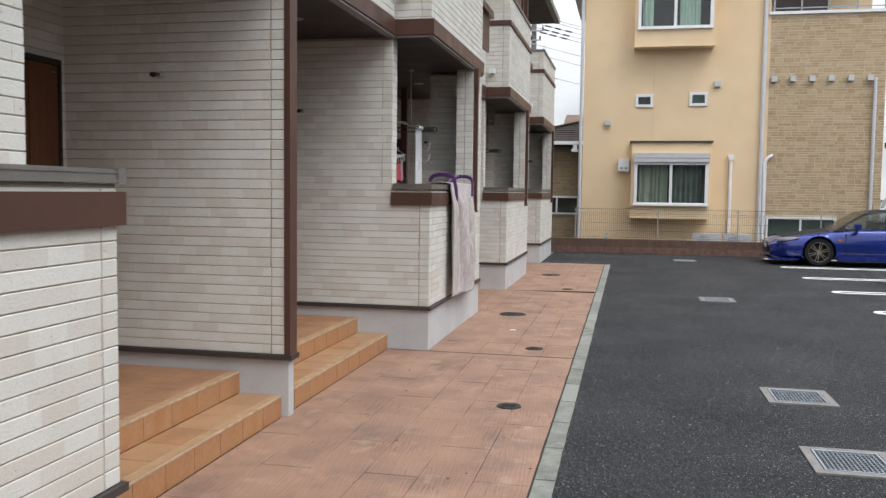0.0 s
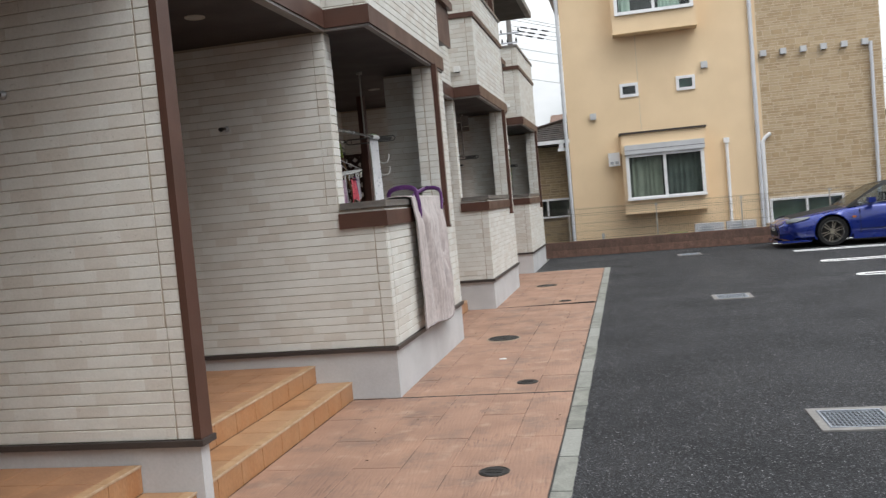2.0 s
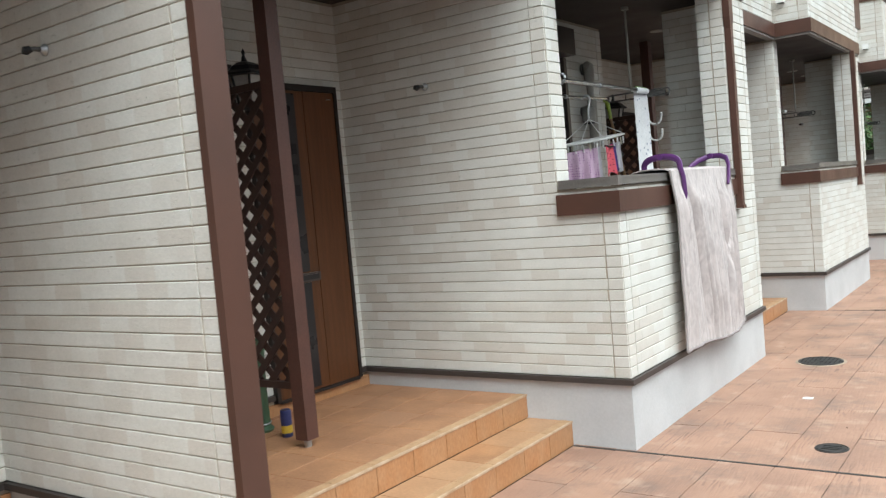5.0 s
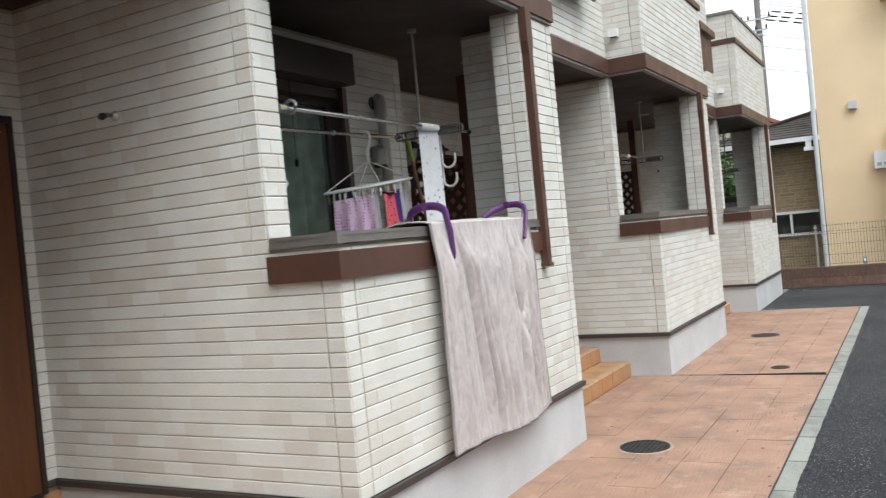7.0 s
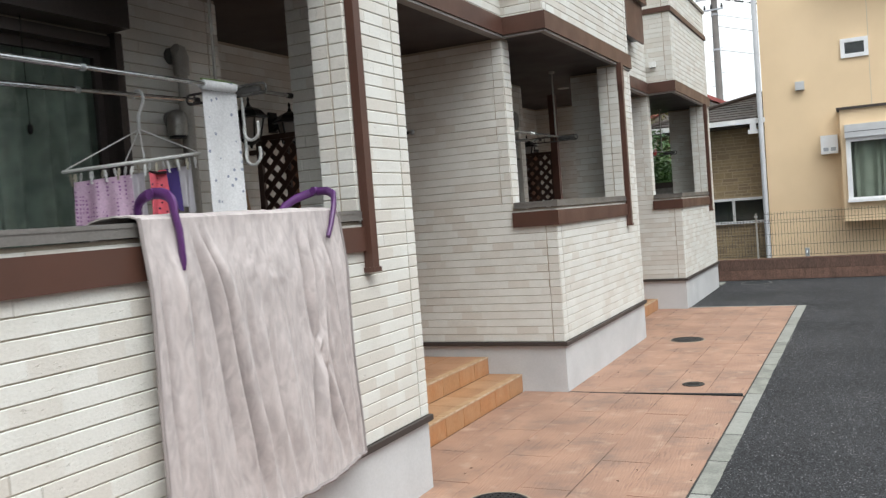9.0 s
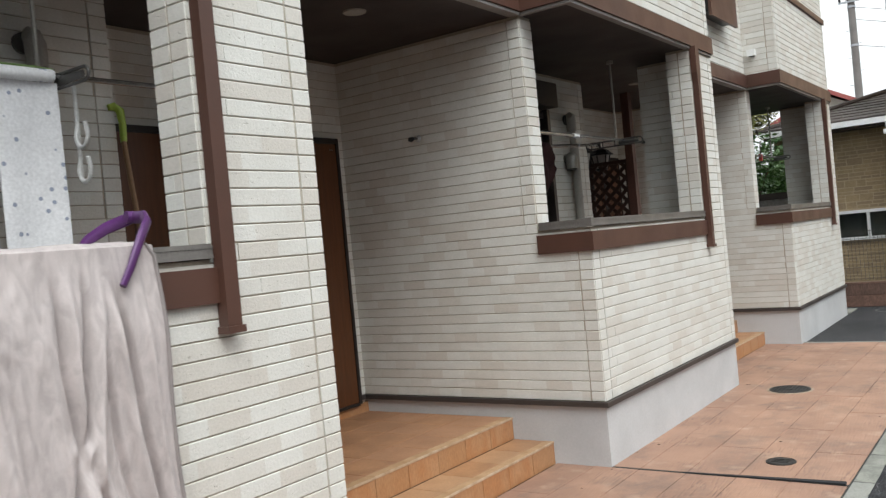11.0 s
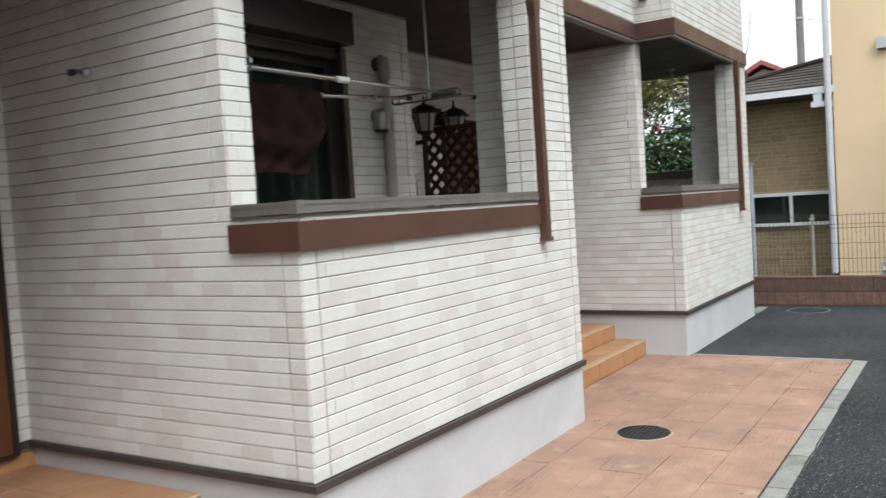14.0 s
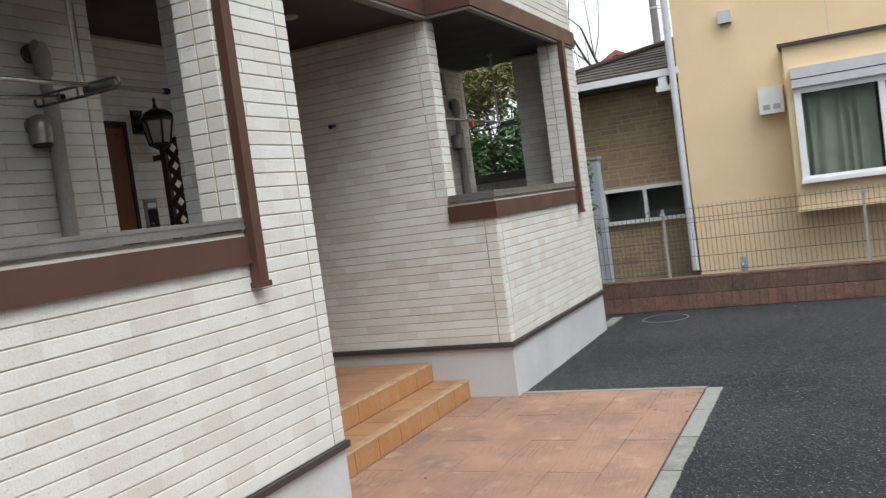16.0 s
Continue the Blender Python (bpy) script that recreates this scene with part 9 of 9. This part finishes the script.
# ---- garden beyond the last terrace ----
GARDENSTONE = mat("mottled_garden_block", (0.30, 0.30, 0.29), (0.20, 0.20, 0.195), scale=18, fine=60, rough=0.9, bump=0.5)
solid("garden_wall", boxes((-7.0, -2.32, 22.28, 22.42, -0.3, 1.78)), GARDENSTONE, "mottled grey block garden wall with a dark coping", "wall")
solid("trim", bevel(boxes((-7.0, -2.30, 22.25, 22.45, 1.78, 1.88)), 0.01), DARKTRIM, "dark grey garden wall coping", "coping")
LEAF = mat("glossy_shrub_leaf", (0.060, 0.125, 0.040), (0.040, 0.088, 0.030), scale=2, rough=0.4, bump=0.0, rand=(0.10, 0.18, 0.055), island=True)
LEAFY = mat("yellow_green_leaf", (0.175, 0.19, 0.06), (0.125, 0.145, 0.045), scale=1.2, rough=0.55, bump=0.0, rand=(0.25, 0.225, 0.08), island=True)
BARK = mat("grey_brown_bark", (0.105, 0.085, 0.068), (0.075, 0.062, 0.05), scale=9, fine=60, rough=0.9, bump=0.6)
BLOOM = mat("red_bloom", (0.42, 0.03, 0.03), rough=0.6)


def leaf_cloud(centres, count, size, seed, squash=0.8):
    """Many small bent leaves scattered through clumps."""
    r = random.Random(seed)
    vs, fs = [], []
    for _ in range(count):
        c, rad = r.choice(centres)
        d = Vector((r.gauss(0, 1), r.gauss(0, 1), r.gauss(0, 1))).normalized() * (rad * r.random() ** 0.45)
        p = Vector(c) + Vector((d.x, d.y, d.z * squash))
        a = Euler((r.uniform(-0.9, 0.9), r.uniform(-0.9, 0.9), r.uniform(0, 6.3))).to_matrix()
        s = size * r.uniform(0.6, 1.25)
        n = len(vs)
        for q in ((0, -1, 0), (0.42, -0.15, 0.12), (0, 1, -0.1), (-0.42, -0.15, 0.12)):
            vs.append(tuple(p + a @ (Vector(q) * s)))
        fs += [(n, n + 1, n + 2), (n, n + 2, n + 3)]
    return vs, fs


def cloud_part(name, parent, centres, count, size, seed, m):
    vs, fs = leaf_cloud(centres, count, size, seed)
    o = ORG[parent]
    me = bpy.data.meshes.new(name)
    me.from_pydata([(v[0] - o.x, v[1] - o.y, v[2] - o.z) for v in vs], [], fs)
    me.materials.append(m)
    ob = new(name, me)
    ob.parent = parent
    return ob


def branches(bm, p, d, length, rad, depth, r, tips):
    pts, rs = [Vector(p)], [rad]
    q, dd = Vector(p), Vector(d).normalized()
    for k in range(3):
        dd = (dd + Vector((r.uniform(-0.18, 0.18), r.uniform(-0.18, 0.18), r.uniform(-0.05, 0.12)))).normalized()
        q = q + dd * (length / 3)
        pts.append(q.copy())
        rs.append(rad * (1 - 0.16 * (k + 1)))
    tube(bm, pts, rs, 6 if rad > 0.02 else 4, caps=False)
    if depth:
        for _ in range(3 if depth > 1 else 4):
            nd = (dd + Vector((r.uniform(-0.85, 0.85), r.uniform(-0.85, 0.85), r.uniform(-0.1, 0.6)))).normalized()
            branches(bm, pts[r.choice((2, 3, 3))], nd, length * r.uniform(0.55, 0.78), rs[-1] * 0.62, depth - 1, r, tips)
    else:
        tips.append(q.copy())


def tree(x, y, h, trunk, label, seed, leaves=0, leaf_m=None, size=0.05, depth=4, spread=0.42):
    r = random.Random(seed)
    t = thing("tree", (x, y, -0.012), label, "tree", "garden trees")
    bm, tips = bmesh.new(), []
    branches(bm, (x, y, -0.012), (0.02, 0, 1), h * 0.36, trunk, depth, r, tips)
    part("trunk", bm, BARK, t, "", True)
    if leaves:
        cloud_part("crown", t, [(tuple(p), spread * r.uniform(0.6, 1.1)) for p in tips], leaves, size, seed, leaf_m)
    return t


def shrub(x, y, w, h, label, seed, m, n=4200, size=0.062):
    r = random.Random(seed)
    t = thing("shrub", (x, y, -0.012), label, "shrub", "garden shrubs")
    bm = bmesh.new()
    for _ in range(7):
        tube(bm, [(x + r.uniform(-0.1, 0.1), y + r.uniform(-0.1, 0.1), -0.012), (x + r.uniform(-w, w) * 0.3, y + r.uniform(-0.2, 0.2), h * 0.4), (x + r.uniform(-w, w) * 0.45, y + r.uniform(-0.3, 0.3), h * 0.85)], [0.03, 0.02, 0.008], 6)
    part("stem", bm, BARK, t)
    cs = [((x + r.uniform(-w, w) * 0.5, y + r.uniform(-0.35, 0.35), h * r.uniform(0.25, 0.88)), w * r.uniform(0.18, 0.32)) for _ in range(26)]
    cloud_part("foliage", t, cs, n, size, seed, m)
    return t


for i, (x, y, w, h) in enumerate(((-3.4, 23.5, 1.6, 3.0), (-4.4, 23.4, 1.7, 2.9), (-5.5, 23.7, 1.8, 3.2), (-2.75, 23.9, 0.9, 2.6), (-3.9, 24.4, 1.8, 3.4))):
    shrub(x, y, w, h, "dense glossy green shrub behind the garden wall", 20 + i, LEAF)
shrub(-5.3, 25.2, 1.7, 4.2, "tall loose yellow-green shrub behind the garden wall", 62, LEAFY, 5000, 0.055)
t = thing("camellia_blooms", (-3.6, 23.3, 2.2), "few red blooms in the green shrubs", "flowers", kind="stuff")
cloud_part("petals", t, [((-3.4, 23.2, 2.4), 0.5), ((-4.2, 23.1, 2.2), 0.4), ((-4.9, 23.3, 2.3), 0.3)], 16, 0.03, 77, BLOOM)
tree(-4.3, 25.4, 5.6, 0.09, "small garden tree with thin yellow-green leaves", 31, 4200, LEAFY, 0.045, 4, 0.5)
tree(-5.6, 25.0, 5.0, 0.08, "small garden tree with thin yellow-green leaves", 35, 4500, LEAFY, 0.045, 4, 0.42)
tree(-5.1, 27.4, 5.3, 0.10, "garden tree with a loose yellow-green crown", 51, 13000, LEAFY, 0.055, 4, 0.62)
tree(-6.6, 27.0, 5.3, 0.09, "garden tree with a loose yellow-green crown", 53, 9000, LEAFY, 0.055, 4, 0.55)
tree(-3.9, 34.5, 9.2, 0.14, "leafless tree with fine bare twigs", 42, 0, None, 0, 5)

# ---- utility pole and wires ----
POLEC = mat("concrete_pole", (0.19, 0.18, 0.17), (0.15, 0.142, 0.135), scale=2, rough=0.85, bump=0.1)
UX, UY = -5.0, 46.5
t = thing("utility_pole", (UX, UY, -0.012), "tall grey-brown concrete utility pole with wires", "utility pole")
part("mast", cyl(bmesh.new(), (UX, UY, -0.012), (UX, UY, 13.5), 0.175, 0.12, seg=14), POLEC, t, "", True)
for z, x0, x1 in ((10.20, -0.75, 0.55), (9.70, -0.45, 0.40)):
    part("cross_arm", boxes((UX + x0, UX + x1, UY - 0.20, UY - 0.14, z, z + 0.07)), LEADGREY, t)
    for x in (x0 + 0.06, x0 + 0.34, x1 - 0.06):
        part("insulator", lathe(bmesh.new(), [(0.02, 0.0), (0.05, 0.04), (0.05, 0.09), (0.03, 0.12), (0.045, 0.15), (0.02, 0.20)], 10, (UX + x, UY - 0.17, z + 0.07)), BLACK, t, "", True)
for z in (7.95, 9.5):
    part("band", cyl(bmesh.new(), (UX, UY, z), (UX, UY, z + 0.08), 0.165, seg=14), LEADGREY, t)
for k in range(5):
    side = 1 if k % 2 else -1
    part("step_bolt", cyl(bmesh.new(), (UX, UY - 0.02, 6.4 + 0.55 * k), (UX + side * 0.29, UY - 0.02, 6.4 + 0.55 * k), 0.012, seg=6), LEADGREY, t)


def wire_at(z, f, sag):
    return Vector((UX + 30.0 * f, UY + 39.0 * f, z - sag * 4 * f * (1 - f)))


for z, sag in ((8.0, 0.9), (9.05, 0.9), (9.55, 0.8), (10.28, 0.7), (10.46, 0.6), (10.68, 0.5), (11.0, 0.7), (11.15, 0.7)):
    part("wire", tube(bmesh.new(), [wire_at(z, i / 16, sag) for i in range(17)], 0.011, 5), BLACK, t)
for z, sag in ((10.28, 0.7), (10.46, 0.6), (10.68, 0.5)):
    for f in (0.018, 0.034, 0.052):
        g = f + (10.7 - z) * -0.02
        part("wire_sleeve", cyl(bmesh.new(), wire_at(z, g, sag), wire_at(z, g + 0.010, sag), 0.04, seg=6), BLACK, t, "black insulating sleeve")


# ---- pieces of walls and floors ----
def cuboid_mesh(name, sx, sy, sz, c, m):
    """A slab with chamfered top edges, its top face at z = 0."""
    vs = [(sx * i, sy * j, -sz) for i, j in ((0, 0), (1, 0), (1, 1), (0, 1))]
    vs += [(sx * i, sy * j, -c) for i, j in ((0, 0), (1, 0), (1, 1), (0, 1))]
    vs += [(c + (sx - 2 * c) * i, c + (sy - 2 * c) * j, 0) for i, j in ((0, 0), (1, 0), (1, 1), (0, 1))]
    fs = [(k + i, k + (i + 1) % 4, k + 4 + (i + 1) % 4, k + 4 + i) for k in (0, 4) for i in range(4)] + [(8, 9, 10, 11)]
    me = bpy.data.meshes.new(name)
    me.from_pydata(vs, [], fs)
    me.materials.append(m)
    return me


slab_cache = {}


def slab(name, sx, sy, sz, c, m):
    key = (name, round(sx, 3), round(sy, 3), round(sz, 3), m.name)
    if key not in slab_cache:
        slab_cache[key] = cuboid_mesh(name, key[1], key[2], key[3], c, m)
    return slab_cache[key]


rng = random.Random(5)
for xa, xb, ya, yb in plank_specs:
    ob = new("plank", slab("plank", xb - xa - 0.005, yb - ya - 0.004, 0.02, 0.0025, STAMPED))
    ob.parent = pavement
    ob.matrix_basis = Matrix.Translation((xa + 0.0025, ya + 0.002, rng.uniform(-0.0012, 0.0012)))
y = 19.10
while y > -2.6:
    ob = new("kerb_block", slab("kerb_block", 0.130, 0.597, 0.05, 0.004, KERB))
    ob.parent = kerb
    ob.matrix_basis = Matrix.Translation((-0.263, y - 0.602, 0.0035 + rng.uniform(-0.0005, 0.0015)))
    y -= 0.608
for ob, kind, x0, x1, s, e, z in tile_specs:
    if kind != "riser":
        t = new("tile", slab("tile", x1 - x0 - 0.005, e - s - 0.005, 0.01, 0.002, TILE_TOP if kind == "top" else TREAD))
        t.matrix_basis = Matrix.Translation((x0 + 0.0025, s + 0.0025, z))
    else:
        t = new("tile", slab("tile", z[1] - z[0], e - s - 0.005, 0.012, 0.0015, TILE))
        t.matrix_basis = Matrix.Translation((x1, s + 0.0025, z[1])) @ pose(0, 0, 0, 0, 90, 0)
    t.parent = ob
block_meshes = []
for L, m in ((0.098, REDBLOCK), (0.398, BROWNBLOCK)):
    v, f = stone_verts(L, 0.18, 0.007, 0.0025, 0.004)
    me = bpy.data.meshes.new("block")
    me.from_pydata(v, [], f)
    me.materials.append(m)
    block_meshes.append(me)
for x, z, row in block_specs:
    ob = new("block", block_meshes[row])
    ob.parent = bwall
    ob.matrix_basis = Matrix.Translation((x, 22.915, z + rng.uniform(-0.001, 0.001)))
for a, b, c, d in stones_low:
    v, f = stone_verts(b - a, d - c)
    me = bpy.data.meshes.new("stone")
    me.from_pydata(v, [], f)
    me.materials.append(TANSTONE_OB)
    ob = new("stone", me)
    ob.parent = lw
    ob.matrix_basis = Matrix.Translation(Vector((a, TY, c)) - ORG[lw])
lay_bricks()
